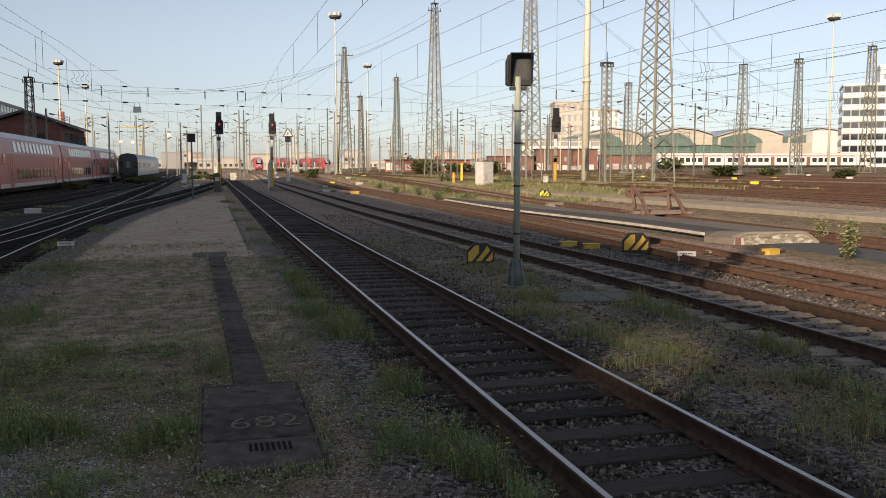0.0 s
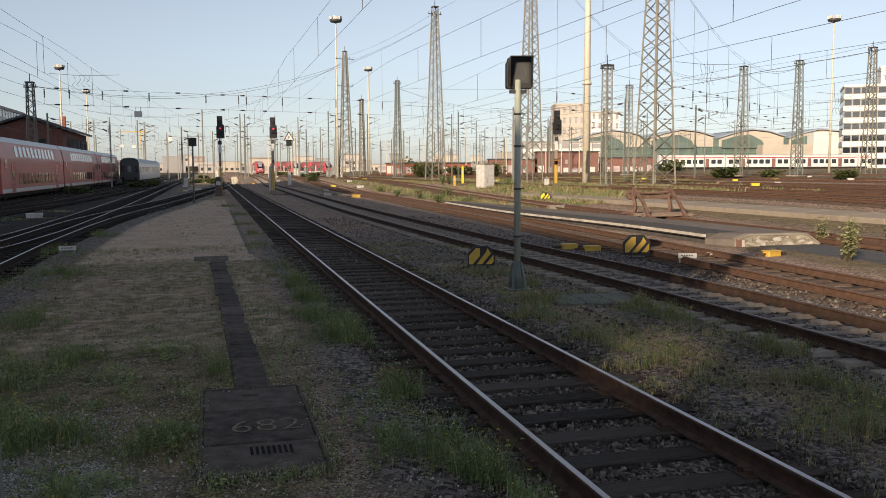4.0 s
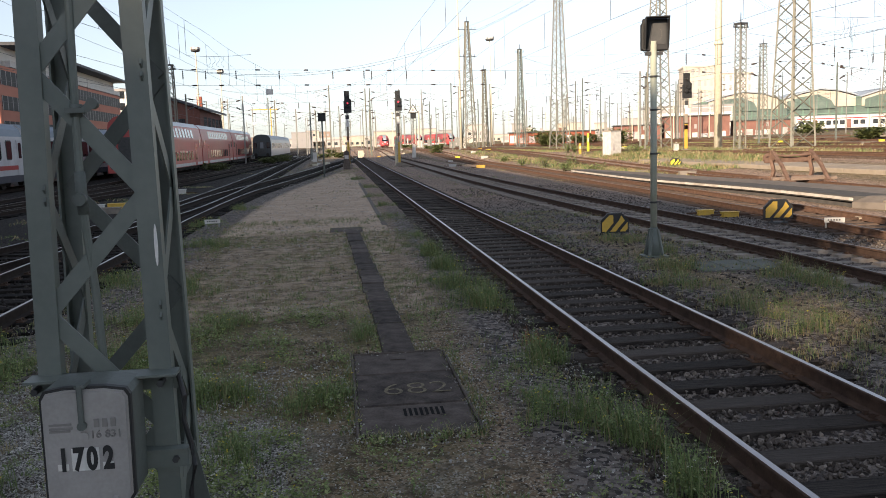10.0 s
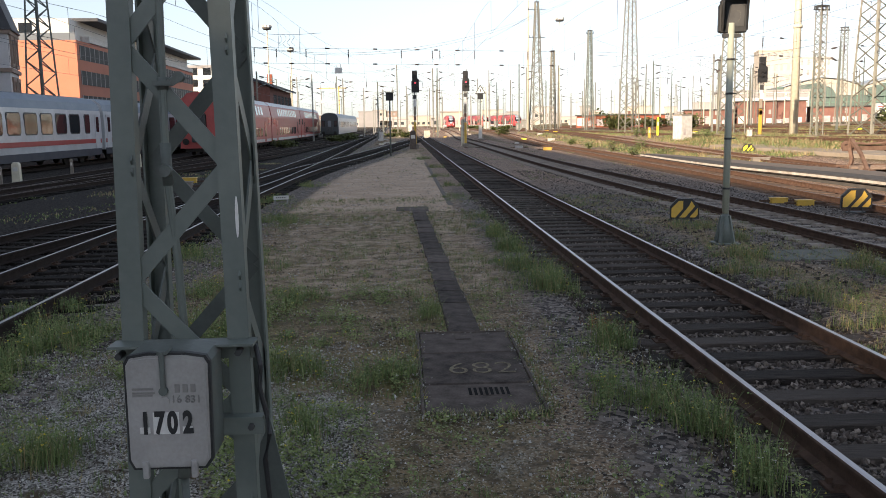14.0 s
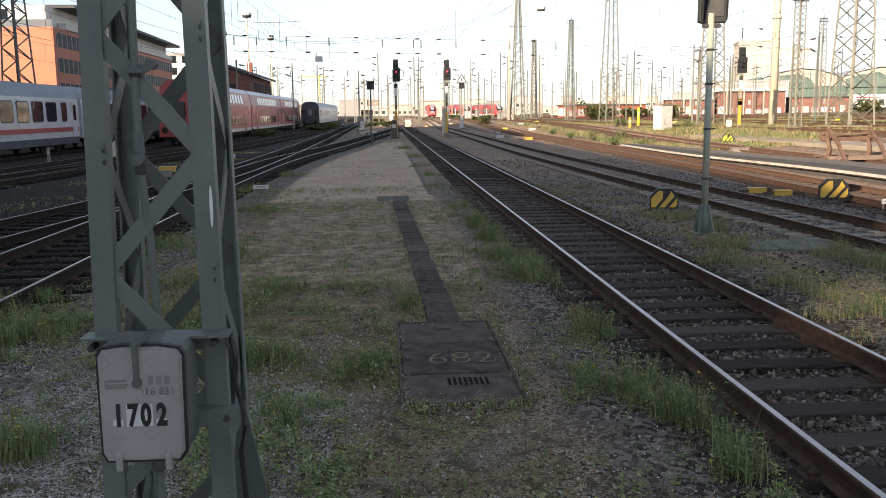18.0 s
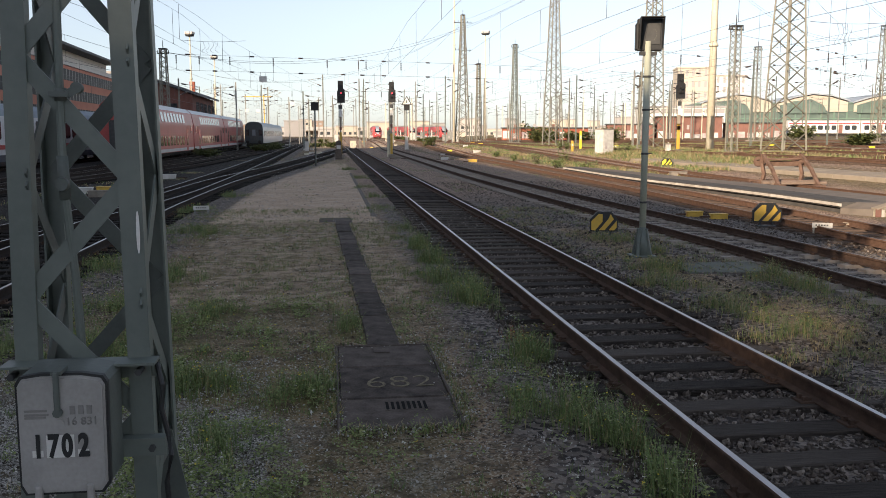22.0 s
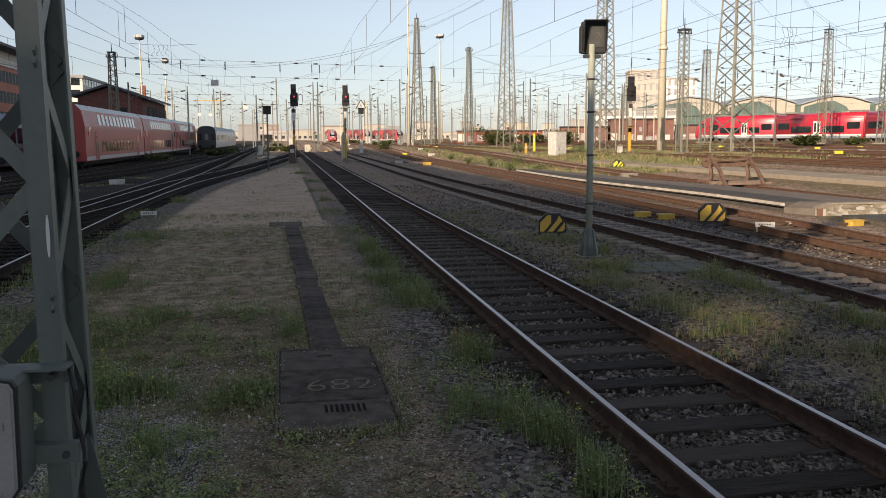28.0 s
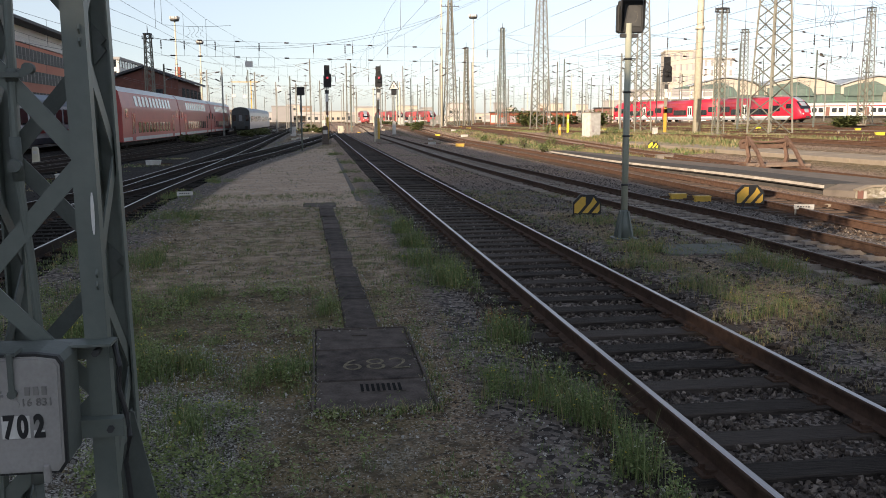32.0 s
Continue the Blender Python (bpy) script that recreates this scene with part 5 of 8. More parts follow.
point_box(-8.5, 46.5, 0.0, "offwhite", "pale point machine box among dark tracks", 5, s=1.0)
point_box(-8.7, 33.5, 0.0, "concrete", "dusty point machine with rods among dark tracks", 5)
point_box(-9.8, 35.5, 0.0, "offwhite", "dusty point machine with rods among dark tracks", 5)


def sign_plate(x, y, rz=8):
    s = thing("ground_sign", pose(x, y, 0, 0, 0, rz), "small white sign plate lying low on the ballast edge", "sign")
    bm = B()
    box(bm, -0.22, 0.22, -0.02, 0.0, 0.12, 0.235)
    part("plate", bm, M["offwhite"], s)
    bm = B()
    for k in range(5):
        box(bm, -0.15 + k * 0.06, -0.115 + k * 0.06, -0.023, -0.02, 0.165, 0.195)
    part("lettering", bm, M["dark"], s, "dark illegible lettering")
    for sx in (-0.18, 0.18):
        bm = B()
        box(bm, sx - 0.02, sx + 0.02, 0, 0.03, -0.05, 0.2)
        part("stake", bm, M["galv"], s)


sign_plate(-4.0, 25.9)
sign_plate(11.0, 19.05, -22)


def post(x, y, z, h, w, m, label):
    s = thing("marker_post", pose(x, y, z), label, "post")
    bm = B()
    prism(bm, [(-w / 2, -0.05), (w / 2, -0.05), (w * 0.42, h * 0.9), (w * 0.25, h), (-w * 0.25, h), (-w * 0.42, h * 0.9)], "y", -w / 3, w / 3)
    part("stem", bm, M[m], s)
    bm = B()
    box(bm, -w * 0.3, w * 0.3, -w / 3 - 0.01, -w / 3, h * 0.55, h * 0.75)
    part("plate", bm, M["offwhite"], s)


post(-17.1, 37.3, 0, 0.75, 0.15, "concrete", "pale concrete marker post beside the coaches")
post(-17.2, 39.1, 0, 0.85, 0.36, "cream", "pale yellow cable post beside the coaches")
post(-17.3, 45.8, 0, 0.75, 0.15, "concrete", "pale concrete marker post beside the coaches")
post(-15.5, 51.0, 0, 0.85, 0.36, "cream", "pale yellow cable post beside the coaches")
post(24.0, 84, 0.8, 1.8, 0.22, "lime", "yellow and black striped post in the yard")
post(21.5, 78, 0.6, 1.1, 0.22, "yellow", "yellow post in the yard")
post(5.6, 87.5, 0.1, 2.6, 0.5, "cream", "yellow guard post at the signal foot")
post(10.2, 121, 0.2, 1.8, 0.5, "offwhite", "pale guard post at the signal foot")
post(0.5, 79.5, 0.1, 1.6, 0.6, "slab", "dark cabinet at the signal foot")


def buffer_stop():
    b = thing("buffer_stop", pose(19.5, 36.8, 0.0, 0, 0, -6), "rusty welded steel buffer stop with bent posts and raking struts", "buffer stop")
    m, w = M["ruststeel"], M["oldplank"]

    def bar(name, pts, wd, h=None, mat=m):
        bm = B()
        for p, q in zip(pts, pts[1:]):
            beam(bm, p, q, wd, h)
        part(name, bm, mat, b)
    for s in (-0.85, 0.85):
        bar("base_rail", [(s, -2.0, 0.12), (s, 1.2, 0.12)], 0.10, 0.15)
        bar("upright", [(s, 0.05, 0.1), (s + 0.06, -0.05, 0.5), (s - 0.02, 0.02, 0.95), (s, 0.0, 1.42)], 0.13, 0.14)
        bar("upright", [(s + 0.13, 0.30, 0.1), (s + 0.10, 0.2, 0.6), (s + 0.02, 0.1, 1.15)], 0.08, 0.10)
        bar("raking_strut", [(s, -0.02, 1.36), (s + 0.05, -0.95, 0.78), (s + 0.03, -1.8, 0.12)], 0.13, 0.12)
        bar("raking_strut", [(s + 0.16, -0.1, 1.12), (s + 0.15, -1.6, 0.15)], 0.07, 0.08)
        bar("foot_plate", [(s - 0.2, -1.85, 0.10), (s + 0.25, -1.85, 0.10)], 0.34, 0.08)
        bm = B()
        tube(bm, (s, -0.05, 1.06), (s, 0.45, 1.06), 0.10, n=10)
        tube(bm, (s, 0.45, 1.06), (s, 0.52, 1.06), 0.23, n=14)
        part("buffer", bm, m, b)
    bm = B()
    chain(bm, [(-0.85, -0.05, 1.20), (-0.2, -0.03, 1.16), (0.4, -0.03, 1.18), (1.0, -0.05, 1.22)], 0.055, 10)
    part("cross_pipe", bm, m, b)
    bar("cross_beam", [(-1.15, 0.12, 0.98), (1.15, 0.12, 1.0)], 0.09, 0.22)
    bar("cross_beam", [(-1.1, 0.9, 0.2), (1.1, 0.9, 0.2)], 0.09)
    for y, z, dx in ((-0.55, 0.22, 0.1), (-0.95, 0.20, -0.05), (-1.35, 0.19, 0.15)):
        bar("plank", [(-1.15 + dx, y, z), (1.2 + dx, y - 0.05, z + 0.03)], 0.24, 0.10, w)


buffer_stop()

# ---- masts and poles ----
def lattice_tower(name, x, y, z, h, wb, wt, mat, label, arms=(), rz=10, legw=0.10, n=None, group="lattice masts"):
    t = thing(name, pose(x, y, z, 0, 0, rz), label, "lattice mast", group)
    c = lambda i, j, u: Vector((i * (wb + (wt - wb) * u) / 2, j * (wb + (wt - wb) * u) / 2, u * h))
    for i in (-1, 1):
        for j in (-1, 1):
            bm = B()
            beam(bm, c(i, j, 0), c(i, j, 1), legw * 0.8)
            part("leg", bm, M[mat], t)
    # panels grow shorter towards the top
    us, u = [0.0], 0.0
    while u < 0.97:
        u = min(1.0, u + max(wt * 0.9, (wb + (wt - wb) * u)) * (0.62 if name == "lattice_tower" else 0.8) / h)
        us.append(u)
    for face in range(4):
        for k, (a, b) in enumerate(zip(us, us[1:])):
            bm = B()
            s = 1 if k % 2 else -1
            if face < 2:
                j = -1 if face == 0 else 1
                p, q = c(-s, j, a), c(s, j, b)
            else:
                i = -1 if face == 2 else 1
                p, q = c(i, -s, a), c(i, s, b)
            beam(bm, p, q, legw * 0.36, legw * 0.5)
            part("brace", bm, M[mat], t)
    for z0, r in arms:
        bm = B()
        beam(bm, (-r, 0, z0), (r, 0, z0), 0.09)
        for s in (-0.9, -0.5, 0.5, 0.9):
            tube(bm, (s * r, 0, z0), (s * r, 0, z0 + 0.35), 0.05, 0.03, 6)
        part("cross_arm", bm, M["dark"], t)
    bm = B()
    box(bm, -wt / 2 - 0.1, wt / 2 + 0.1, -wt / 2 - 0.1, wt / 2 + 0.1, h, h + 0.12)
    tube(bm, (0, 0, h), (0.0, 0, h + 0.9), 0.05, 0.03, 6)
    part("cap", bm, M["dark"], t)
    bm = B()
    box(bm, -wb / 2 - 0.3, wb / 2 + 0.3, -wb / 2 - 0.3, wb / 2 + 0.3, -0.6, 0.12)
    part("base", bm, M["concrete"], t)
    return t


T = lattice_tower
LBL = "tall tapering lattice steel mast carrying cross-span wires"
T("lattice_tower", 27.1, 107.0, 0.7, 21.4, 1.9, 0.55, "olive", LBL, ((20.6, 0.9),), 12, 0.15)
T("lattice_tower", 36.0, 67.3, 0.85, 22.5, 2.45, 0.75, "olive", LBL, ((21.5, 1.0),), 14, 0.17)
T("lattice_tower", 28.3, 76.5, 0.9, 22.0, 1.7, 0.45, "olive", LBL, ((21.0, 0.8),), 12, 0.14)
T("lattice_tower", 22.3, 149.8, 0.85, 21.2, 2.0, 0.5, "olive", LBL, ((20, 1.6), (15.5, 1.4)), 8, 0.19)
T("catenary_mast", 26.6, 159.0, 0.8, 14.0, 0.95, 0.5, "olive", "lattice catenary mast in the yard", (), 8, 0.18)
T("catenary_mast", 30.8, 147.5, 0.8, 16.3, 1.15, 0.5, "mast", "lattice catenary mast in the yard", ((15.9, 0.7),), 8, 0.18)
T("catenary_mast", 30.3, 64.6, 0.9, 9.4, 0.62, 0.55, "olive", "slim lattice mast with switchgear on top", ((9.2, 0.7),), 14, 0.10)
T("catenary_mast", 71.7, 108.8, 1.2, 15.0, 1.35, 0.7, "olive", "pale lattice catenary mast", ((14.6, 1.0), (6.8, 0.9)), 20, 0.14)
T("catenary_mast", 74.0, 99.9, 1.2, 14.8, 1.15, 0.6, "mast", "dark lattice catenary mast", ((14.4, 1.2),), 20, 0.15)
T("catenary_mast", 86.7, 101.7, 1.3, 17.0, 1.5, 0.7, "olive", "pale lattice catenary mast", ((16.6, 1.5),), 25, 0.15)
T("catenary_mast", 68.8, 137.6, 1.2, 15.0, 1.3, 0.7, "olive", "lattice catenary mast in the yard", ((14.6, 1.0),), 15, 0.16)
T("catenary_mast", -16.9, 94.0, 0.0, 10.8, 0.95, 0.55, "olive", "lattice catenary mast beside the red coaches", ((10.4, 0.6),), -6, 0.12)
T("lattice_tower", -28.8, 72.0, 0.0, 19.0, 2.0, 0.6, "mastdark", "dark lattice mast in front of the houses", ((17, 1.2),), -20, 0.16)
T("catenary_mast", -33.0, 66.0, 0.0, 14.0, 1.4, 0.7, "mastdark", "dark lattice mast in front of the houses", (), -20, 0.14)


def slim_mast(x, y, z, h, m="olive", arm=0.0, side=-1):
    t = thing("catenary_pole", pose(x, y, z), "slim steel catenary pole with bracket and insulators", "pole", "catenary poles")
    bm = B()
    beam(bm, (-0.07, 0, 0), (-0.045, 0, h), 0.04, 0.10)
    beam(bm, (0.07, 0, 0), (0.045, 0, h), 0.04, 0.10)
    part("post", bm, M[m], t)
    bm = B()
    for k in range(int(h / 0.7)):
        box(bm, -0.055, 0.055, -0.04, 0.04, 0.3 + k * 0.7, 0.40 + k * 0.7)
    tagged(part("batten", bm, M[m], t), kind="stuff")
    if arm:
        bm = B()
        beam(bm, (0, 0, h - 0.5), (side * arm, 0, h - 1.0), 0.055)
        beam(bm, (0, 0, h - 2.0), (side * arm, 0, h - 1.0), 0.055)
        beam(bm, (side * arm * 0.6, 0, h - 1.6), (side * arm * 1.05, 0, h - 2.1), 0.05)
        part("cantilever", bm, M["galv"], t)
        for zz in (0.62, 1.9):
            bm = B()
            tube(bm, (side * 0.35, 0, h - zz), (side * 0.9, 0, h - zz - (0.12 if zz < 1 else -0.3)), 0.09, n=8)
            part("insulator", bm, M["insul"], t)
    return t


def light_mast(x, y, z, h, m="cream", r=0.22, k=0.72):
    t = thing("floodlight_mast", pose(x, y, z), "tall pale floodlight mast with a ring of lamps", "floodlight mast", "floodlight masts")
    bm = B()
    tube(bm, (0, 0, -0.3), (0, 0, h), r, r * 0.55, 12)
    part("pole", bm, M[m], t)
    bm = B()
    tube(bm, (0, 0, h - 0.1), (0, 0, h + 0.35 * k), 1.25 * k, 1.5 * k, 16)
    part("lamp_ring", bm, M["dark"], t)
    for i in range(6):
        a = i * math.tau / 6 + 0.3
        bm = B()
        box(bm, -0.45 * k, 0.45 * k, -0.25 * k, 0.25 * k, 0.0, 0.75 * k, 0.05 * k)
        bmesh.ops.transform(bm, matrix=pose(1.25 * k * math.cos(a), 1.25 * k * math.sin(a), h + 0.4 * k, 0, 0, math.degrees(a) + 90), verts=bm.verts)
        part("floodlight", bm, M["offwhite"], t)
    for zz in (h * 0.33, h * 0.62):
        bm = B()
        tube(bm, (0, 0, zz), (0, 0, zz + 0.25), r * 1.15, r * 1.1, 12)
        part("collar", bm, M[m], t)


light_mast(32.9, 74.3, 0.9, 27, "cream", 0.36)
light_mast(20.9, 150.2, 0.85, 26.2)
light_mast(38.3, 218.3, 0.85, 25.8)
light_mast(101.9, 128.8, 1.4, 25.4)
light_mast(-19.5, 129.7, 0.0, 16.0, "cream", 0.17, 0.45)
light_mast(-21.4, 171.7, 0.0, 16.3, "cream", 0.18, 0.45)


# many thinner poles deep in the yard
rng = random.Random(11)
POLES = [(-18.4, 112, 9.0), (-13.2, 128, 9.5), (-4.0, 132, 8.5), (1.6, 150, 11.5), (-7.5, 165, 9), (6.5, 176, 10), (12.5, 190, 10), (-16, 190, 10), (-24, 205, 10),
         (3, 215, 10), (16, 140, 10), (17.5, 168, 9), (24, 200, 11), (33, 190, 10), (36, 128, 10), (41, 150, 11), (46, 175, 10), (40, 112, 9.5), (47, 132, 10), (54, 150, 10), (55, 118, 10),
         (63, 160, 11), (74, 165, 11), (84, 160, 12), (92, 140, 11), (100, 165, 12), (58, 98, 9), (112, 150, 12), (50, 205, 11), (66, 210, 11), (82, 205, 11), (-30, 170, 10), (28, 250, 11), (8, 260, 11),
         (-8, 250, 10), (-18, 260, 10), (40, 270, 11), (58, 260, 11), (-36, 240, 10), (120, 185, 12), (33.5, 96, 8.5), (43.5, 88, 9)]
POLES += [(rng.uniform(-34, 130) * (d / 220), d, rng.uniform(8.5, 12.5)) for d in [rng.uniform(150, 330) for _ in range(72)]]
for i, (x, y, h) in enumerate(POLES):
    if any(abs(x - (line_x(k, y) or 1e6)) < 1.6 for k in ("moving_road", "near", "second", "third", "red_road", "coach_road", "grey_road")):
        x += 3.2
    slim_mast(x, y, g(x, y), h, ("olive", "galv", "mast")[i % 3], 3.0 if i % 3 else 2.4, -1 if i % 2 else 1)


rp = random.Random(77)
for i in range(80):
    y = rp.uniform(165, 330)
    x = y * rp.uniform(0.06, 0.46)
    slim_mast(x, y, g(x, y), rp.uniform(7.5, 11.5), ("galv", "olive", "galv", "cream")[i % 4], 2.6 if i % 3 else 0, -1 if i % 2 else 1)


def hanging_board(x, y, z, w, h, up):
    b = thing("overhead_sign", pose(x, y, z, 0, 0, -8), "small white board hung from the overhead wires", "sign", "boards in the overhead wires")
    bm = B()
    box(bm, -w / 2, w / 2, -0.02, 0.02, -h / 2, h / 2, 0.01)
    part("board", bm, M["wallwhite"], b)
    bm = B()
    for sx in (-0.3, 0.3):
        beam(bm, (sx * w, 0, h / 2), (sx * w, 0, h / 2 + up), 0.03)
    part("hanger", bm, M["wire"], b)


for x, y, z, w, h, up in ((-7.2, 96.9, 8.1, 0.8, 0.6, 0.4), (-6.3, 149.95, 7.3, 0.7, 0.6, 0.25), (-13.67, 149.97, 6.17, 0.6, 0.45, 1.45), (-11.9, 149.97, 6.1, 0.6, 0.5, 1.5)):
    hanging_board(x, y, z, w, h, up)


# ---- overhead line ----
def overhead(name, y0, y1, z_contact=5.65, dz=1.35, span=55.0, off=0.0, r=0.016):
    """Messenger with sag, contact wire and droppers over one track."""
    pts = [p for p in LINES[name] if y0 <= p.y <= y1]
    if len(pts) < 3:
        return
    t = thing("overhead_line", pose(0, 0, 0), "thin dark overhead wires above a track", "overhead line", "overhead lines")
    zg = lambda p: g(p.x, p.y) * 0.9
    sag = lambda y: dz - 0.32 * 4 * (((y + 17) / span) % 1.0) * (1 - ((y + 17) / span) % 1.0)
    bm = B()
    chain(bm, [(p.x + off, p.y, zg(p) + z_contact) for p in pts[::2] + [pts[-1]]], r)
    part("contact_wire", bm, M["wire"], t)
    bm = B()
    chain(bm, [(p.x + off, p.y, zg(p) + z_contact + sag(p.y)) for p in pts], r)
    part("messenger_wire", bm, M["wire"], t)
    y = y0 + 4
    while y < y1:
        p = min(pts, key=lambda q: abs(q.y - y))
        bm = B()
        beam(bm, (p.x + off, p.y, zg(p) + z_contact), (p.x + off, p.y, zg(p) + z_contact + sag(p.y)), 0.012)
        part("dropper", bm, M["wire"], t)
        y += 8.0


for nm, a, b in (("near", -10, 400), ("second", -10, 300), ("third", -10, 300), ("left", -10, 168), ("left_branch", -10, 300), ("far_left", 0, 198), ("red_road", -10, 300), ("grey_road", -10, 300), ("platform_back", 0, 198), ("yard_a", 0, 198), ("yard_c", 5, 215), ("yard_e", 5, 250), ("yard_f", 5, 250), ("moving_road", 0, 260)):
    overhead(nm, a, b, r=0.006 if nm in ("near", "second", "third", "left", "left_branch") else 0.009)


def cross_span(p, q, low, z_line, xs, label="sagging cross-span wires with insulators between masts"):
    """A sagging pair of wires and a straight lower one, with hanging insulators above the tracks."""
    t = thing("cross_span", pose(0, 0, 0), label, "cross-span", "cross-spans")
    p, q = Vector(p), Vector(q)
    f = lambda u, d: p.lerp(q, u) + Vector((0, 0, -(4 * u * (1 - u)) * (0.5 * (p.z + q.z) - low) - d))
    for d in (0.0, 0.28):
        bm = B()
        chain(bm, [f(k / 24, d * 4 * (k / 24) * (1 - k / 24)) for k in range(25)], 0.014)
        part("carrier_wire", bm, M["wire"], t)
    bm = B()
    z1 = z_line
    chain(bm, [(p.x, p.y, z1), (q.x, q.y, z1)], 0.012)
    chain(bm, [(p.x, p.y, z1 - 1.6), (q.x, q.y, z1 - 1.6)], 0.012)
    part("steady_wire", bm, M["wire"], t)
    for x, x2 in zip(xs, xs[1:]):
        for zz in (z1, z1 - 1.6):
            c = p.lerp(q, ((x + x2) / 2 - p.x) / (q.x - p.x))
            d = (q - p).normalized()
            d.z = 0
            bm = B()
            a, e = Vector((c.x, c.y, zz)) - d * 0.24, Vector((c.x, c.y, zz)) + d * 0.24
            tube(bm, a, e, 0.075, 0.075, 8)
            part("strain_insulator", bm, M["insul"], t)
    for x in xs:
        u = (x - p.x) / (q.x - p.x)
        c = p.lerp(q, u)
        zt = f(u, 0.2).z
        bm = B()
        beam(bm, (c.x, c.y, zt), (c.x, c.y, z1 - 1.6), 0.02)
        part("hanger", bm, M["wire"], t)
        bm = B()
        for k in range(4):
            tube(bm, (c.x, c.y, z1 - 0.1 - k * 0.22), (c.x, c.y, z1 - 0.28 - k * 0.22), 0.075, 0.05, 8)
        part("insulator", bm, M["insul"], t)


cross_span((-17.0, 94.0, 10.6), (27.3, 107.0, 20.6), 11.4, 10.4, (-15.7, -13.5, -10.5, -6.1, -0.4, 3.05, 3.9, 7.9, 14.2, 20))
cross_span((28.3, 76.5, 22.0), (71.7, 108.8, 15.5), 14.0, 9.6, (32, 37, 44, 50, 53, 62))
cross_span((-20, 150, 12), (22.3, 149.8, 20.5), 12.0, 9.4, (-15.7, -11.5, -6.3, 2.4, 3.0, 8.5, 14.6))
cross_span((36.0, 67.3, 20.5), (74.0, 99.9, 15.4), 13.8, 9.4, (39, 43, 46, 51, 57, 60, 66))
cross_span((71.7, 108.8, 15.6), (101, 122, 14), 12.5, 9.6, (75, 79, 84, 88, 93))
cross_span((30.8, 147.5, 16), (68.8, 137.6, 15), 12.0, 9.2, (35, 40, 43, 48, 57))


def feeders():
    """Long feeder lines that run along the yard from mast top to mast top."""
    t = thing("feeder_lines", pose(0, 0, 0), "long bare feeder wires high over the yard", "power line")
    for p, q, s in (((28.3, 76.5, 22.4), (27.1, 107, 21.6), 0.5), ((36.0, 67.3, 22.8), (34, 20, 23), 1.0), ((28.3, 76.5, 22.4), (26, 10, 21), 1.0),
                    ((27.1, 107, 21.5), (22.3, 149.8, 21.3), 0.6), ((22.3, 149.8, 21.3), (20, 260, 20), 1.4), ((71.7, 108.8, 16), (60, 40, 16), 1.2), ((74, 99.9, 16), (86.7, 101.7, 18), 0.4),
                    ((86.7, 101.7, 18), (70, 30, 17), 1.2), ((74, 99.9, 15), (30.8, 147.5, 16), 1.2), ((36, 67.3, 15), (71.7, 108.8, 14), 1.5), ((30.3, 64.6, 9.8), (36, 67.3, 9.5), 0.1), ((-16.9, 94, 10.4), (-28.8, 72, 16), 0.6), ((-28.8, 72, 18), (-30, 10, 17), 1), ((-28.8, 72, 16), (-24, 10, 14), 1), ((-33, 66, 13.5), (-28, 5, 12), 1)):
        p, q = Vector(p), Vector(q)
        bm = B()
        chain(bm, [p.lerp(q, k / 12) - Vector((0, 0, s * 4 * (k / 12) * (1 - k / 12))) for k in range(13)], 0.014)
        part("feeder_wire", bm, M["wire"], t)


feeders()


def jumper_loops(x, y, z, n, h):
    """A few slack jumper loops hung between the overhead wires."""
    t = thing("jumper_loop", pose(x, y, z), "slack curled jumper wires hung in the overhead lines", "wire", "jumper loops")
    for k in range(n):
        bm = B()
        pts = [(0.5 * k + 0.26 * math.sin(u * 0.26 + k * 0.6) * math.sin(u * math.pi / 24), 0.1 * k, h / 2 - h * math.sin(u * math.pi / 48)) for u in range(25)]
        chain(bm, pts, 0.016, 5)
        part("loop", bm, M["wire"], t)
    bm = B()
    chain(bm, [(-2.5, 0, h / 2 + 0.15), (0, 0, h / 2), (0.55 * n, 0, h / 2), (0.55 * n + 2.5, 0, h / 2 + 0.15)], 0.018)
    part("carrier_wire", bm, M["wire"], t)


for x, y, z, n, h in ((-14.2, 103.7, 12.0, 4, 1.2), (43.2, 72.5, 10.8, 4, 1.8), (53.5, 85.1, 8.7, 2, 2.2), (68.6, 86.3, 9.5, 3, 2.2), (30.1, 86.1, 7.4, 3, 1.8), (25.7, 108.2, 9.0, 2, 2.2)):
    jumper_loops(x, y, z, n, h)


# ---- trains ----
def profile(w, h, kind):
    """Half-rounded coach outline, closed, (x, z) over the rail head."""
    a = w / 2
    if kind == "deck":
        return [(-a, 0.55), (a, 0.55), (a, 3.0), (a * 0.845, 4.15), (a * 0.55, h - 0.08), (a * 0.25, h), (-a * 0.25, h), (-a * 0.55, h - 0.08), (-a * 0.845, 4.15), (-a, 3.0)]
    return [(-a * 0.97, 0.75), (a * 0.97, 0.75), (a, 1.3), (a * 0.99, 2.5), (a * 0.95, 3.2), (a * 0.86, h - 0.42), (a * 0.6, h - 0.12), (0, h), (-a * 0.6, h - 0.12), (-a * 0.86, h - 0.42), (-a * 0.95, 3.2), (-a * 0.99, 2.5), (-a, 1.3)]


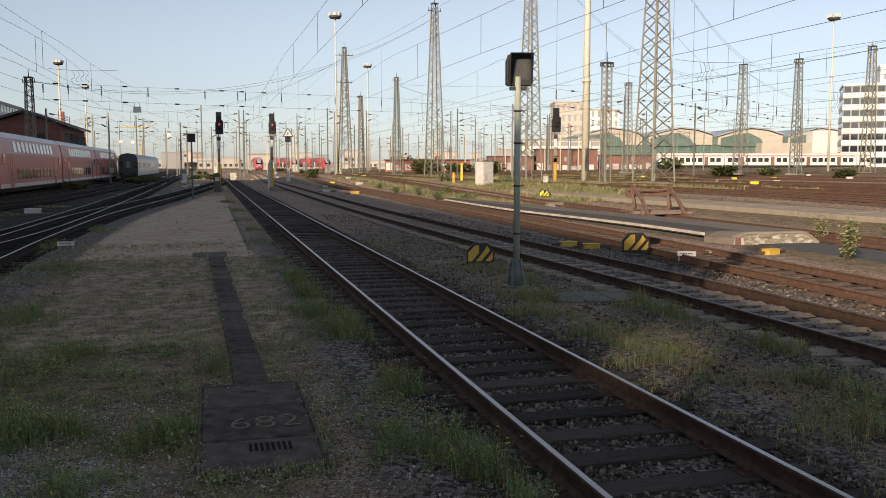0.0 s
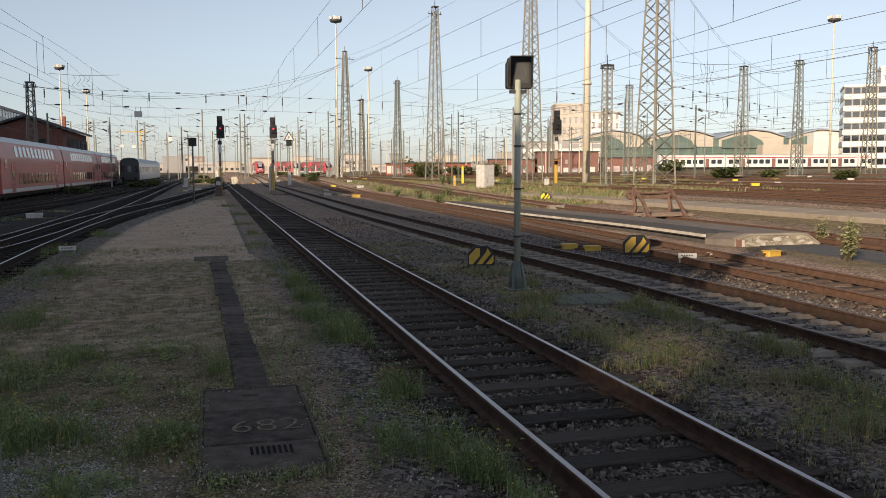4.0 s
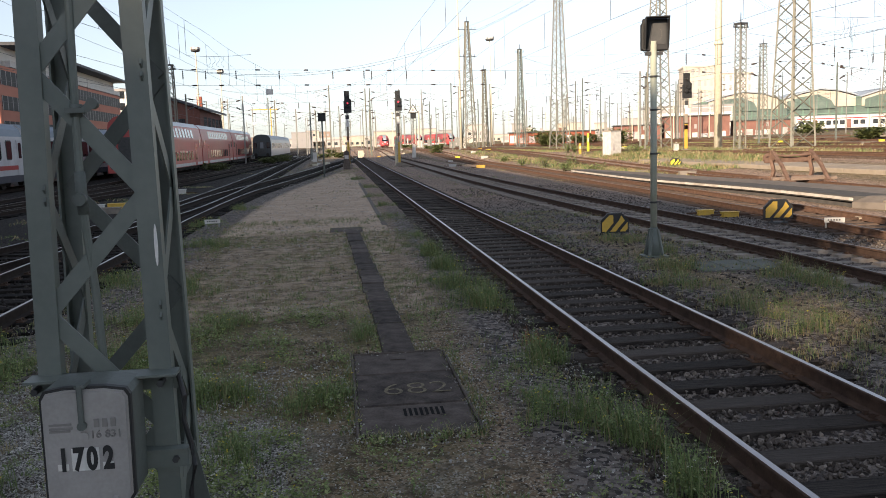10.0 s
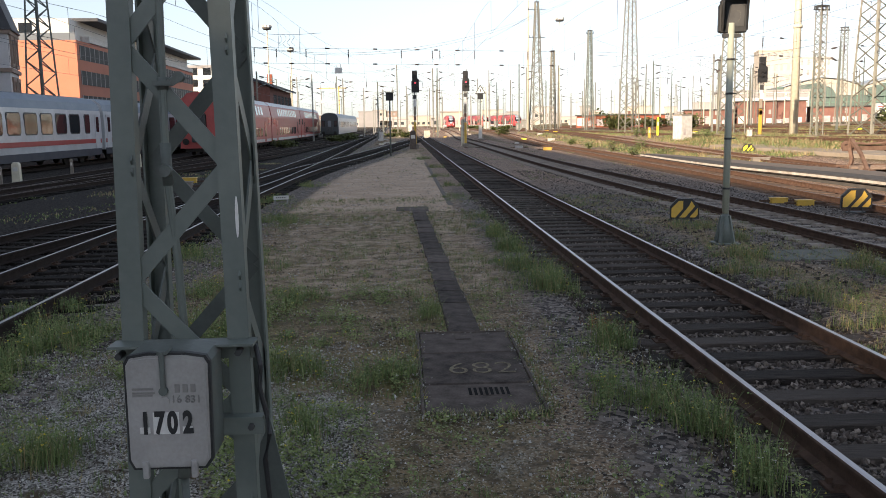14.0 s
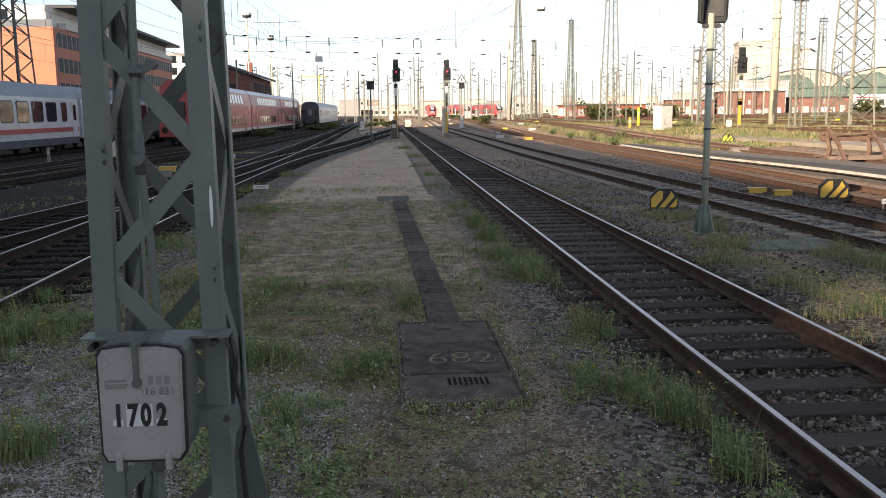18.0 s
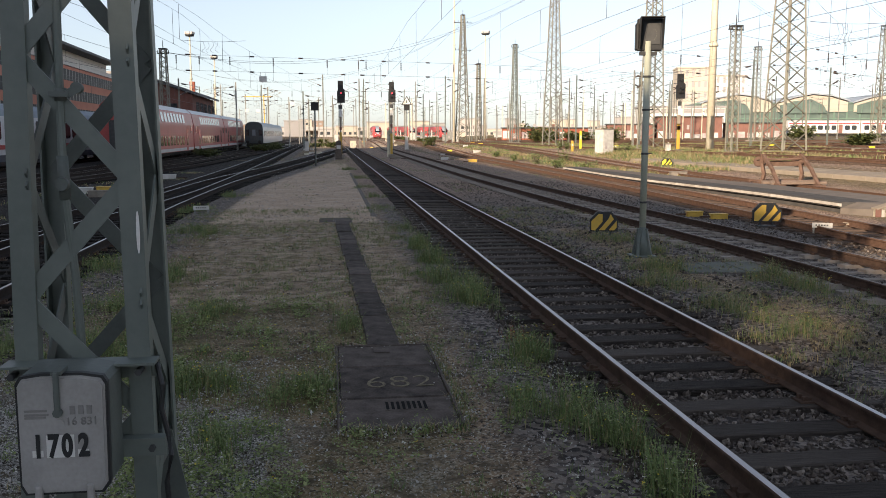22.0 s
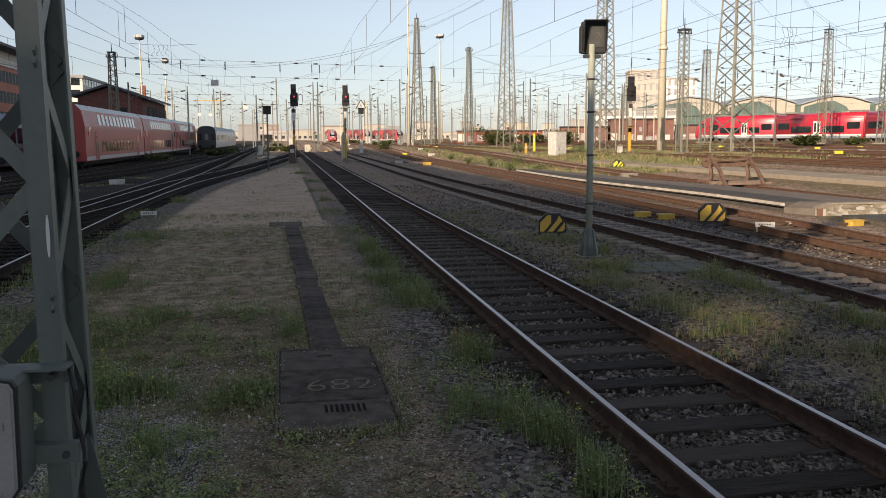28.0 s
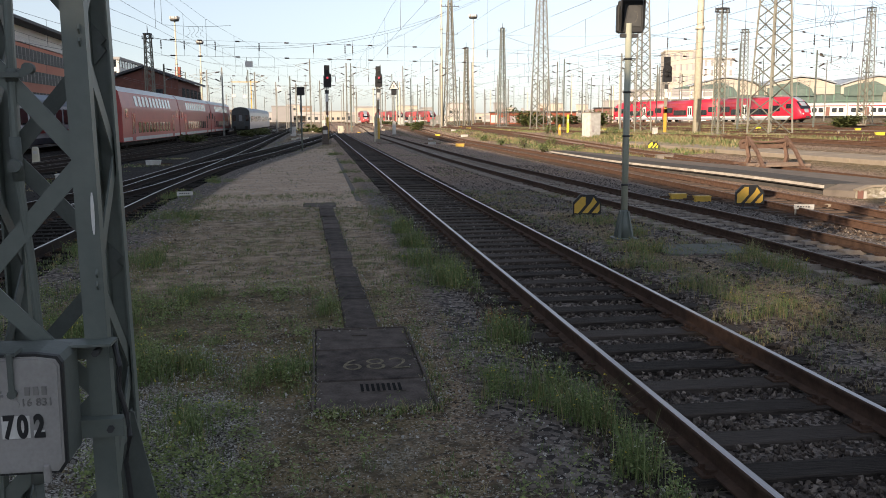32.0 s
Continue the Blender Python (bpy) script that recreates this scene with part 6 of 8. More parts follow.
def bogie(parent, y):
    bm = B()
    for s in (-1, 1):
        box(bm, s * 1.05 - 0.06, s * 1.05 + 0.06, y - 1.6, y + 1.6, 0.35, 0.62)
        box(bm, s * 1.05 - 0.1, s * 1.05 + 0.1, y - 0.35, y + 0.35, 0.5, 0.8)
    box(bm, -1.0, 1.0, y - 0.3, y + 0.3, 0.4, 0.75)
    bo = part("bogie", bm, M["under"], parent)
    for dy in (-1.25, 1.25):
        for s in (-0.75, 0.75):
            bm = B()
            tube(bm, (s - 0.065, y + dy, 0.46), (s + 0.065, y + dy, 0.46), 0.46, n=18)
            part("wheel", bm, M["under"], bo)


def pane_bm(y, z, w, h, x, d=0.02):
    bm = B()
    c = min(w, h) * 0.12
    pts = [(y - w / 2 + c, z - h / 2), (y + w / 2 - c, z - h / 2), (y + w / 2, z - h / 2 + c), (y + w / 2, z + h / 2 - c), (y + w / 2 - c, z + h / 2), (y - w / 2 + c, z + h / 2), (y - w / 2, z + h / 2 - c), (y - w / 2, z - h / 2 + c)]
    return prism(bm, pts, "x", x - d, x + d)


def intercity_coach(y0, first, flip=1):
    """Grey coach with a red line, large windows and a grey-blue roof; y0 is its near end."""
    c = thing("railway_coach", pose(-21.2, y0, 0.16), "light grey passenger coach with red stripe and dark windows", "railway coach", "grey passenger coaches")
    L, w, h = 26.1, 2.82, 4.05
    bm = B()
    prism(bm, profile(w, h, "ic"), "y", 0.15, L - 0.15)
    for f in bm.faces:
        zc = f.calc_center_median().z
        f.material_index = 1 if zc > 3.0 and abs(f.normal.y) < 0.5 else 0
    part("body", bm, [M["coachgrey"], M["roofblue"]], c)
    for s in (-1, 1):
        bm = B()
        box(bm, s * w / 2 - 0.012, s * w / 2 + 0.012, 0.3, L - 0.3, 1.20, 1.46)
        part("red_stripe", bm, M["reddull"], c)
        bm = B()
        box(bm, s * w / 2 * 0.985 - 0.02, s * w / 2 * 0.985 + 0.018, 0.3, L - 0.3, 0.45, 0.86)
        part("lower_band", bm, M["skirtblue"], c)
        n = 11
        for k in range(n):
            y = 2.7 + k * (L - 5.4) / (n - 1)
            part("window", pane_bm(y, 2.38, 1.52 if 0 < k < n - 1 else 0.8, 1.06, s * w / 2 * 0.985, 0.03), M["glass"], c)
            bm = pane_bm(y, 2.38, 1.64 if 0 < k < n - 1 else 0.92, 1.18, s * w / 2 * 0.985, 0.022)
            part("window_frame", bm, M["dark"], c)
        for y in (0.95, L - 0.95):
            bm = B()
            box(bm, s * w / 2 - 0.03, s * w / 2 + 0.015, y - 0.42, y + 0.42, 0.85, 3.0, 0.01)
            dr = part("door", bm, M["coachgrey"], c)
            part("door_window", pane_bm(y, 2.35, 0.5, 0.95, s * w / 2, 0.022), M["glass"], dr)
    bm = B()
    for k in range(9):
        box(bm, -1.0, 1.0, 5 + k * 1.9, 6.2 + k * 1.9, 0.35 + 0.1 * (k % 2), 0.8)
    box(bm, -1.2, 1.2, 0.4, L - 0.4, 0.62, 0.8)
    part("underframe", bm, M["under"], c)
    for y in (3.6, L - 3.6):
        bogie(c, y)
    for y in (0.0, L):
        bm = B()
        box(bm, -0.7, 0.7, y - 0.16, y + 0.16, 0.9, 3.2)
        part("gangway", bm, M["black"], c)
    bm = B()
    for s in (-1, 1):
        for k in range(5):
            beam(bm, (s * (0.5 + 0.18 * k), 0.4, h - 0.03 - 0.07 * k ** 1.4), (s * (0.5 + 0.18 * k), L - 0.4, h - 0.03 - 0.07 * k ** 1.4), 0.03)
    part("roof_ribs", bm, M["roofblue"], c)


for k in range(5):
    intercity_coach(58.6 - 26.4 * (k - 1) + 0.0, k == 0)


def deck_coach(y0, m, end=False, cab=False):
    """Double-deck coach: two rows of windows, the upper one curved into the roof."""
    c = thing("double_deck_coach", pose(-15.3, y0, 0.16), "dusty red double-deck railway coach with pale roof", "railway coach", "red double-deck coaches")
    L, w, h = 26.6, 2.78, 4.63
    bm = B()
    prism(bm, profile(w, h, "deck"), "y", 0.15, L - 0.15)
    for f in bm.faces:
        zc = f.calc_center_median().z
        f.material_index = 1 if zc > 4.16 and abs(f.normal.y) < 0.5 else 0
    part("body", bm, [M[m], M["paleroof"]], c)
    for s in (-1, 1):
        bm = B()
        box(bm, s * w / 2 - 0.012, s * w / 2 + 0.012, 0.3, L - 0.3, 0.60, 0.86)
        part("sill_band", bm, M["coachgrey"], c)
        for k in range(11):
            y = 5.6 + k * (L - 11.2) / 10
            bm = pane_bm(y, 0, 0.98, 0.80, 0.0, 0.02)
            bmesh.ops.transform(bm, matrix=pose(s * (w / 2 * 0.926), 0, 3.55, 0, -s * 10.6, 0), verts=bm.verts)
            part("upper_window", bm, M["pane"], c)
            if k < 10:
                part("lower_window", pane_bm(y + 0.75, 1.55, 1.05, 0.82, s * w / 2, 0.02), M["glass"], c)
        for y in (4.0, L - 4.0):
            bm = B()
            box(bm, s * w / 2 - 0.03, s * w / 2 + 0.014, y - 0.65, y + 0.65, 0.6, 2.75, 0.01)
            dr = part("door", bm, M["reddull"], c)
            for dy in (-0.3, 0.3):
                part("door_window", pane_bm(y + dy, 1.85, 0.32, 1.5, s * w / 2, 0.022), M["glass"], dr)
        for y in (1.6, L - 1.6):
            part("end_window", pane_bm(y, 2.6, 0.8, 0.7, s * w / 2, 0.02), M["glass"], c)
    bm = B()
    box(bm, -1.15, 1.15, 0.5, L - 0.5, 0.3, 0.6)
    part("underframe", bm, M["under"], c)
    for y in (2.6, L - 2.6):
        bogie(c, y)
    for y in (0.0, L):
        bm = B()
        box(bm, -0.5, 0.5, y - 0.16, y + 0.16, 1.0, 3.1)
        part("gangway", bm, M["dark"], c)
    bm = B()
    box(bm, -0.55, 0.55, 0.12, 0.16, 2.1, 3.0)
    part("end_pane", bm, M["glass"], c)
    bm = B()
    for s in (-0.85, 0.85):
        tube(bm, (s, 0.15, 1.05), (s, -0.45, 1.05), 0.09, n=8)
        tube(bm, (s, -0.45, 1.05), (s, -0.52, 1.05), 0.23, n=12)
    part("buffers", bm, M["under"], c)


for k, m in enumerate(("salmon", "reddull", "reddull")):
    deck_coach(65.6 + 26.8 * k, m)


def dark_coach(y0, k):
    c = thing("railway_coach", pose(-11.55, y0, 0.16, 0, 0, -0.8), "dark grey railway coach seen from its closed end" if k == 0 else "grey railway coach behind a darker one", "railway coach", "dark coaches")
    L, w, h = 24.0, 2.8, 4.0
    bm = B()
    prism(bm, profile(w, h, "ic"), "y", 0.15, L)
    for f in bm.faces:
        f.material_index = 1 if f.calc_center_median().z > 3.3 and abs(f.normal.y) < 0.5 else 0
    part("body", bm, [M["lightgrey"], M["roofgrey"]], c)
    if k == 0:
        bm = B()
        prism(bm, [(x * 0.985, z) for x, z in profile(w, h, "ic")], "y", 0.125, 0.146)
        part("end_wall", bm, M["anthracite"], c)
    bm = B()
    box(bm, -0.5, 0.5, 0.08, 0.16, 1.0, 3.0)
    dr = part("end_door", bm, M["dark"], c)
    bm = B()
    box(bm, -0.25, 0.25, 0.05, 0.09, 1.9, 2.8)
    part("door_window", bm, M["pane"], dr)
    for s in (-0.95, 0.95):
        bm = B()
        box(bm, s - 0.25, s + 0.25, 0.11, 0.16, 1.9, 2.8)
        part("end_window", bm, M["glass"], c)
    for s in (-1, 1):
        for q in range(9):
            part("window", pane_bm(2.5 + q * 2.35, 2.25, 1.2, 0.85, s * w / 2 * 0.985, 0.03), M["glass"], c)
    bm = B()
    for s in (-0.87, 0.87):
        tube(bm, (s, 0.15, 0.95), (s, -0.45, 0.95), 0.09, n=8)
        tube(bm, (s, -0.45, 0.95), (s, -0.52, 0.95), 0.24, n=12)
    part("buffers", bm, M["under"], c)
    bm = B()
    box(bm, -1.1, 1.1, 0.3, L - 0.3, 0.35, 0.8)
    part("underframe", bm, M["under"], c)
    for y in (3.3, L - 3.3):
        bogie(c, y)


dark_coach(136.0, 0)
dark_coach(160.5, 1)


def railcar(parent_pose, first, last, body="red", group="", name="railcar", label="", L=18.6, stripe=True, doors=1, parent=None, dy=0.0):
    """One car of a multiple unit along +y from its near end; cab ends are rounded."""
    w, h = 2.88, 4.1
    ce = 3.4 if first or last else 0
    bm = B()
    # lengthwise stations: (y, scale of width, top height, low front lift)
    st = []
    nose = [(0.0, 0.60, 1.55, 0.75), (0.25, 0.76, 2.05, 0.6), (0.8, 0.90, 2.75, 0.5), (1.6, 0.97, 3.45, 0.45), (2.6, 1.0, 3.9, 0.42), (3.8, 1.0, h, 0.42)]
    if first:
        st += nose
    else:
        st += [(0.12, 1.0, h, 0.42)]
    if last:
        st += [(L - y, a, t, lo) for y, a, t, lo in nose[::-1]]
    else:
        st += [(L - 0.12, 1.0, h, 0.42)]
    rings = []
    for y, a, t, lo in st:
        e = w / 2 * a
        rz = [(-e * 0.96, lo), (e * 0.96, lo), (e, lo + 0.4), (e, min(2.6, t * 0.72)), (e * 0.95, t * 0.84), (e * 0.78, t * 0.95), (e * 0.4, t), (-e * 0.4, t), (-e * 0.78, t * 0.95), (-e * 0.95, t * 0.84), (-e, min(2.6, t * 0.72)), (-e, lo + 0.4)]
        rings.append([bm.verts.new((x, y, z)) for x, z in rz])
    n = 12
    for a, b in zip(rings, rings[1:]):
        for k in range(n):
            f = bm.faces.new((a[k], b[k], b[(k + 1) % n], a[(k + 1) % n]))
            f.material_index = 1 if k in (6,) else 0
            f.smooth = k not in (0,)
    bm.faces.new(rings[0])
    bm.faces.new(rings[-1][::-1])
    bmesh.ops.recalc_face_normals(bm, faces=list(bm.faces))
    bmesh.ops.translate(bm, vec=(0, dy, 0), verts=bm.verts)
    car = part("car_body", bm, [M[body], M["roofgrey"]], parent, label)
    ya, yb = (4.2 if first else 0.4), (L - 4.2 if last else L - 0.4)
    yd = (ya + yb) / 2 + (1.2 if first else -1.2 if last else 0)
    for s in (-1, 1):
        x = s * w / 2
        bm = B()
        box(bm, x - 0.012, x + 0.012, dy + ya - 2.2 * first, dy + yb + 2.2 * last, 0.80, 1.02)
        part("white_band", bm, M["white"], car)
        bm = B()
        box(bm, x - 0.014, x + 0.010, dy + ya - 2 * first, dy + yb + 2 * last, 0.45, 0.80)
        part("grey_skirt", bm, M["roofgrey"], car)
        if stripe:
            bm = B()
            box(bm, x * 0.955 - 0.02, x * 0.955 + 0.02, dy + ya, dy + yb, 3.28, 3.36)
            part("cantrail_line", bm, M["salmon"], car)
        bm = B()
        box(bm, x - 0.03, x + 0.016, dy + yd - 0.68, dy + yd + 0.68, 0.72, 2.95, 0.01)
        dr = part("door", bm, M["white"], car, "white passenger door")
        for q in (-0.3, 0.3):
            part("door_window", pane_bm(dy + yd + q, 2.0, 0.36, 1.3, x, 0.024), M["glass"], dr)
        for y0, y1, z0, z1 in ((ya + 0.3, ya + 2.6, 1.75, 2.7), (ya + 3.0, yd - 1.1, 1.25, 2.2), (yd + 1.1, yb - 3.0, 1.25, 2.2), (yb - 2.6, yb - 0.3, 1.75, 2.7)):
            if y1 - y0 > 0.6:
                part("window", pane_bm(dy + (y0 + y1) / 2, (z0 + z1) / 2, y1 - y0, z1 - z0, x, 0.02), M["glass"], car)
        if first or last:
            yy = 2.4 if first else L - 2.4
            part("cab_window", pane_bm(dy + yy, 2.55, 1.4, 0.75, x * 0.985, 0.03), M["glass"], car)
    for y in ([3.2] if first else [0.0]) + ([L - 3.2] if last else []):
        bogie(car, dy + y)
    if first or last:
        yy, d = (0.8, 1) if first else (L - 0.8, -1)
        bm = B()
        q = [(-0.98, 2.15, 0.30), (0.98, 2.15, 0.30), (0.90, 3.28, 1.50), (-0.90, 3.28, 1.50)]
        a = [bm.verts.new((x, dy + (o - 0.10 if first else L - o + 0.10), z)) for x, z, o in q]
        b = [bm.verts.new((x, dy + (o + 0.5 if first else L - o - 0.5), z)) for x, z, o in q]
        for k in range(4):
            bm.faces.new((a[k], a[(k + 1) % 4], b[(k + 1) % 4], b[k]))
        bm.faces.new(a)
        bm.faces.new(b[::-1])
        bmesh.ops.recalc_face_normals(bm, faces=list(bm.faces))
        part("windscreen", bm, M["glass"], car)
        for s in (-0.7, 0.7):
            bm = B()
            tube(bm, (s, dy + (0.12 if first else L - 0.12), 1.35), (s, dy + (-0.02 if first else L + 0.02), 1.35), 0.14, n=10)
            part("headlight", bm, M["white"], car)
        bm = B()
        beam(bm, (0, dy + (0.4 if first else L - 0.4), 0.85), (0, dy + (-0.45 if first else L + 0.45), 0.85), 0.3, 0.3)
        part("coupler", bm, M["dark"], car)
    for k in range(3):
        yy = dy + ya + 1.0 + k * (yb - ya - 4) / 2
        bm = B()
        box(bm, -0.8, 0.8, yy, yy + 2.2, h - 0.03, h + 0.28, 0.05)
        part("roof_unit", bm, M["galv"], car)
    return car


def multiple_unit(name, m, cars, body, label, group):
    t = thing(name, m, label, "train", group)
    L, ends = 19.0, 20.0
    y = 0.0
    for k in range(cars):
        f, l = k == 0, k == cars - 1
        railcar(None, f, l, body, parent=t, dy=y, L=ends if f or l else 17.0, stripe=body == "red")
        y += (ends if f or l else 17.0)
        if not l:
            bm = B()
            box(bm, -1.2, 1.2, y - 0.14, y + 0.14, 0.9, 3.7)
            part("gangway", bm, M["dark" if body != "red" else "galv"], t)
    return t


MOVING = multiple_unit("moving_train", pose(200, -300, 0), 3, "red", "bright red three-car railcar with white doors passing through the yard", "")


# ---- standing trains far off ----
def white_train():
    """White multiple unit with red doors and a thin red roof line, standing along the hall."""
    y, k = 0.0, 0
    base = pose(118.0, 218.2, 1.75, 0, 0, -104.8)
    t = thing("white_train", base, "long white regional train with red doors before a hall", "train")
    for k in range(5):
        L = 18.0
        bm = B()
        prism(bm, profile(2.85, 4.1, "ic"), "y", y + 0.15, y + L - 0.15)
        for f in bm.faces:
            f.material_index = 1 if f.calc_center_median().z > 3.5 and abs(f.normal.y) < 0.5 else 0
        car = part("car_body", bm, [M["white"], M["offwhite"]], t)
        for s in (1, -1):
            bm = B()
            box(bm, s * 1.36 - 0.02, s * 1.36 + 0.03, y + 0.4, y + L - 0.4, 3.15, 3.4)
            part("red_line", bm, M["reddull"], car)
            for q in range(10):
                yy = y + 1.5 + q * 1.66
                if q in (2, 7):
                    bm = B()
                    box(bm, s * 1.42 - 0.03, s * 1.42 + 0.02, yy - 0.5, yy + 0.5, 0.8, 3.0)
                    part("door", bm, M["redwall"], car, "dull red passenger door")
                else:
                    part("window", pane_bm(yy, 2.2, 1.2, 1.15, s * 1.42, 0.03), M["glass"], car)
        bm = B()
        box(bm, -1.1, 1.1, y + 0.5, y + L - 0.5, 0.1, 0.8)
        part("underframe", bm, M["under"], car)
        y += L


white_train()


def red_front(x, y, n, rz, label):
    t = thing("red_train", pose(x, y, 0.75, 0, 0, rz), label, "train", "red trains in the distance")
    for k in range(n):
        railcar(None, k == 0, False, "farred", parent=t, dy=k * 19.0, L=18.8)


red_front(26.9, 290, 2, 7, "bright red train front standing in the distance")
red_front(37.6, 290, 2, 7, "bright red train front standing in the distance")
red_front(15.6, 292, 1, 1, "red train end standing in the distance")


# ---- buildings ----
def slab_building(name, label, m, w, d, h, storeys, mat, band="glass", win=None, roof="dark", cat="building", sides=("front",), inset=0.06, ww=1.4, wh=1.5, gap=2.8, parapet=0.6, base=0.0, first=1.2, frame=None):
    """A block in its own space: front at y = 0 facing -y, x from 0 to w. Storeys get single windows."""
    b = thing(name, m, label, cat)
    bm = B()
    box(bm, 0, w, 0, d, -2, h)
    part("wall", bm, M[mat], b)
    bm = B()
    box(bm, -0.25, w + 0.25, -0.25, d + 0.25, h, h + parapet)
    part("roof", bm, M[roof], b)
    sh = (h - base) / storeys
    proto = {}

    def windows(n, place, span):
        for s in range(storeys):
            for k in range(n):
                u = (k + 0.5) / n * span
                z = base + s * sh + first
                mm = place(u, z)
                if "w" not in proto:
                    bm = B()
                    box(bm, -ww / 2, ww / 2, -0.05, 0.12, 0, wh)
                    proto["w"] = part("window", bm, M[band], b)
                    proto["w"].matrix_basis = mm
                else:
                    again(proto["w"], b, mm)
                if frame:
                    if "f" not in proto:
                        bm = B()
                        for x0, x1, z0, z1 in ((-ww / 2 - 0.18, -ww / 2, -0.18, wh + 0.18), (ww / 2, ww / 2 + 0.18, -0.18, wh + 0.18), (-ww / 2 - 0.25, ww / 2 + 0.25, wh, wh + 0.3), (-ww / 2 - 0.25, ww / 2 + 0.25, -0.22, 0)):
                            box(bm, x0, x1, -0.14, 0.05, z0, z1)
                        proto["f"] = part("window_surround", bm, M[frame], b)
                        proto["f"].matrix_basis = mm
                    else:
                        again(proto["f"], b, mm)
    if "front" in sides:
        windows(max(1, round(w / gap)), lambda u, z: pose(u, 0, z), w)
    if "right" in sides:
        windows(max(1, round(d / gap)), lambda u, z: pose(w, u, z, 0, 0, 90), d)
    if "left" in sides:
        windows(max(1, round(d / gap)), lambda u, z: pose(0, d - u, z, 0, 0, -90), d)
    return b


def bands(b, w, d, h, n, z0, sh, bh, mat, front=True, right=False, left=False, x0=0.0):
    for s in range(n):
        z = z0 + s * sh
        if front:
            bm = B()
            box(bm, x0 - 0.1, w + 0.1, -0.14, 0.02, z, z + bh)
            part("spandrel", bm, M[mat], b)
        if right:
            bm = B()
            box(bm, w - 0.02, w + 0.14, -0.1, d + 0.1, z, z + bh)
            part("spandrel", bm, M[mat], b)
        if left:
            bm = B()
            box(bm, -0.14, 0.02, -0.1, d + 0.1, z, z + bh)
            part("spandrel", bm, M[mat], b)


# office block with white bands at the right end of the yard
ob = slab_building("office_building", "office block with white bands and dark window strips", pose(167.5, 206.5, 1.5, 0, 0, -36), 60, 18, 22.5, 7, "haze2", "glass", roof="wallwhite", sides=("front", "left"), ww=1.7, wh=1.5, gap=2.1, first=1.5)
bands(ob, 60, 18, 22.5, 7, 0.0, 3.214, 1.35, "wallwhite", True, False, True)
slab_building("roof_storey", "white roof storey set back on an office block", pose(177, 204, 24.6, 0, 0, -36), 46, 10, 4.5, 1, "wallwhite", "pane", sides=("front",), gap=3.2, roof="wallwhite")
# hall with green glazing and pale gables
def hall():
    b = thing("railway_hall", pose(128, 280, 2.0, 0, 0, -14.8), "long hall with green glazed bays and pale curved gables", "hall")
    bm = B()
    box(bm, -8, 88, 0, 40, -2, 10.5)
    part("wall", bm, M["greenglass"], b)
    for k in range(24):
        bm = B()
        box(bm, -8 + k * 4 - 0.22, -8 + k * 4 + 0.22, -0.25, 0, -2, 10.6)
        part("mullion", bm, M["greensteel"], b)
    for z in (2.5, 5.2, 7.8, 10.2):
        bm = B()
        box(bm, -8, 88, -0.2, 0, z, z + 0.3)
        part("transom", bm, M["greensteel"], b)
    for k in range(4):
        x = -6 + k * 24
        bm = B()
        prism(bm, [(x, 7.5), (x + 22, 7.5), (x + 22, 10.6), (x + 17, 12.2), (x + 11, 12.9), (x + 5, 11.8), (x, 10.2)], "y", -0.6 + 0.05 * k, 39)
        part("gable", bm, M["wallbeige"], b)
        bm = B()
        prism(bm, [(x + 0.8, 7.0), (x + 16, 7.0), (x + 14.5, 9.6), (x + 10.5, 11.6), (x + 5, 10.9), (x + 0.8, 9.6)], "y", -0.75, -0.62)
        gl = part("gable_glazing", bm, M["greenglass"], b)
        for q in range(5):
            bm = B()
            box(bm, x + 2.2 + q * 2.7, x + 2.4 + q * 2.7, -0.86, -0.76, 7.0, 9.7 + (0.9 if q in (1, 2, 3) else 0))
            part("glazing_bar", bm, M["greensteel"], gl)
        bm = B()
        prism(bm, [(x - 0.5, 10.3), (x + 5, 12.0), (x + 11, 13.2), (x + 17, 12.5), (x + 22.5, 10.8), (x + 22.5, 11.2), (x + 17, 12.9), (x + 11, 13.7), (x + 5, 12.4), (x - 0.5, 10.7)], "y", -1.2, 39.5)
        part("roof", bm, M["roofgrey"], b)
    for x0, x1, h in ((55, 72, 8), (72, 88, 12)):
        bm = B()
        box(bm, x0, x1, -6, 0.5, -2, h)
        part("annex", bm, M["wallbeige" if x0 < 60 else "wallwhite"], b)


hall()
slab_building("white_building", "pale tower block behind the yard", pose(126, 312, 2, 0, 0, -15), 11, 14, 24, 6, "wallbeige", "haze2", sides=("front",), roof="wallbeige", gap=2.2, ww=0.9, wh=2.2)
slab_building("white_building", "pale tower block behind the yard", pose(139, 309, 2, 0, 0, -15), 11, 14, 21, 6, "wallwhite", "haze2", sides=("front",), roof="wallbeige", gap=2.2, ww=0.9, wh=2.2)
lo = slab_building("office_building", "low white office with long window strips", pose(88, 246, 1.5, 0, 0, -15), 24, 14, 8.2, 3, "wallwhite", "haze2", sides=("front",), roof="haze2", gap=3.0, ww=2.6, wh=1.3)
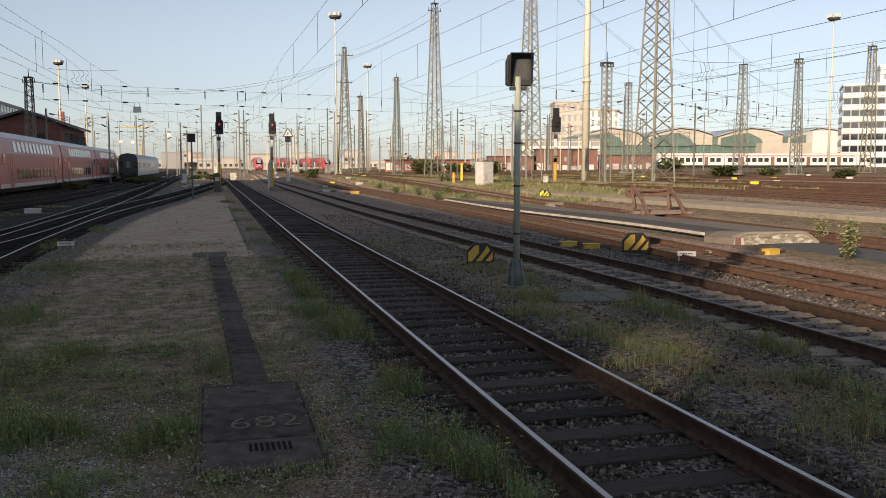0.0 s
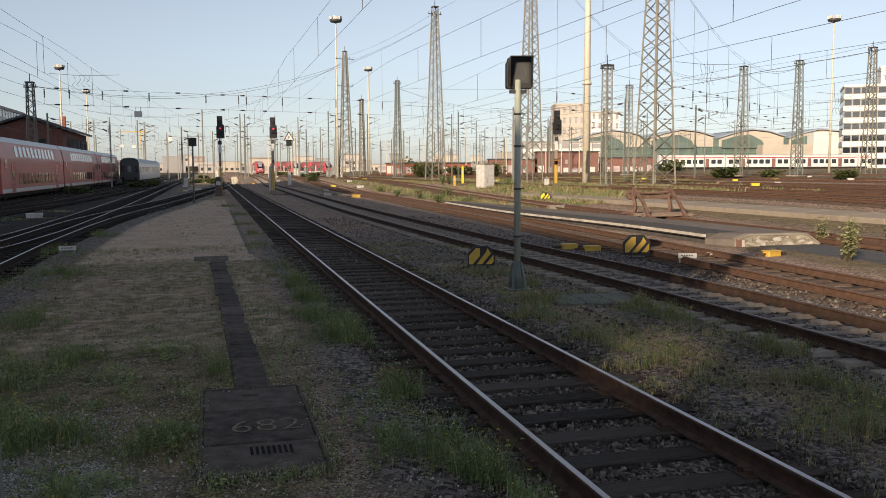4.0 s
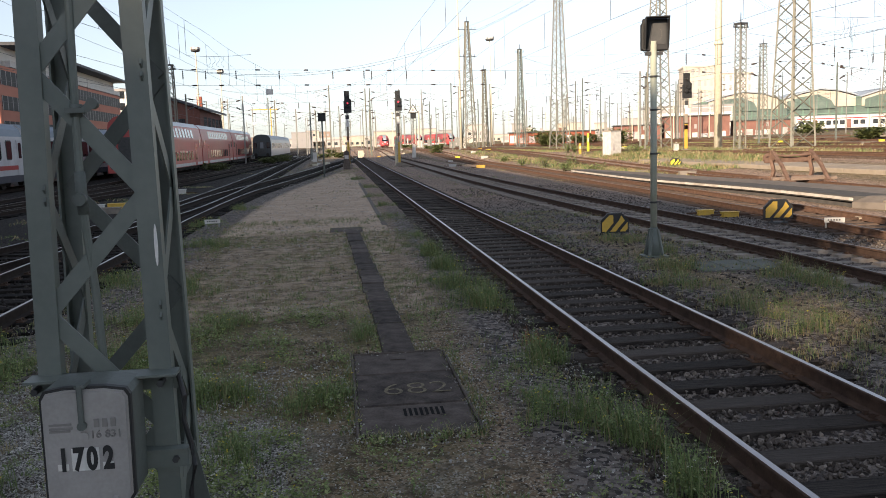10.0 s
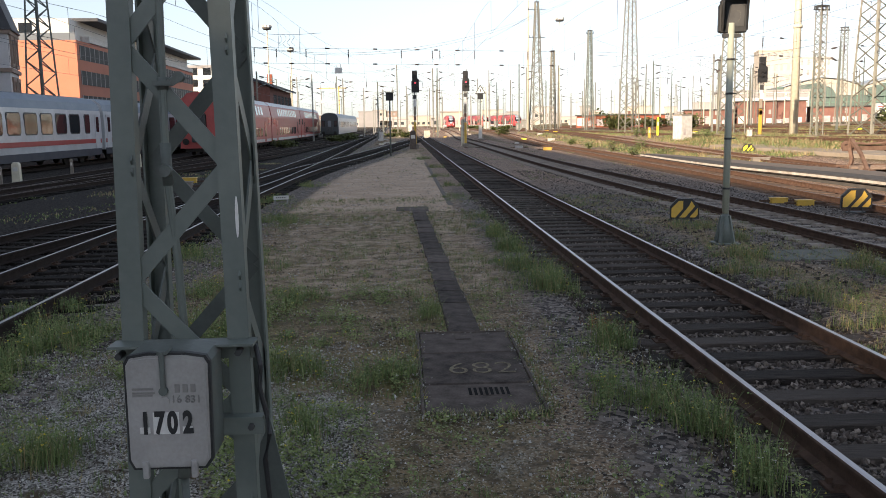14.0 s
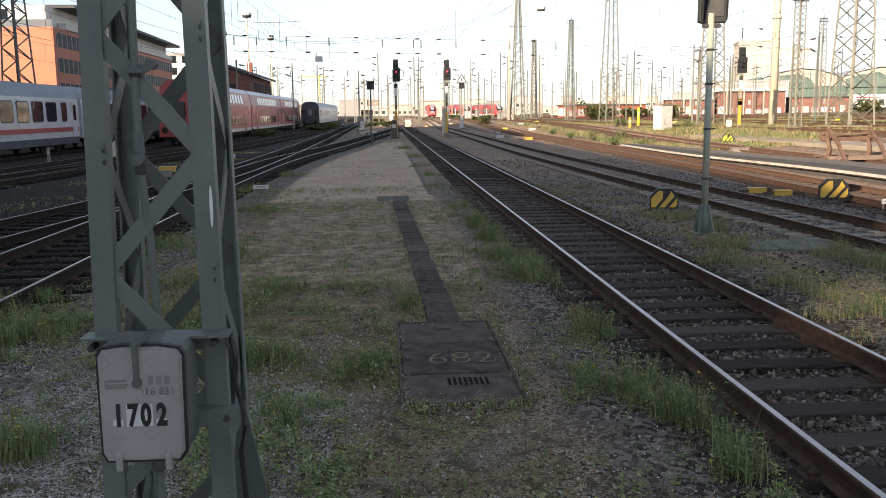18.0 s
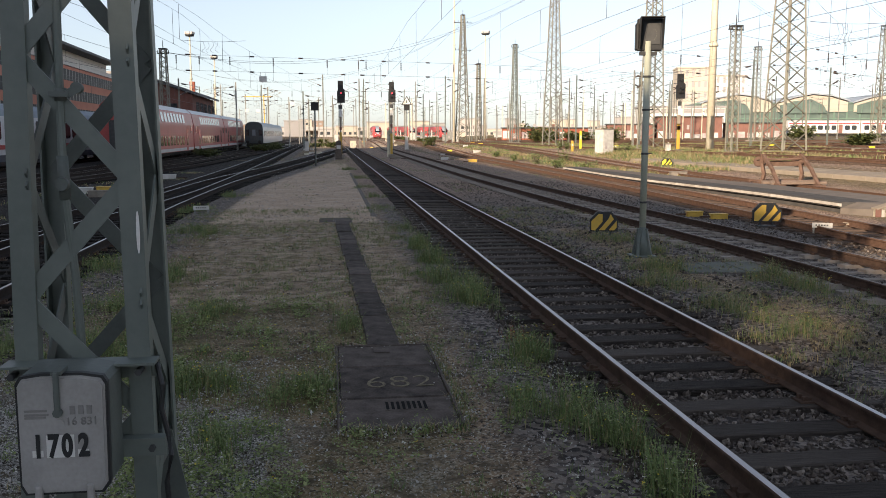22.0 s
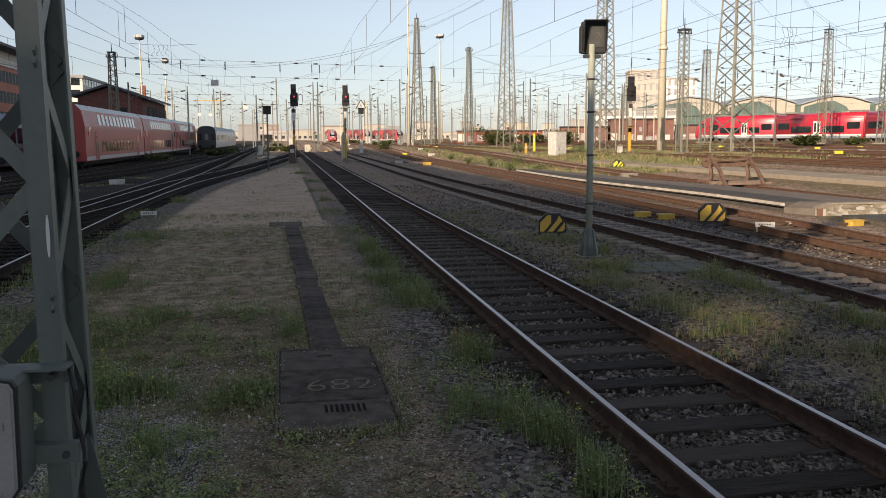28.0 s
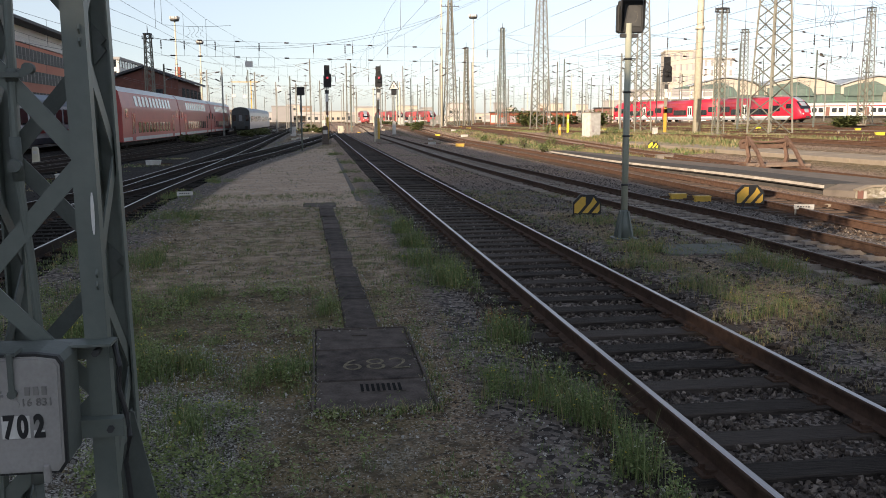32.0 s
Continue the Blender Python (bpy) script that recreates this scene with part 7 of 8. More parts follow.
# red depot sheds with sprayed walls
def shed(x, y, w, h, rz, mat="redwall"):
    b = thing("brick_shed", pose(x, y, 1.2, 0, 0, rz), "long low red shed with sprayed lower wall", "shed", "red sheds along the yard")
    bm = B()
    box(bm, 0, w, 0, 8, -1.5, h)
    part("wall", bm, M[mat], b)
    bm = B()
    box(bm, -0.3, w + 0.3, -0.4, 8.4, h, h + 0.25)
    part("roof", bm, M["dark"], b)
    n = int(w / 2.2)
    r = random.Random(int(x))
    for k in range(n):
        bm = B()
        box(bm, k * 2.2 + 0.2, k * 2.2 + 2.0 * r.uniform(0.7, 1), -0.03, 0, 0.1, r.uniform(1.0, 2.0))
        part("sprayed_panel", bm, M["graffiti" if k % 3 else "offwhite"], b)
        if k % 2:
            bm = B()
            box(bm, k * 2.2 + 0.7, k * 2.2 + 1.3, -0.06, 0.05, 2.3, 3.4)
            part("window", bm, M["redwall" if k % 4 == 1 else "haze2"], b)


shed(71, 222, 12, 3.5, -15)
shed(83, 218, 16, 5.4, -15)
shed(100, 213.5, 13.5, 3.8, -15)
shed(40, 205, 20, 2.4, -16, "brick")
# sheds and blocks on the skyline
rs = random.Random(21)
for k in range(96):
    a = -0.36 + k * 0.0115
    d = rs.uniform(320, 640)
    x, y = d * math.sin(a), d * math.cos(a)
    w, h = rs.uniform(4, 17), rs.uniform(1.6, 6.2) * d / 420 * (1.5 if 0.12 < a < 0.5 else 1.25)
    b = thing("skyline_building", pose(x, y, 0.8, 0, 0, -math.degrees(a)), "pale flat-roofed building on the hazy skyline", "building", "buildings on the skyline")
    bm = B()
    box(bm, -w / 2, w / 2, 0, 12, -3, h)
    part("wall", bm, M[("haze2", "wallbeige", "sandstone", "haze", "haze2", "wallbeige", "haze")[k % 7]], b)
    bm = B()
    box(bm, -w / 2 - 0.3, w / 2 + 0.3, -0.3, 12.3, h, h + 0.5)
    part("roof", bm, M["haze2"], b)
    pane_one = None
    for row in range(max(1, int(h / 3.4))):
        for q in range(int(w / 3.5)):
            at = pose(-w / 2 + 2 + q * 3.5, 0, 1.2 + row * 3.3)
            if pane_one is None:
                bm = B()
                box(bm, -0.9, 0.9, -0.12, 0.1, 0, 1.6)
                pane_one = part("window", bm, M["anthracite" if k % 2 else "haze2"], b)
                pane_one.matrix_basis = at
            else:
                again(pane_one, b, at)


def bridge():
    b = thing("road_bridge", pose(-90, 620, 0.8), "pale low road bridge across the far tracks", "bridge")
    bm = B()
    box(bm, -60, 170, 0, 10, 4.0, 6.6)
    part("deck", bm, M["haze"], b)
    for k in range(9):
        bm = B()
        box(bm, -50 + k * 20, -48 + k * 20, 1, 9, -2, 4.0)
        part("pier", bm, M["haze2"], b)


bridge()


def gantry_crane(x, y, h):
    c = thing("tower_crane", pose(x, y, 0.5), "distant yellow tower crane over the roofs", "crane")
    bm = B()
    beam(bm, (0, 0, 0), (0, 0, h), 0.45)
    part("tower", bm, M["yellow"], c)
    bm = B()
    beam(bm, (-9, 0, h - 1), (4, 0, h - 1), 0.4)
    part("jib", bm, M["yellow"], c)


gantry_crane(-30, 420, 20)

# ---- houses on the left ----
def mansard_house():
    b = thing("corner_house", pose(-55.6, 71.0, 0, 0, 0, 16), "old rendered town house with slate mansard roof", "house")
    w, d, h = 23.0, 5.5, 10.6
    bm = B()
    box(bm, 0, w, 0, d, -1, h)
    part("wall", bm, M["render"], b)
    for z in (3.6, 7.1, h - 0.35):
        bm = B()
        box(bm, -0.2, w + 0.22, -0.22, d + 0.2, z, z + 0.32)
        part("cornice", bm, M["sandstone"], b)
    bm = B()
    prism(bm, [(-0.4, h), (w + 0.4, h), (w - 0.9, h + 3.6), (w - 3.5, h + 5.0), (3, h + 5.0), (0.8, h + 3.6)], "y", -0.3, d)
    part("mansard_roof", bm, M["slate"], b)
    for x in (w - 4.5, w - 9.5, w - 14.5):
        bm = B()
        box(bm, x - 0.8, x + 0.8, -0.45, 1.5, h + 0.5, h + 2.5)
        prism(bm, [(x - 1.0, h + 2.5), (x + 1.0, h + 2.5), (x, h + 3.3)], "y", -0.6, 1.5)
        do = part("dormer", bm, M["slate"], b)
        bm = B()
        box(bm, x - 0.5, x + 0.5, -0.5, -0.45, h + 0.7, h + 2.2)
        part("dormer_window", bm, M["pane"], do)
    bm = B()
    box(bm, w - 5, w - 3.6, 5, 6.5, h + 4.5, h + 6.3)
    part("chimney", bm, M["brick"], b)
    for s in range(3):
        for k in range(6):
            for face in (0, 1):
                u = w - 1.8 - k * 2.6 if face == 0 else 1.8 + k * 2.6
                if face and u > d - 1:
                    continue
                m = pose(u, 0, 0.9 + s * 3.5) if face == 0 else pose(w, u, 0.9 + s * 3.5, 0, 0, 90)
                bm = B()
                box(bm, -0.55, 0.55, -0.04, 0.1, 0, 2.0)
                wi = part("window", bm, M["dullglass"], b)
                wi.matrix_basis = m
                bm = B()
                for x0, x1, z0, z1 in ((-0.8, -0.55, -0.2, 2.2), (0.55, 0.8, -0.2, 2.2), (-0.95, 0.95, 2.0, 2.35), (-0.9, 0.9, -0.3, 0)):
                    box(bm, x0, x1, -0.16, 0.04, z0, z1)
                for x0, x1, z0, z1 in ((-0.05, 0.05, 0, 2.0), (-0.55, -0.47, 0, 2.0), (0.47, 0.55, 0, 2.0), (-0.55, 0.55, 1.25, 1.35)):
                    box(bm, x0, x1, -0.07, 0.0, z0, z1)
                part("surround", bm, M["sandstone"], wi)


mansard_house()


def orange_block():
    b = thing("orange_building", pose(-52.4, 113.3, 0, 0, 0, 2), "orange rendered office building with white roof storey and window bands", "building")
    w, d, h = 11.7, 72, 13.2
    bm = B()
    box(bm, 0, w - 0.02, 0, 0.4, -1, h)
    part("end_wall", bm, M["orange"], b)
    bm = B()
    box(bm, 0, w, 0.4, d, -1, h)
    part("wall", bm, M["salmonwall"], b)
    for s in range(4):
        z = 1.6 + s * 3.1
        bm = B()
        box(bm, w - 0.02, w + 0.06, 1.0, d - 0.5, z, z + 1.75)
        wb = part("window_band", bm, M["dullglass"], b)
        for k in range(36):
            bm = B()
            box(bm, w + 0.05, w + 0.07, 1.0 + k * 1.95, 1.22 + k * 1.95, z, z + 1.75)
            part("window_pier", bm, M["haze2"], wb)
    bm = B()
    box(bm, 0.3, w - 1.0, 0.8, d, h, h + 2.7)
    rs2 = part("roof_storey", bm, M["wallwhite"], b)
    for x in (2.4, 5.4):
        bm = B()
        box(bm, x - 0.8, x + 0.8, 0.74, 0.82, h + 0.2, h + 2.2)
        part("terrace_door", bm, M["glass"], rs2)
    bm = B()
    box(bm, 0.2, w - 0.1, 0.1, 0.2, h, h + 0.9)
    part("balustrade", bm, M["pane"], b)
    bm = B()
    box(bm, 0, w + 1.6, 4.0, d + 1, h + 2.7, h + 3.1)
    part("roof", bm, M["slate"], b)
    bm = B()
    box(bm, w - 0.9, w + 0.1, 5, d, h + 0.1, h + 0.9)
    part("roof_rail", bm, M["offwhite"], b)


orange_block()


slab_building("apartment_building", "white apartment building beside the tracks", pose(-58, 205, 0), 15, 26, 15.5, 6, "wallwhite", "glass", sides=("front", "right"), roof="haze2", gap=3.0, ww=1.8, wh=1.6, first=1.0)


def depot():
    """Brick depot: gable end towards the tracks' near end, tall windows along the side."""
    b = thing("brick_depot", pose(-26.8, 124, 0, 0, 0, 0), "brick depot coloured as in shade, with low gable roof and tall windows", "depot")
    d = 22.5
    bm = B()
    prism(bm, [(0, -1), (8.2, -1), (8.2, 7.6), (3.9, 9.1), (0, 7.8)], "y", 0, d)
    part("wall", bm, M["depotbrick"], b)
    for p in ([(-0.7, 7.75), (3.9, 9.25), (3.9, 9.55), (-0.7, 8.05)], [(3.9, 9.25), (9.0, 7.45), (9.0, 7.75), (3.9, 9.55)]):
        bm = B()
        prism(bm, p, "y", -0.7, d + 0.6)
        part("roof_slope", bm, M["slate"], b)
    for k in range(5):
        y = 3.4 + k * 4.1
        bm = B()
        box(bm, 8.15, 8.24, y, y + 2.4, 3.2, 6.6)
        wd = part("window", bm, M["pane"], b)
        bm = B()
        for u in (-0.1, 0.75, 1.55, 2.36):
            box(bm, 8.2, 8.3, y + u, y + u + 0.14, 3.1, 6.7)
        part("frame", bm, M["dark"], wd)
    for k in range(2):
        bm = B()
        box(bm, 1.6 + k * 3.4, 2.8 + k * 3.4, -0.06, 0.05, 4.6, 6.4)
        part("window", bm, M["glass"], b)
    bm = B()
    box(bm, 6.4, 7.1, 10, 10.8, 8, 9.9)
    part("chimney", bm, M["brick"], b)


depot()


# unseen blocks added behind on the left, keeping the low sun off near tracks
def shade_blocks():
    b = thing("station_hall", pose(0, 0, 0), "unseen blocks added to shade the near tracks and the town house", "building", kind="structure")
    k = math.tan(radians(SUN_EL)) / math.sin(radians(SUN_AZ))
    for y0, y1, reach in ((-260, -32, 9.0), (-32, 52, 11.4)):
        h = (reach + 34.0) * k
        bm = B()
        if y1 > 0:
            box(bm, -52, -34, y0, y1, -1, h)
        else:
            # upper part with a narrow slanting gap, cut so the sun reaches the ground
            box(bm, -52, -34, y0, y1, -1, 20.7)
            prism(bm, [(-52, y0), (-34, y0), (-34, -34.5), (-52, -54.5)], "z", 20.7, h)
            prism(bm, [(-34, -32.8), (-34, y1), (-52, y1), (-52, -52.8)], "z", 20.7, h)
            box(bm, -34.5, -34, -34.5, -32.8, 22.0, h)
            for j in range(6):                       # slats added across the gap to weaken the sun patch
                box(bm, -34.2, -34, -34.5, -32.8, 20.70 + j * 0.22, 20.75 + j * 0.22)
        part("block", bm, M["render"], b)
    # one more added block, out of view, to shade the town house
    bm = B()
    box(bm, -82, -58, 5, 66, -1, 39)
    part("block", bm, M["render"], b)


shade_blocks()


# ---- plants and loose stones ----
def tri_blades(V, F, x, y, z, h, w, lean, az, rnd):
    """One bent blade: two quads and a tip."""
    dx, dy = math.cos(az), math.sin(az)
    px, py = -dy * w / 2, dx * w / 2
    o = len(V)
    for f, ww in ((0.0, 1.0), (0.5, 0.8)):
        bx, by, bz = x + dx * lean * f * f * h, y + dy * lean * f * f * h, z + h * f * (1 - 0.15 * lean * f)
        V.append((bx - px * ww, by - py * ww, bz))
        V.append((bx + px * ww, by + py * ww, bz))
    V.append((x + dx * lean * h, y + dy * lean * h, z + h * (1 - 0.25 * lean)))
    F.append((o, o + 1, o + 3, o + 2))
    F.append((o + 2, o + 3, o + 4))


def leaf(V, F, x, y, z, s, rnd):
    o = len(V)
    a, t = rnd.uniform(0, math.tau), rnd.uniform(-0.6, 0.9)
    c, d = math.cos(a), math.sin(a)
    u = Vector((c * math.cos(t), d * math.cos(t), math.sin(t))) * s
    v = Vector((-d, c, rnd.uniform(-0.3, 0.3))) * s * 0.42
    p = Vector((x, y, z))
    V += [tuple(p), tuple(p + u * 0.5 + v), tuple(p + u), tuple(p + u * 0.5 - v)]
    F.append((o, o + 1, o + 2, o + 3))


def keep(x, y):
    """Where weeds may grow: not on rails, lids or the sand."""
    if 2.15 < x < 3.95 or (-0.28 < x < 0.7 and 6.57 < y < 9.3) or (9.2 < y < 23.5 and abs(x - duct_x(y)) < 0.19):
        return False
    return True


def plant_cover():
    rnd = random.Random(4)
    V, F, S, SF, W, WF, R, RF, Y, YF = ([] for _ in range(10))
    # sparse low growth over the near ground
    for _ in range(21000):
        y = 3.2 + 24 * rnd.random() ** 1.2
        x = rnd.uniform(-4.6, 1.75) if rnd.random() < 0.66 else rnd.uniform(4.1, 7.1)
        if not keep(x, y) or noise.noise(Vector((x * 0.55, y * 0.55, 3))) + 0.5 * noise.noise(Vector((x * 2.1, y * 2.1, 5))) + rnd.uniform(-0.5, 0.5) < 0.12:
            continue
        dry = rnd.random() < (0.28 if x < 3 else 0.5)
        for _ in range(rnd.randint(4, 11)):
            h = rnd.uniform(0.02, 0.10)
            tri_blades(*((S, SF) if dry else (V, F)), x + rnd.gauss(0, 0.035), y + rnd.gauss(0, 0.035), 0.0, h, rnd.uniform(0.003, 0.008), rnd.uniform(0.2, 1.1), rnd.uniform(0, math.tau), rnd)
    # taller clumps: fine stalks with small leaves along them
    for cx, cy, r in CLUMPS:
        tall = 1.15 if cx < -1.5 and cy < 10 else 0.85 if not 1 < cx < 2.2 else 1.25 if cy < 18 else 0.8
        heart = [(rnd.gauss(0, 0.36) * r, rnd.gauss(0, 0.55) * r) for _ in range(int(14 * r) + 4)]
        for _ in range(int((1700 if cx < -1.5 and cy < 10 else 950 if not 1 < cx < 2.2 else 1500 if cy < 9.5 else 1250 if cy < 18 else 620) * r)):
            hx, hy = heart[rnd.randrange(len(heart))]
            x, y = cx + hx + rnd.gauss(0, 0.07), cy + hy + rnd.gauss(0, 0.09)
            d = math.hypot(hx, hy)
            if not keep(x, y) or 1.92 < x < 4.2:
                continue
            h = rnd.uniform(0.08, 0.42) * max(0.3, 1 - d / (r * 1.7)) * tall
            dry = rnd.random() < (0.12 if cx < 3 else 0.42)
            az, lean = rnd.uniform(0, math.tau), rnd.uniform(0.1, 0.75)
            tri_blades(*((S, SF) if dry else (V, F)), x, y, 0.0, h, rnd.uniform(0.003, 0.007), lean, az, rnd)
            if rnd.random() < 0.3 and not dry:
                for _ in range(5):
                    f = rnd.uniform(0.2, 0.95)
                    leaf(V, F, x + math.cos(az) * lean * f * f * h, y + math.sin(az) * lean * f * f * h, h * f * (1 - 0.2 * lean * f), rnd.uniform(0.012, 0.03), rnd)
            if rnd.random() < 0.035:
                for _ in range(3):
                    leaf(Y, YF, x + math.cos(az) * lean * h + rnd.gauss(0, 0.008), y + math.sin(az) * lean * h + rnd.gauss(0, 0.008), h * (1 - 0.25 * lean), rnd.uniform(0.010, 0.020), rnd)
    # leafy herbs by the mast, with white heads
    H, HF = [], []
    for k in range(9000):
        if k % 4:
            x, y = rnd.uniform(-4.4, -0.35), 4.2 + 7.5 * rnd.random() ** 1.2
        else:
            x, y = rnd.uniform(-4.4, 2.0), 3.6 + 9.5 * rnd.random() ** 1.3
        bare = 0.55 if x < -1.75 and y < 7.0 else 0.12 if x > -1.0 and y < 6.6 else 0.28
        if 0.8 * noise.noise(Vector((x * 1.1, y * 0.9, 7))) + 0.8 * noise.noise(Vector((x * 3.4, y * 2.6, 2))) + rnd.uniform(-0.2, 0.3) < bare:
            continue
        if not keep(x, y) or (abs(x + 1.3) < 0.5 and abs(y - 3.84) < 0.5):
            continue
        h = rnd.uniform(0.06, 0.26) * rnd.uniform(0.6, 1.2)
        for _ in range(rnd.randint(12, 26)):
            f = rnd.random()
            leaf(H, HF, x + rnd.gauss(0, 0.012 + 0.022 * (1 - f)), y + rnd.gauss(0, 0.012 + 0.022 * (1 - f)), 0.01 + f * h, rnd.uniform(0.014, 0.034) * (1.2 - 0.6 * f), rnd)
        tri_blades(H, HF, x, y, 0, h, 0.006, 0.1, 0, rnd)
        if rnd.random() < (0.2 if y < 6 else 0.08):
            for _ in range(5):
                leaf(W, WF, x + rnd.gauss(0, 0.010), y + rnd.gauss(0, 0.010), h, rnd.uniform(0.008, 0.018), rnd)
        elif rnd.random() < 0.10:
            for _ in range(3):
                leaf(Y, YF, x + rnd.gauss(0, 0.01), y + rnd.gauss(0, 0.01), h, rnd.uniform(0.010, 0.018), rnd)
    soup("herbs", H, HF, M["herbs"], "low leafy herbs spreading over the gravel", "weeds", "stuff")
    for cx, cy, r in ((1.75, 9.2, 0.2),):
        for _ in range(90):
            x, y = cx + rnd.gauss(0, r * 0.5), cy + rnd.gauss(0, r)
            if keep(x, y):
                tri_blades(R, RF, x, y, 0, rnd.uniform(0.06, 0.26), 0.006, rnd.uniform(0.1, 0.7), rnd.uniform(0, math.tau), rnd)
    # moss and grass creeping over the edges of the cover and lids
    for _ in range(420):
        if rnd.random() < 0.45:
            x, y = rnd.choice((-0.33, 0.74)) + rnd.gauss(0, 0.04), rnd.uniform(6.7, 9.3)
        elif rnd.random() < 0.35:
            x, y = rnd.uniform(-0.3, 0.72), 6.55 + rnd.gauss(0, 0.05)
        else:
            y = 9.3 + 13 * rnd.random()
            x = duct_x(y) + rnd.choice((-0.2, 0.2)) + rnd.gauss(0, 0.03)
        for _ in range(6):
            tri_blades(*((S, SF) if rnd.random() < 0.4 else (V, F)), x + rnd.gauss(0, 0.02), y + rnd.gauss(0, 0.02), 0.0, rnd.uniform(0.03, 0.10), rnd.uniform(0.004, 0.008), rnd.uniform(0.3, 1.1), rnd.uniform(0, math.tau), rnd)
    # farther weeds: low tufts in the yard and between the far tracks
    for _ in range(26000):
        if rnd.random() < 0.88:
            y = 33 + 95 * rnd.random() ** 1.7
            x = rnd.uniform(15.5 + max(0, 50 - y) * 0.3, 20 + y * 0.36)
            if noise.noise(Vector((x * 0.16, y * 0.07, 1))) + 0.6 * noise.noise(Vector((x * 0.5, y * 0.25, 9))) < rnd.uniform(-0.45, 0.2):
                continue
            if (y < 47 and x > 18) or (x > 31 and y < 84 and rnd.random() < 0.88):
                continue
        else:
            x, y = (rnd.uniform(-12, 20), rnd.uniform(26, 90)) if rnd.random() < 0.6 else (rnd.uniform(-14, -4.6), rnd.uniform(12, 60))
            if -4.5 < x < 2 and y < 60 and rnd.random() < 0.9:
                continue
            if x < -4.5 and noise.noise(Vector((x * 0.35, y * 0.25, 6))) < 0.18:
                continue
            if x > 4 and noise.noise(Vector((x * 0.4, y * 0.15, 4))) < 0.1:
                continue
        if any((line_x(k, y) is not None and abs(x - line_x(k, y)) < 1.3) for k in TRACKS):
            continue
        z = g(x, y)
        big = rnd.uniform(0.4, 1.35) if x > 16 else 0.35
        dry = rnd.random() < 0.45
        for _ in range(9):
            tri_blades(*((S, SF) if dry else (V, F)), x + rnd.gauss(0, 0.22), y + rnd.gauss(0, 0.3), z, rnd.uniform(0.08, 0.26) * big, 0.022 + 0.025 * big, rnd.uniform(0.4, 1.3), rnd.uniform(0, math.tau), rnd)
    for _ in range(5200):
        y = rnd.uniform(46, 80)
        x = rnd.uniform(16.5, 33)
        if noise.noise(Vector((x * 0.22, y * 0.12, 21))) + rnd.uniform(-0.25, 0.25) < 0 or any(line_x(k, y) is not None and abs(x - line_x(k, y)) < 1.2 for k in TRACKS):
            continue
        dry = rnd.random() < 0.62
        for _ in range(8):
            tri_blades(*((S, SF) if dry else (V, F)), x + rnd.gauss(0, 0.2), y + rnd.gauss(0, 0.25), g(x, y), rnd.uniform(0.12, 0.42), 0.03, rnd.uniform(0.3, 1.0), rnd.uniform(0, math.tau), rnd)
    soup("grass", V, F, M["blades"], "sparse green grass and weeds on stony ground", "grass", "stuff")
    soup("dry_grass", S, SF, M["straw"], "dry straw-coloured grass", "grass", "stuff")
    soup("white_flowers", W, WF, M["whitebloom"], "small white flower heads among weeds", "flowers", "stuff")
    soup("yellow_flowers", Y, YF, M["blooms"], "small yellow flowers in the grass clumps", "flowers", "stuff")
    soup("red_weeds", R, RF, M["redweed"], "reddish dry weeds beside the rail", "weeds", "stuff")


plant_cover()


def shrub(x, y, z, h, r, seed, label, n=900, ls=0.10, mat="leaves"):
    rnd = random.Random(seed)
    t = thing("shrub", pose(x, y, z), label, "shrub", "shrubs in the yard")
    bm = B()
    tips = []
    for k in range(7):
        a, u = rnd.uniform(0, math.tau), rnd.uniform(0.2, 1.0)
        q = (math.cos(a) * r * 0.6 * u, math.sin(a) * r * 0.6 * u, h * rnd.uniform(0.6, 0.95))
        tube(bm, (0.03 * k - 0.1, 0, 0), q, 0.03, 0.008, 6)
        tips.append(q)
    tagged(part("stems", bm, M["bark"], t), kind="stuff")
    V, F = [], []
    for _ in range(n):
        q = tips[rnd.randrange(len(tips))]
        f = rnd.uniform(0.25, 1.1)
        leaf(V, F, q[0] * f + rnd.gauss(0, r * 0.22), q[1] * f + rnd.gauss(0, r * 0.22), max(0.02, q[2] * f + rnd.gauss(0, h * 0.1)), ls * rnd.uniform(0.6, 1.4), rnd)
    o = soup("foliage", V, F, M[mat], "", "", "stuff")
    o.parent = t


shrub(14.9, 18.2, 0, 1.05, 0.42, 1, "tall slender weed shrub at the platform end", 620, 0.085, "weedleaf")
shrub(17.9, 23.1, 0, 0.75, 0.34, 2, "slender weed shrub at the platform end", 420, 0.07, "weedleaf")
shrub(19.6, 22.0, 0, 0.6, 0.4, 3, "low weed shrub beside the track", 260, 0.08)
shrub(58, 92, 1.0, 1.2, 2.2, 4, "dark green bramble thicket in the yard", 1500, 0.35)
shrub(63, 90, 1.0, 0.9, 1.7, 5, "dark green bramble thicket in the yard", 900, 0.3)
shrub(62, 76, 1.0, 0.9, 1.6, 6, "dark green bramble thicket in the yard", 1000, 0.3)
shrub(88, 88, 1.2, 1.1, 2.4, 7, "dark green bramble thicket in the yard", 1200, 0.35)
shrub(-12.6, 92, 0, 0.8, 2.2, 8, "dark bush beside the red coaches", 1000, 0.25)
shrub(-9.4, 122, 0, 0.8, 2.0, 9, "dark bush beside the dark coach", 1000, 0.28)
shrub(-8.0, 131, 0, 0.9, 2.0, 10, "dark bush beside the dark coach", 1000, 0.28)
shrub(36, 150, 0.8, 2.4, 4.0, 12, "green bushes along the yard", 1500, 0.4)
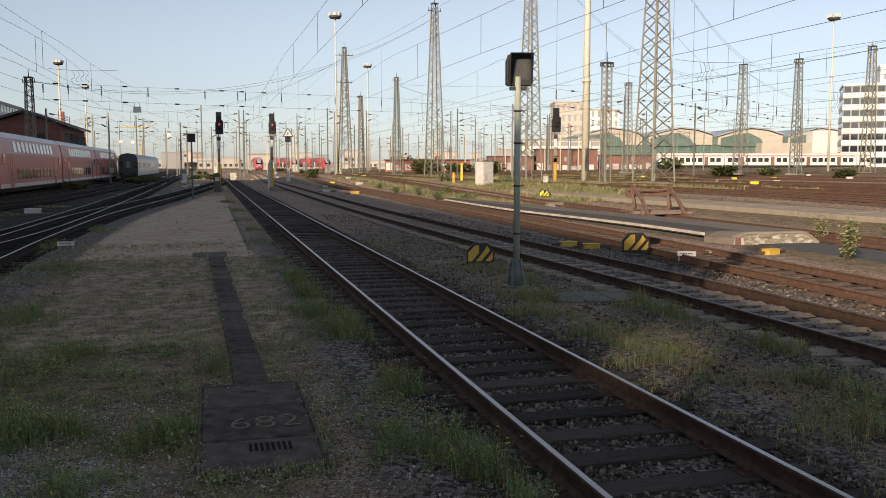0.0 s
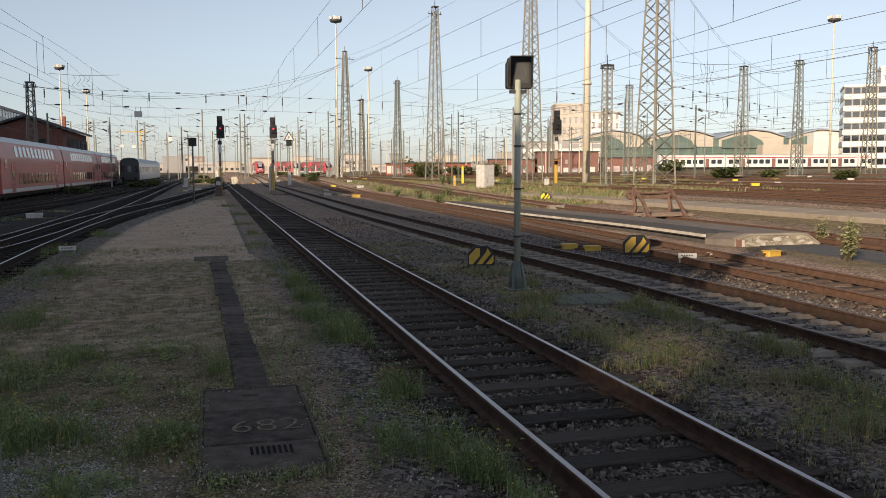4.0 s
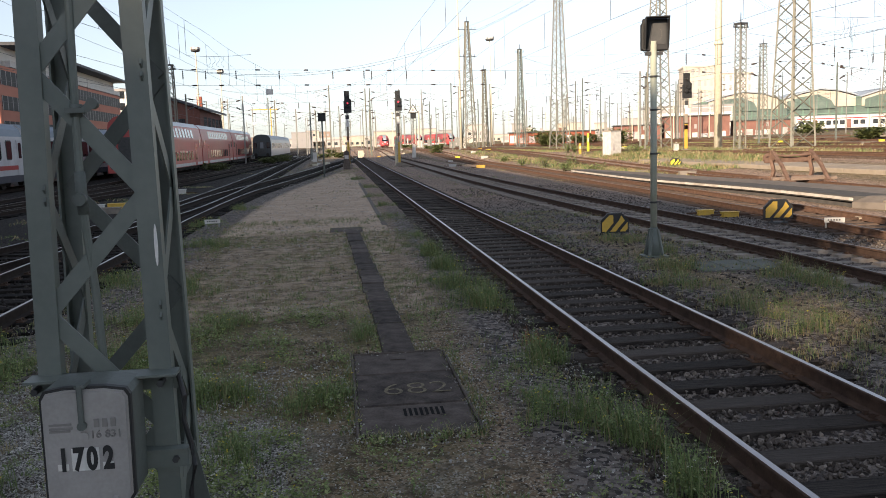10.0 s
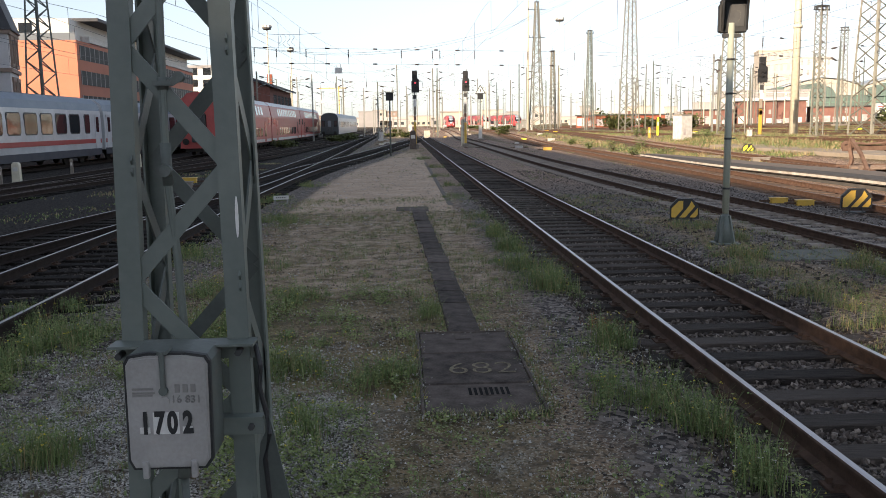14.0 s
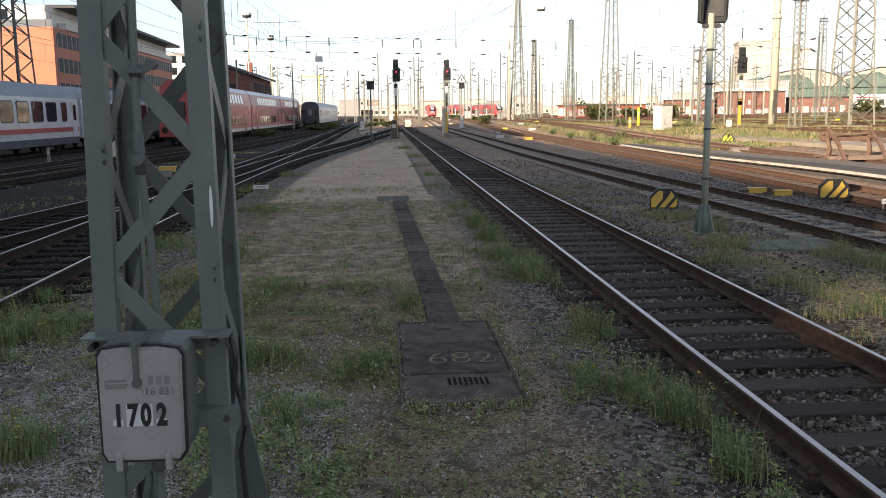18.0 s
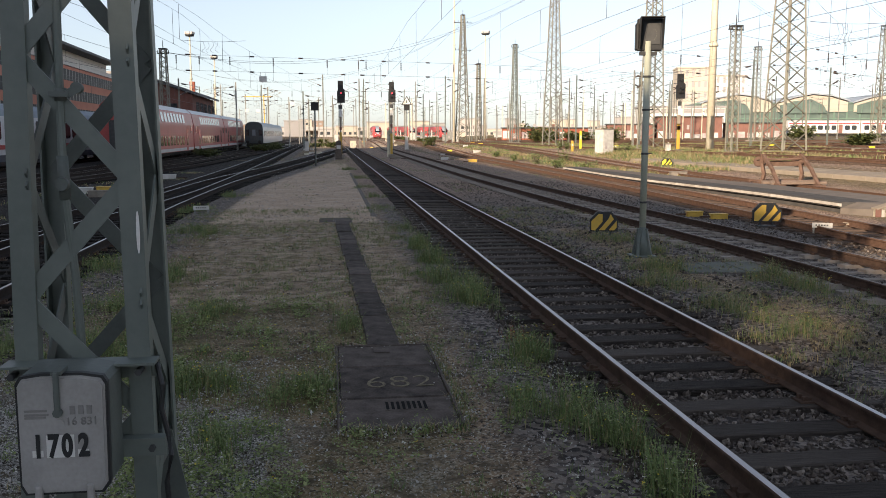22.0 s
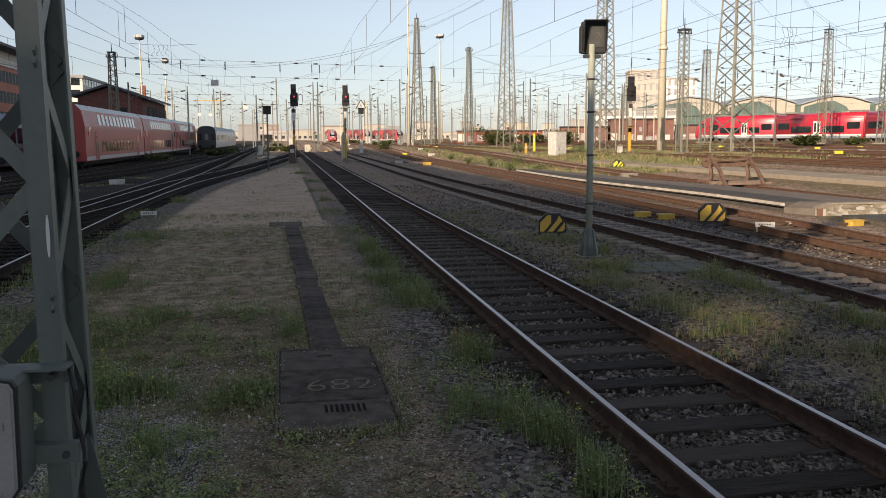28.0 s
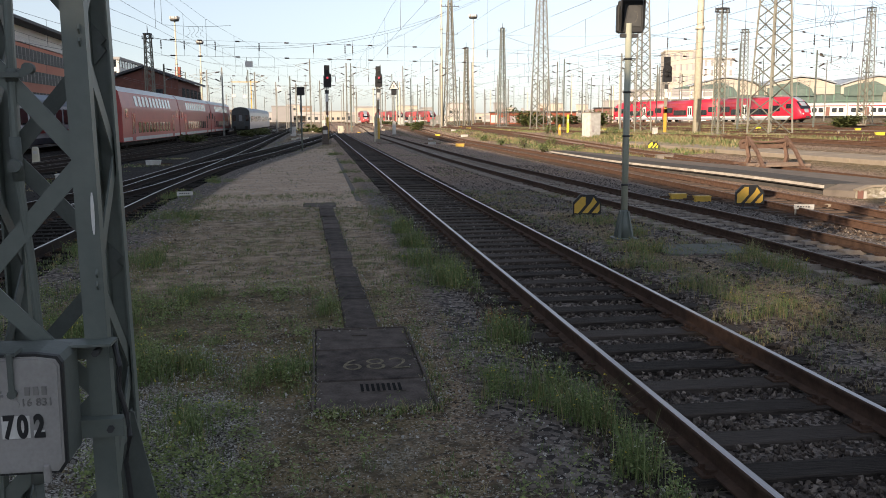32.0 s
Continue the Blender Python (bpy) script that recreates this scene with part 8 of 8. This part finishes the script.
shrub(45, 140, 0.9, 2.2, 4.0, 13, "green bushes along the yard", 1500, 0.4)
rw = random.Random(31)
for k in range(15):
    x, y = rw.uniform(-3, 30), rw.uniform(150, 260)
    if all(abs(x - (line_x(q, y) or 1e6)) > 2.2 for q in TRACKS):
        shrub(x, y, g(x, y), rw.uniform(0.4, 0.9), rw.uniform(1.0, 2.4), 70 + k, "low green bushes among the far tracks", 420, 0.4)
        cabinet(x + 3.5, y - 6, g(x + 3.5, y - 6), rw.uniform(0.7, 1.8), 0.8, rw.uniform(0.8, 2.0), ("offwhite", "cream", "galv")[k % 3], "pale trackside cabinet among the far tracks")
for k in range(16):
    x, y = rw.uniform(14.5, 25), rw.uniform(55, 84)
    if all(abs(x - (line_x(q, y) or 1e6)) > 1.5 for q in TRACKS):
        shrub(x, y, g(x, y), rw.uniform(0.5, 1.0), rw.uniform(0.5, 1.1), 40 + k, "bushy yellow-green weeds between the tracks", 420, 0.10, "blades")
shrub(46, 216, 0.8, 2.6, 5.0, 15, "dark green bushes among the far tracks", 900, 0.6)
shrub(44, 178, 0.9, 1.8, 5.0, 16, "dark green bushes among the far tracks", 1100, 0.55)
shrub(53, 186, 0.9, 1.6, 5.5, 17, "dark green bushes among the far tracks", 1100, 0.55)
shrub(84, 150, 1.3, 2.6, 4.5, 18, "dark green bushes in front of the sheds", 1100, 0.45)
shrub(54, 234, 0.9, 3.4, 6.0, 19, "dark green trees beyond the far tracks", 1000, 0.8)
shrub(14, 128, 0.3, 1.2, 1.6, 14, "small bush by the far signal", 600, 0.25)


def loose_stones():
    """Ballast between the sleepers and along the near track, pebbles in front."""
    rnd = random.Random(8)
    unit = B()
    bmesh.ops.create_icosphere(unit, subdivisions=1, radius=1)
    uv = np.array([v.co for v in unit.verts])
    unit.verts.index_update()
    uf = np.array([[v.index for v in f.verts] for f in unit.faces])
    unit.free()
    # a coarser stone: an octahedron
    ov = np.array([(1, 0, 0), (-1, 0, 0), (0, 1, 0), (0, -1, 0), (0, 0, 1), (0, 0, -1)], float)
    of = np.array([(0, 2, 4), (2, 1, 4), (1, 3, 4), (3, 0, 4), (2, 0, 5), (1, 2, 5), (3, 1, 5), (0, 3, 5)])
    rs3 = np.random.RandomState(2)

    def spread(name, pts, sizes, material, label, cat):
        V, F, o = [], [], 0
        for (x, y, z), s in zip(pts, sizes):
            m = rs3.randn(3, 3)
            q, _ = np.linalg.qr(m)
            c = (ov * rs3.uniform(0.6, 1.15, (6, 1)) * np.array([1, 0.8, 0.62])) @ q.T * s + np.array((x, y, z))
            V.append(c)
            F.append(of + o)
            o += 6
        return soup(name, np.concatenate(V).tolist(), np.concatenate(F).tolist(), M[material], label, cat, "stuff")

    P, S, Q, QS = [], [], [], []
    for _ in range(26000):
        y = 3.0 + 24 * rnd.random() ** 1.9
        x = rnd.uniform(1.55, 4.75)
        edge = abs(x - 3.05)
        ph = ((y + 30) / 0.615) % 1.0
        on = (ph < 0.22 or ph > 0.78) and edge < 1.3
        if on and rnd.random() < 0.86:
            continue
        if edge > 1.3 and rnd.random() < (edge - 1.3) * 2.2:
            continue
        if abs(edge - 0.7525) < 0.09:
            continue
        P.append((x, y, -0.045 + 0.03 * (edge > 1.2) + rnd.uniform(-0.005, 0.02)))
        S.append(rnd.uniform(0.018, 0.042))
    for _ in range(17000):
        y = 6 + 36 * rnd.random() ** 1.5
        x = rnd.uniform(4.6, 10.5)
        inside = abs(x - line_x("second", y)) < 1.3
        if inside and rnd.random() < 0.7:
            continue
        P.append((x, y, rnd.uniform(-0.03, 0.012) - 0.055 * inside))
        S.append(rnd.uniform(0.02, 0.05))
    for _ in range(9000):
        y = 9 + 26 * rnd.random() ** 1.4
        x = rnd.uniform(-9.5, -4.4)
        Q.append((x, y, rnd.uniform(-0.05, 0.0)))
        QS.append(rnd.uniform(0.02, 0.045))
    spread("sooty_stones", Q, QS, "leftstones", "near-black ballast stones between the left rails", "ballast")
    spread("ballast_stones", P, S, "stones", "angular dark grey and brown ballast stones", "ballast")
    P, S = [], []
    for _ in range(46000):
        if rnd.random() < 0.36:
            x, y = rnd.uniform(-4.6, 2.0), 3.0 + 6.0 * rnd.random() ** 1.4
        else:
            x, y = rnd.uniform(-4.6, -0.9), rnd.uniform(3.2, 8.9)
        if not keep(x, y):
            continue
        P.append((x, y, rnd.uniform(-0.004, 0.006) + 0.02 * noise.noise(Vector((x, y, 0)) * 1.3)))
        S.append(rnd.uniform(0.005, 0.012) if rnd.random() < 0.85 else rnd.uniform(0.012, 0.022))
    for _ in range(1500):
        y, x = rnd.uniform(20, 60), rnd.uniform(-3.5, 1.2)
        P.append((x, y, 0.005))
        S.append(rnd.uniform(0.012, 0.035))
    for _ in range(11000):
        y = 8 + 18 * rnd.random() ** 1.4
        x = rnd.uniform(-4.4, 2.0)
        if keep(x, y):
            P.append((x, y, rnd.uniform(0, 0.008)))
            S.append(rnd.uniform(0.006, 0.016))
    # litter along the edges of the cover and the duct lids
    for _ in range(900):
        side = rnd.random()
        if side < 0.4:
            x, y = (-0.31 if rnd.random() < 0.5 else 0.72) + rnd.gauss(0, 0.05), rnd.uniform(6.7, 9.3)
        elif side < 0.6:
            x, y = rnd.uniform(-0.3, 0.72), (6.56 if rnd.random() < 0.7 else 9.27) + rnd.gauss(0, 0.06)
        else:
            y = 9.3 + 14 * rnd.random()
            x = duct_x(y) + rnd.choice((-0.19, 0.19)) + rnd.gauss(0, 0.035)
        P.append((x, y, 0.018 + rnd.uniform(0, 0.012)))
        S.append(rnd.uniform(0.006, 0.018))
    spread("pebbles", P, S, "pebbles", "pale gravel scattered over the soil", "gravel")
    P, S = [], []
    for _ in range(15000):
        y = 4.0 + 22.0 * rnd.random() ** 1.3
        x = rnd.uniform(-4.4, 2.0) if rnd.random() < 0.7 else rnd.uniform(4.2, 7.2)
        if keep(x, y) and noise.noise(Vector((x * 1.1, y * 1.1, 12))) + rnd.uniform(-0.4, 0.4) > 0:
            P.append((x, y, rnd.uniform(0, 0.006)))
            S.append(rnd.uniform(0.007, 0.02))
    for _ in range(420):
        y, x = 21 + 40 * rnd.random() ** 1.5, rnd.uniform(-3.2, 1.3)
        P.append((x, y, 0.004))
        S.append(rnd.uniform(0.012, 0.034) * (0.5 + y / 70))
    spread("soil_clods", P, S, "clods", "dark crumbs of soil and twigs between the weeds", "soil")


loose_stones()

# ---- tracks, with their sleepers as pieces ----
build_track("near", (0, 60))
build_track("second", (3, 50))
build_track("third", None)
build_track("left", (5, 50))
for nm in ("left_branch", "far_left", "coach_road", "red_road", "grey_road", "platform_back", "yard_a", "yard_b", "yard_c", "yard_d", "yard_e", "yard_f", "moving_road"):
    build_track(nm, None)


# ---- what moves ----
def motions():
    """The red railcar crosses the yard along its straight track, cab first, at a steady pace."""
    rows = []
    for t in (0.0, 8.0, 16.0, 24.0, 28.0, 32.0):
        s = -7.8 + 10.0 * (t - 25.5)
        x, y = 76.0 - 0.2079 * s, 130.0 + 0.9781 * s
        rows.append((t, pose(x, y, 1.25 + 0.16, 0, 0, 180 + 12)))
    walk(MOVING, rows)


motions()
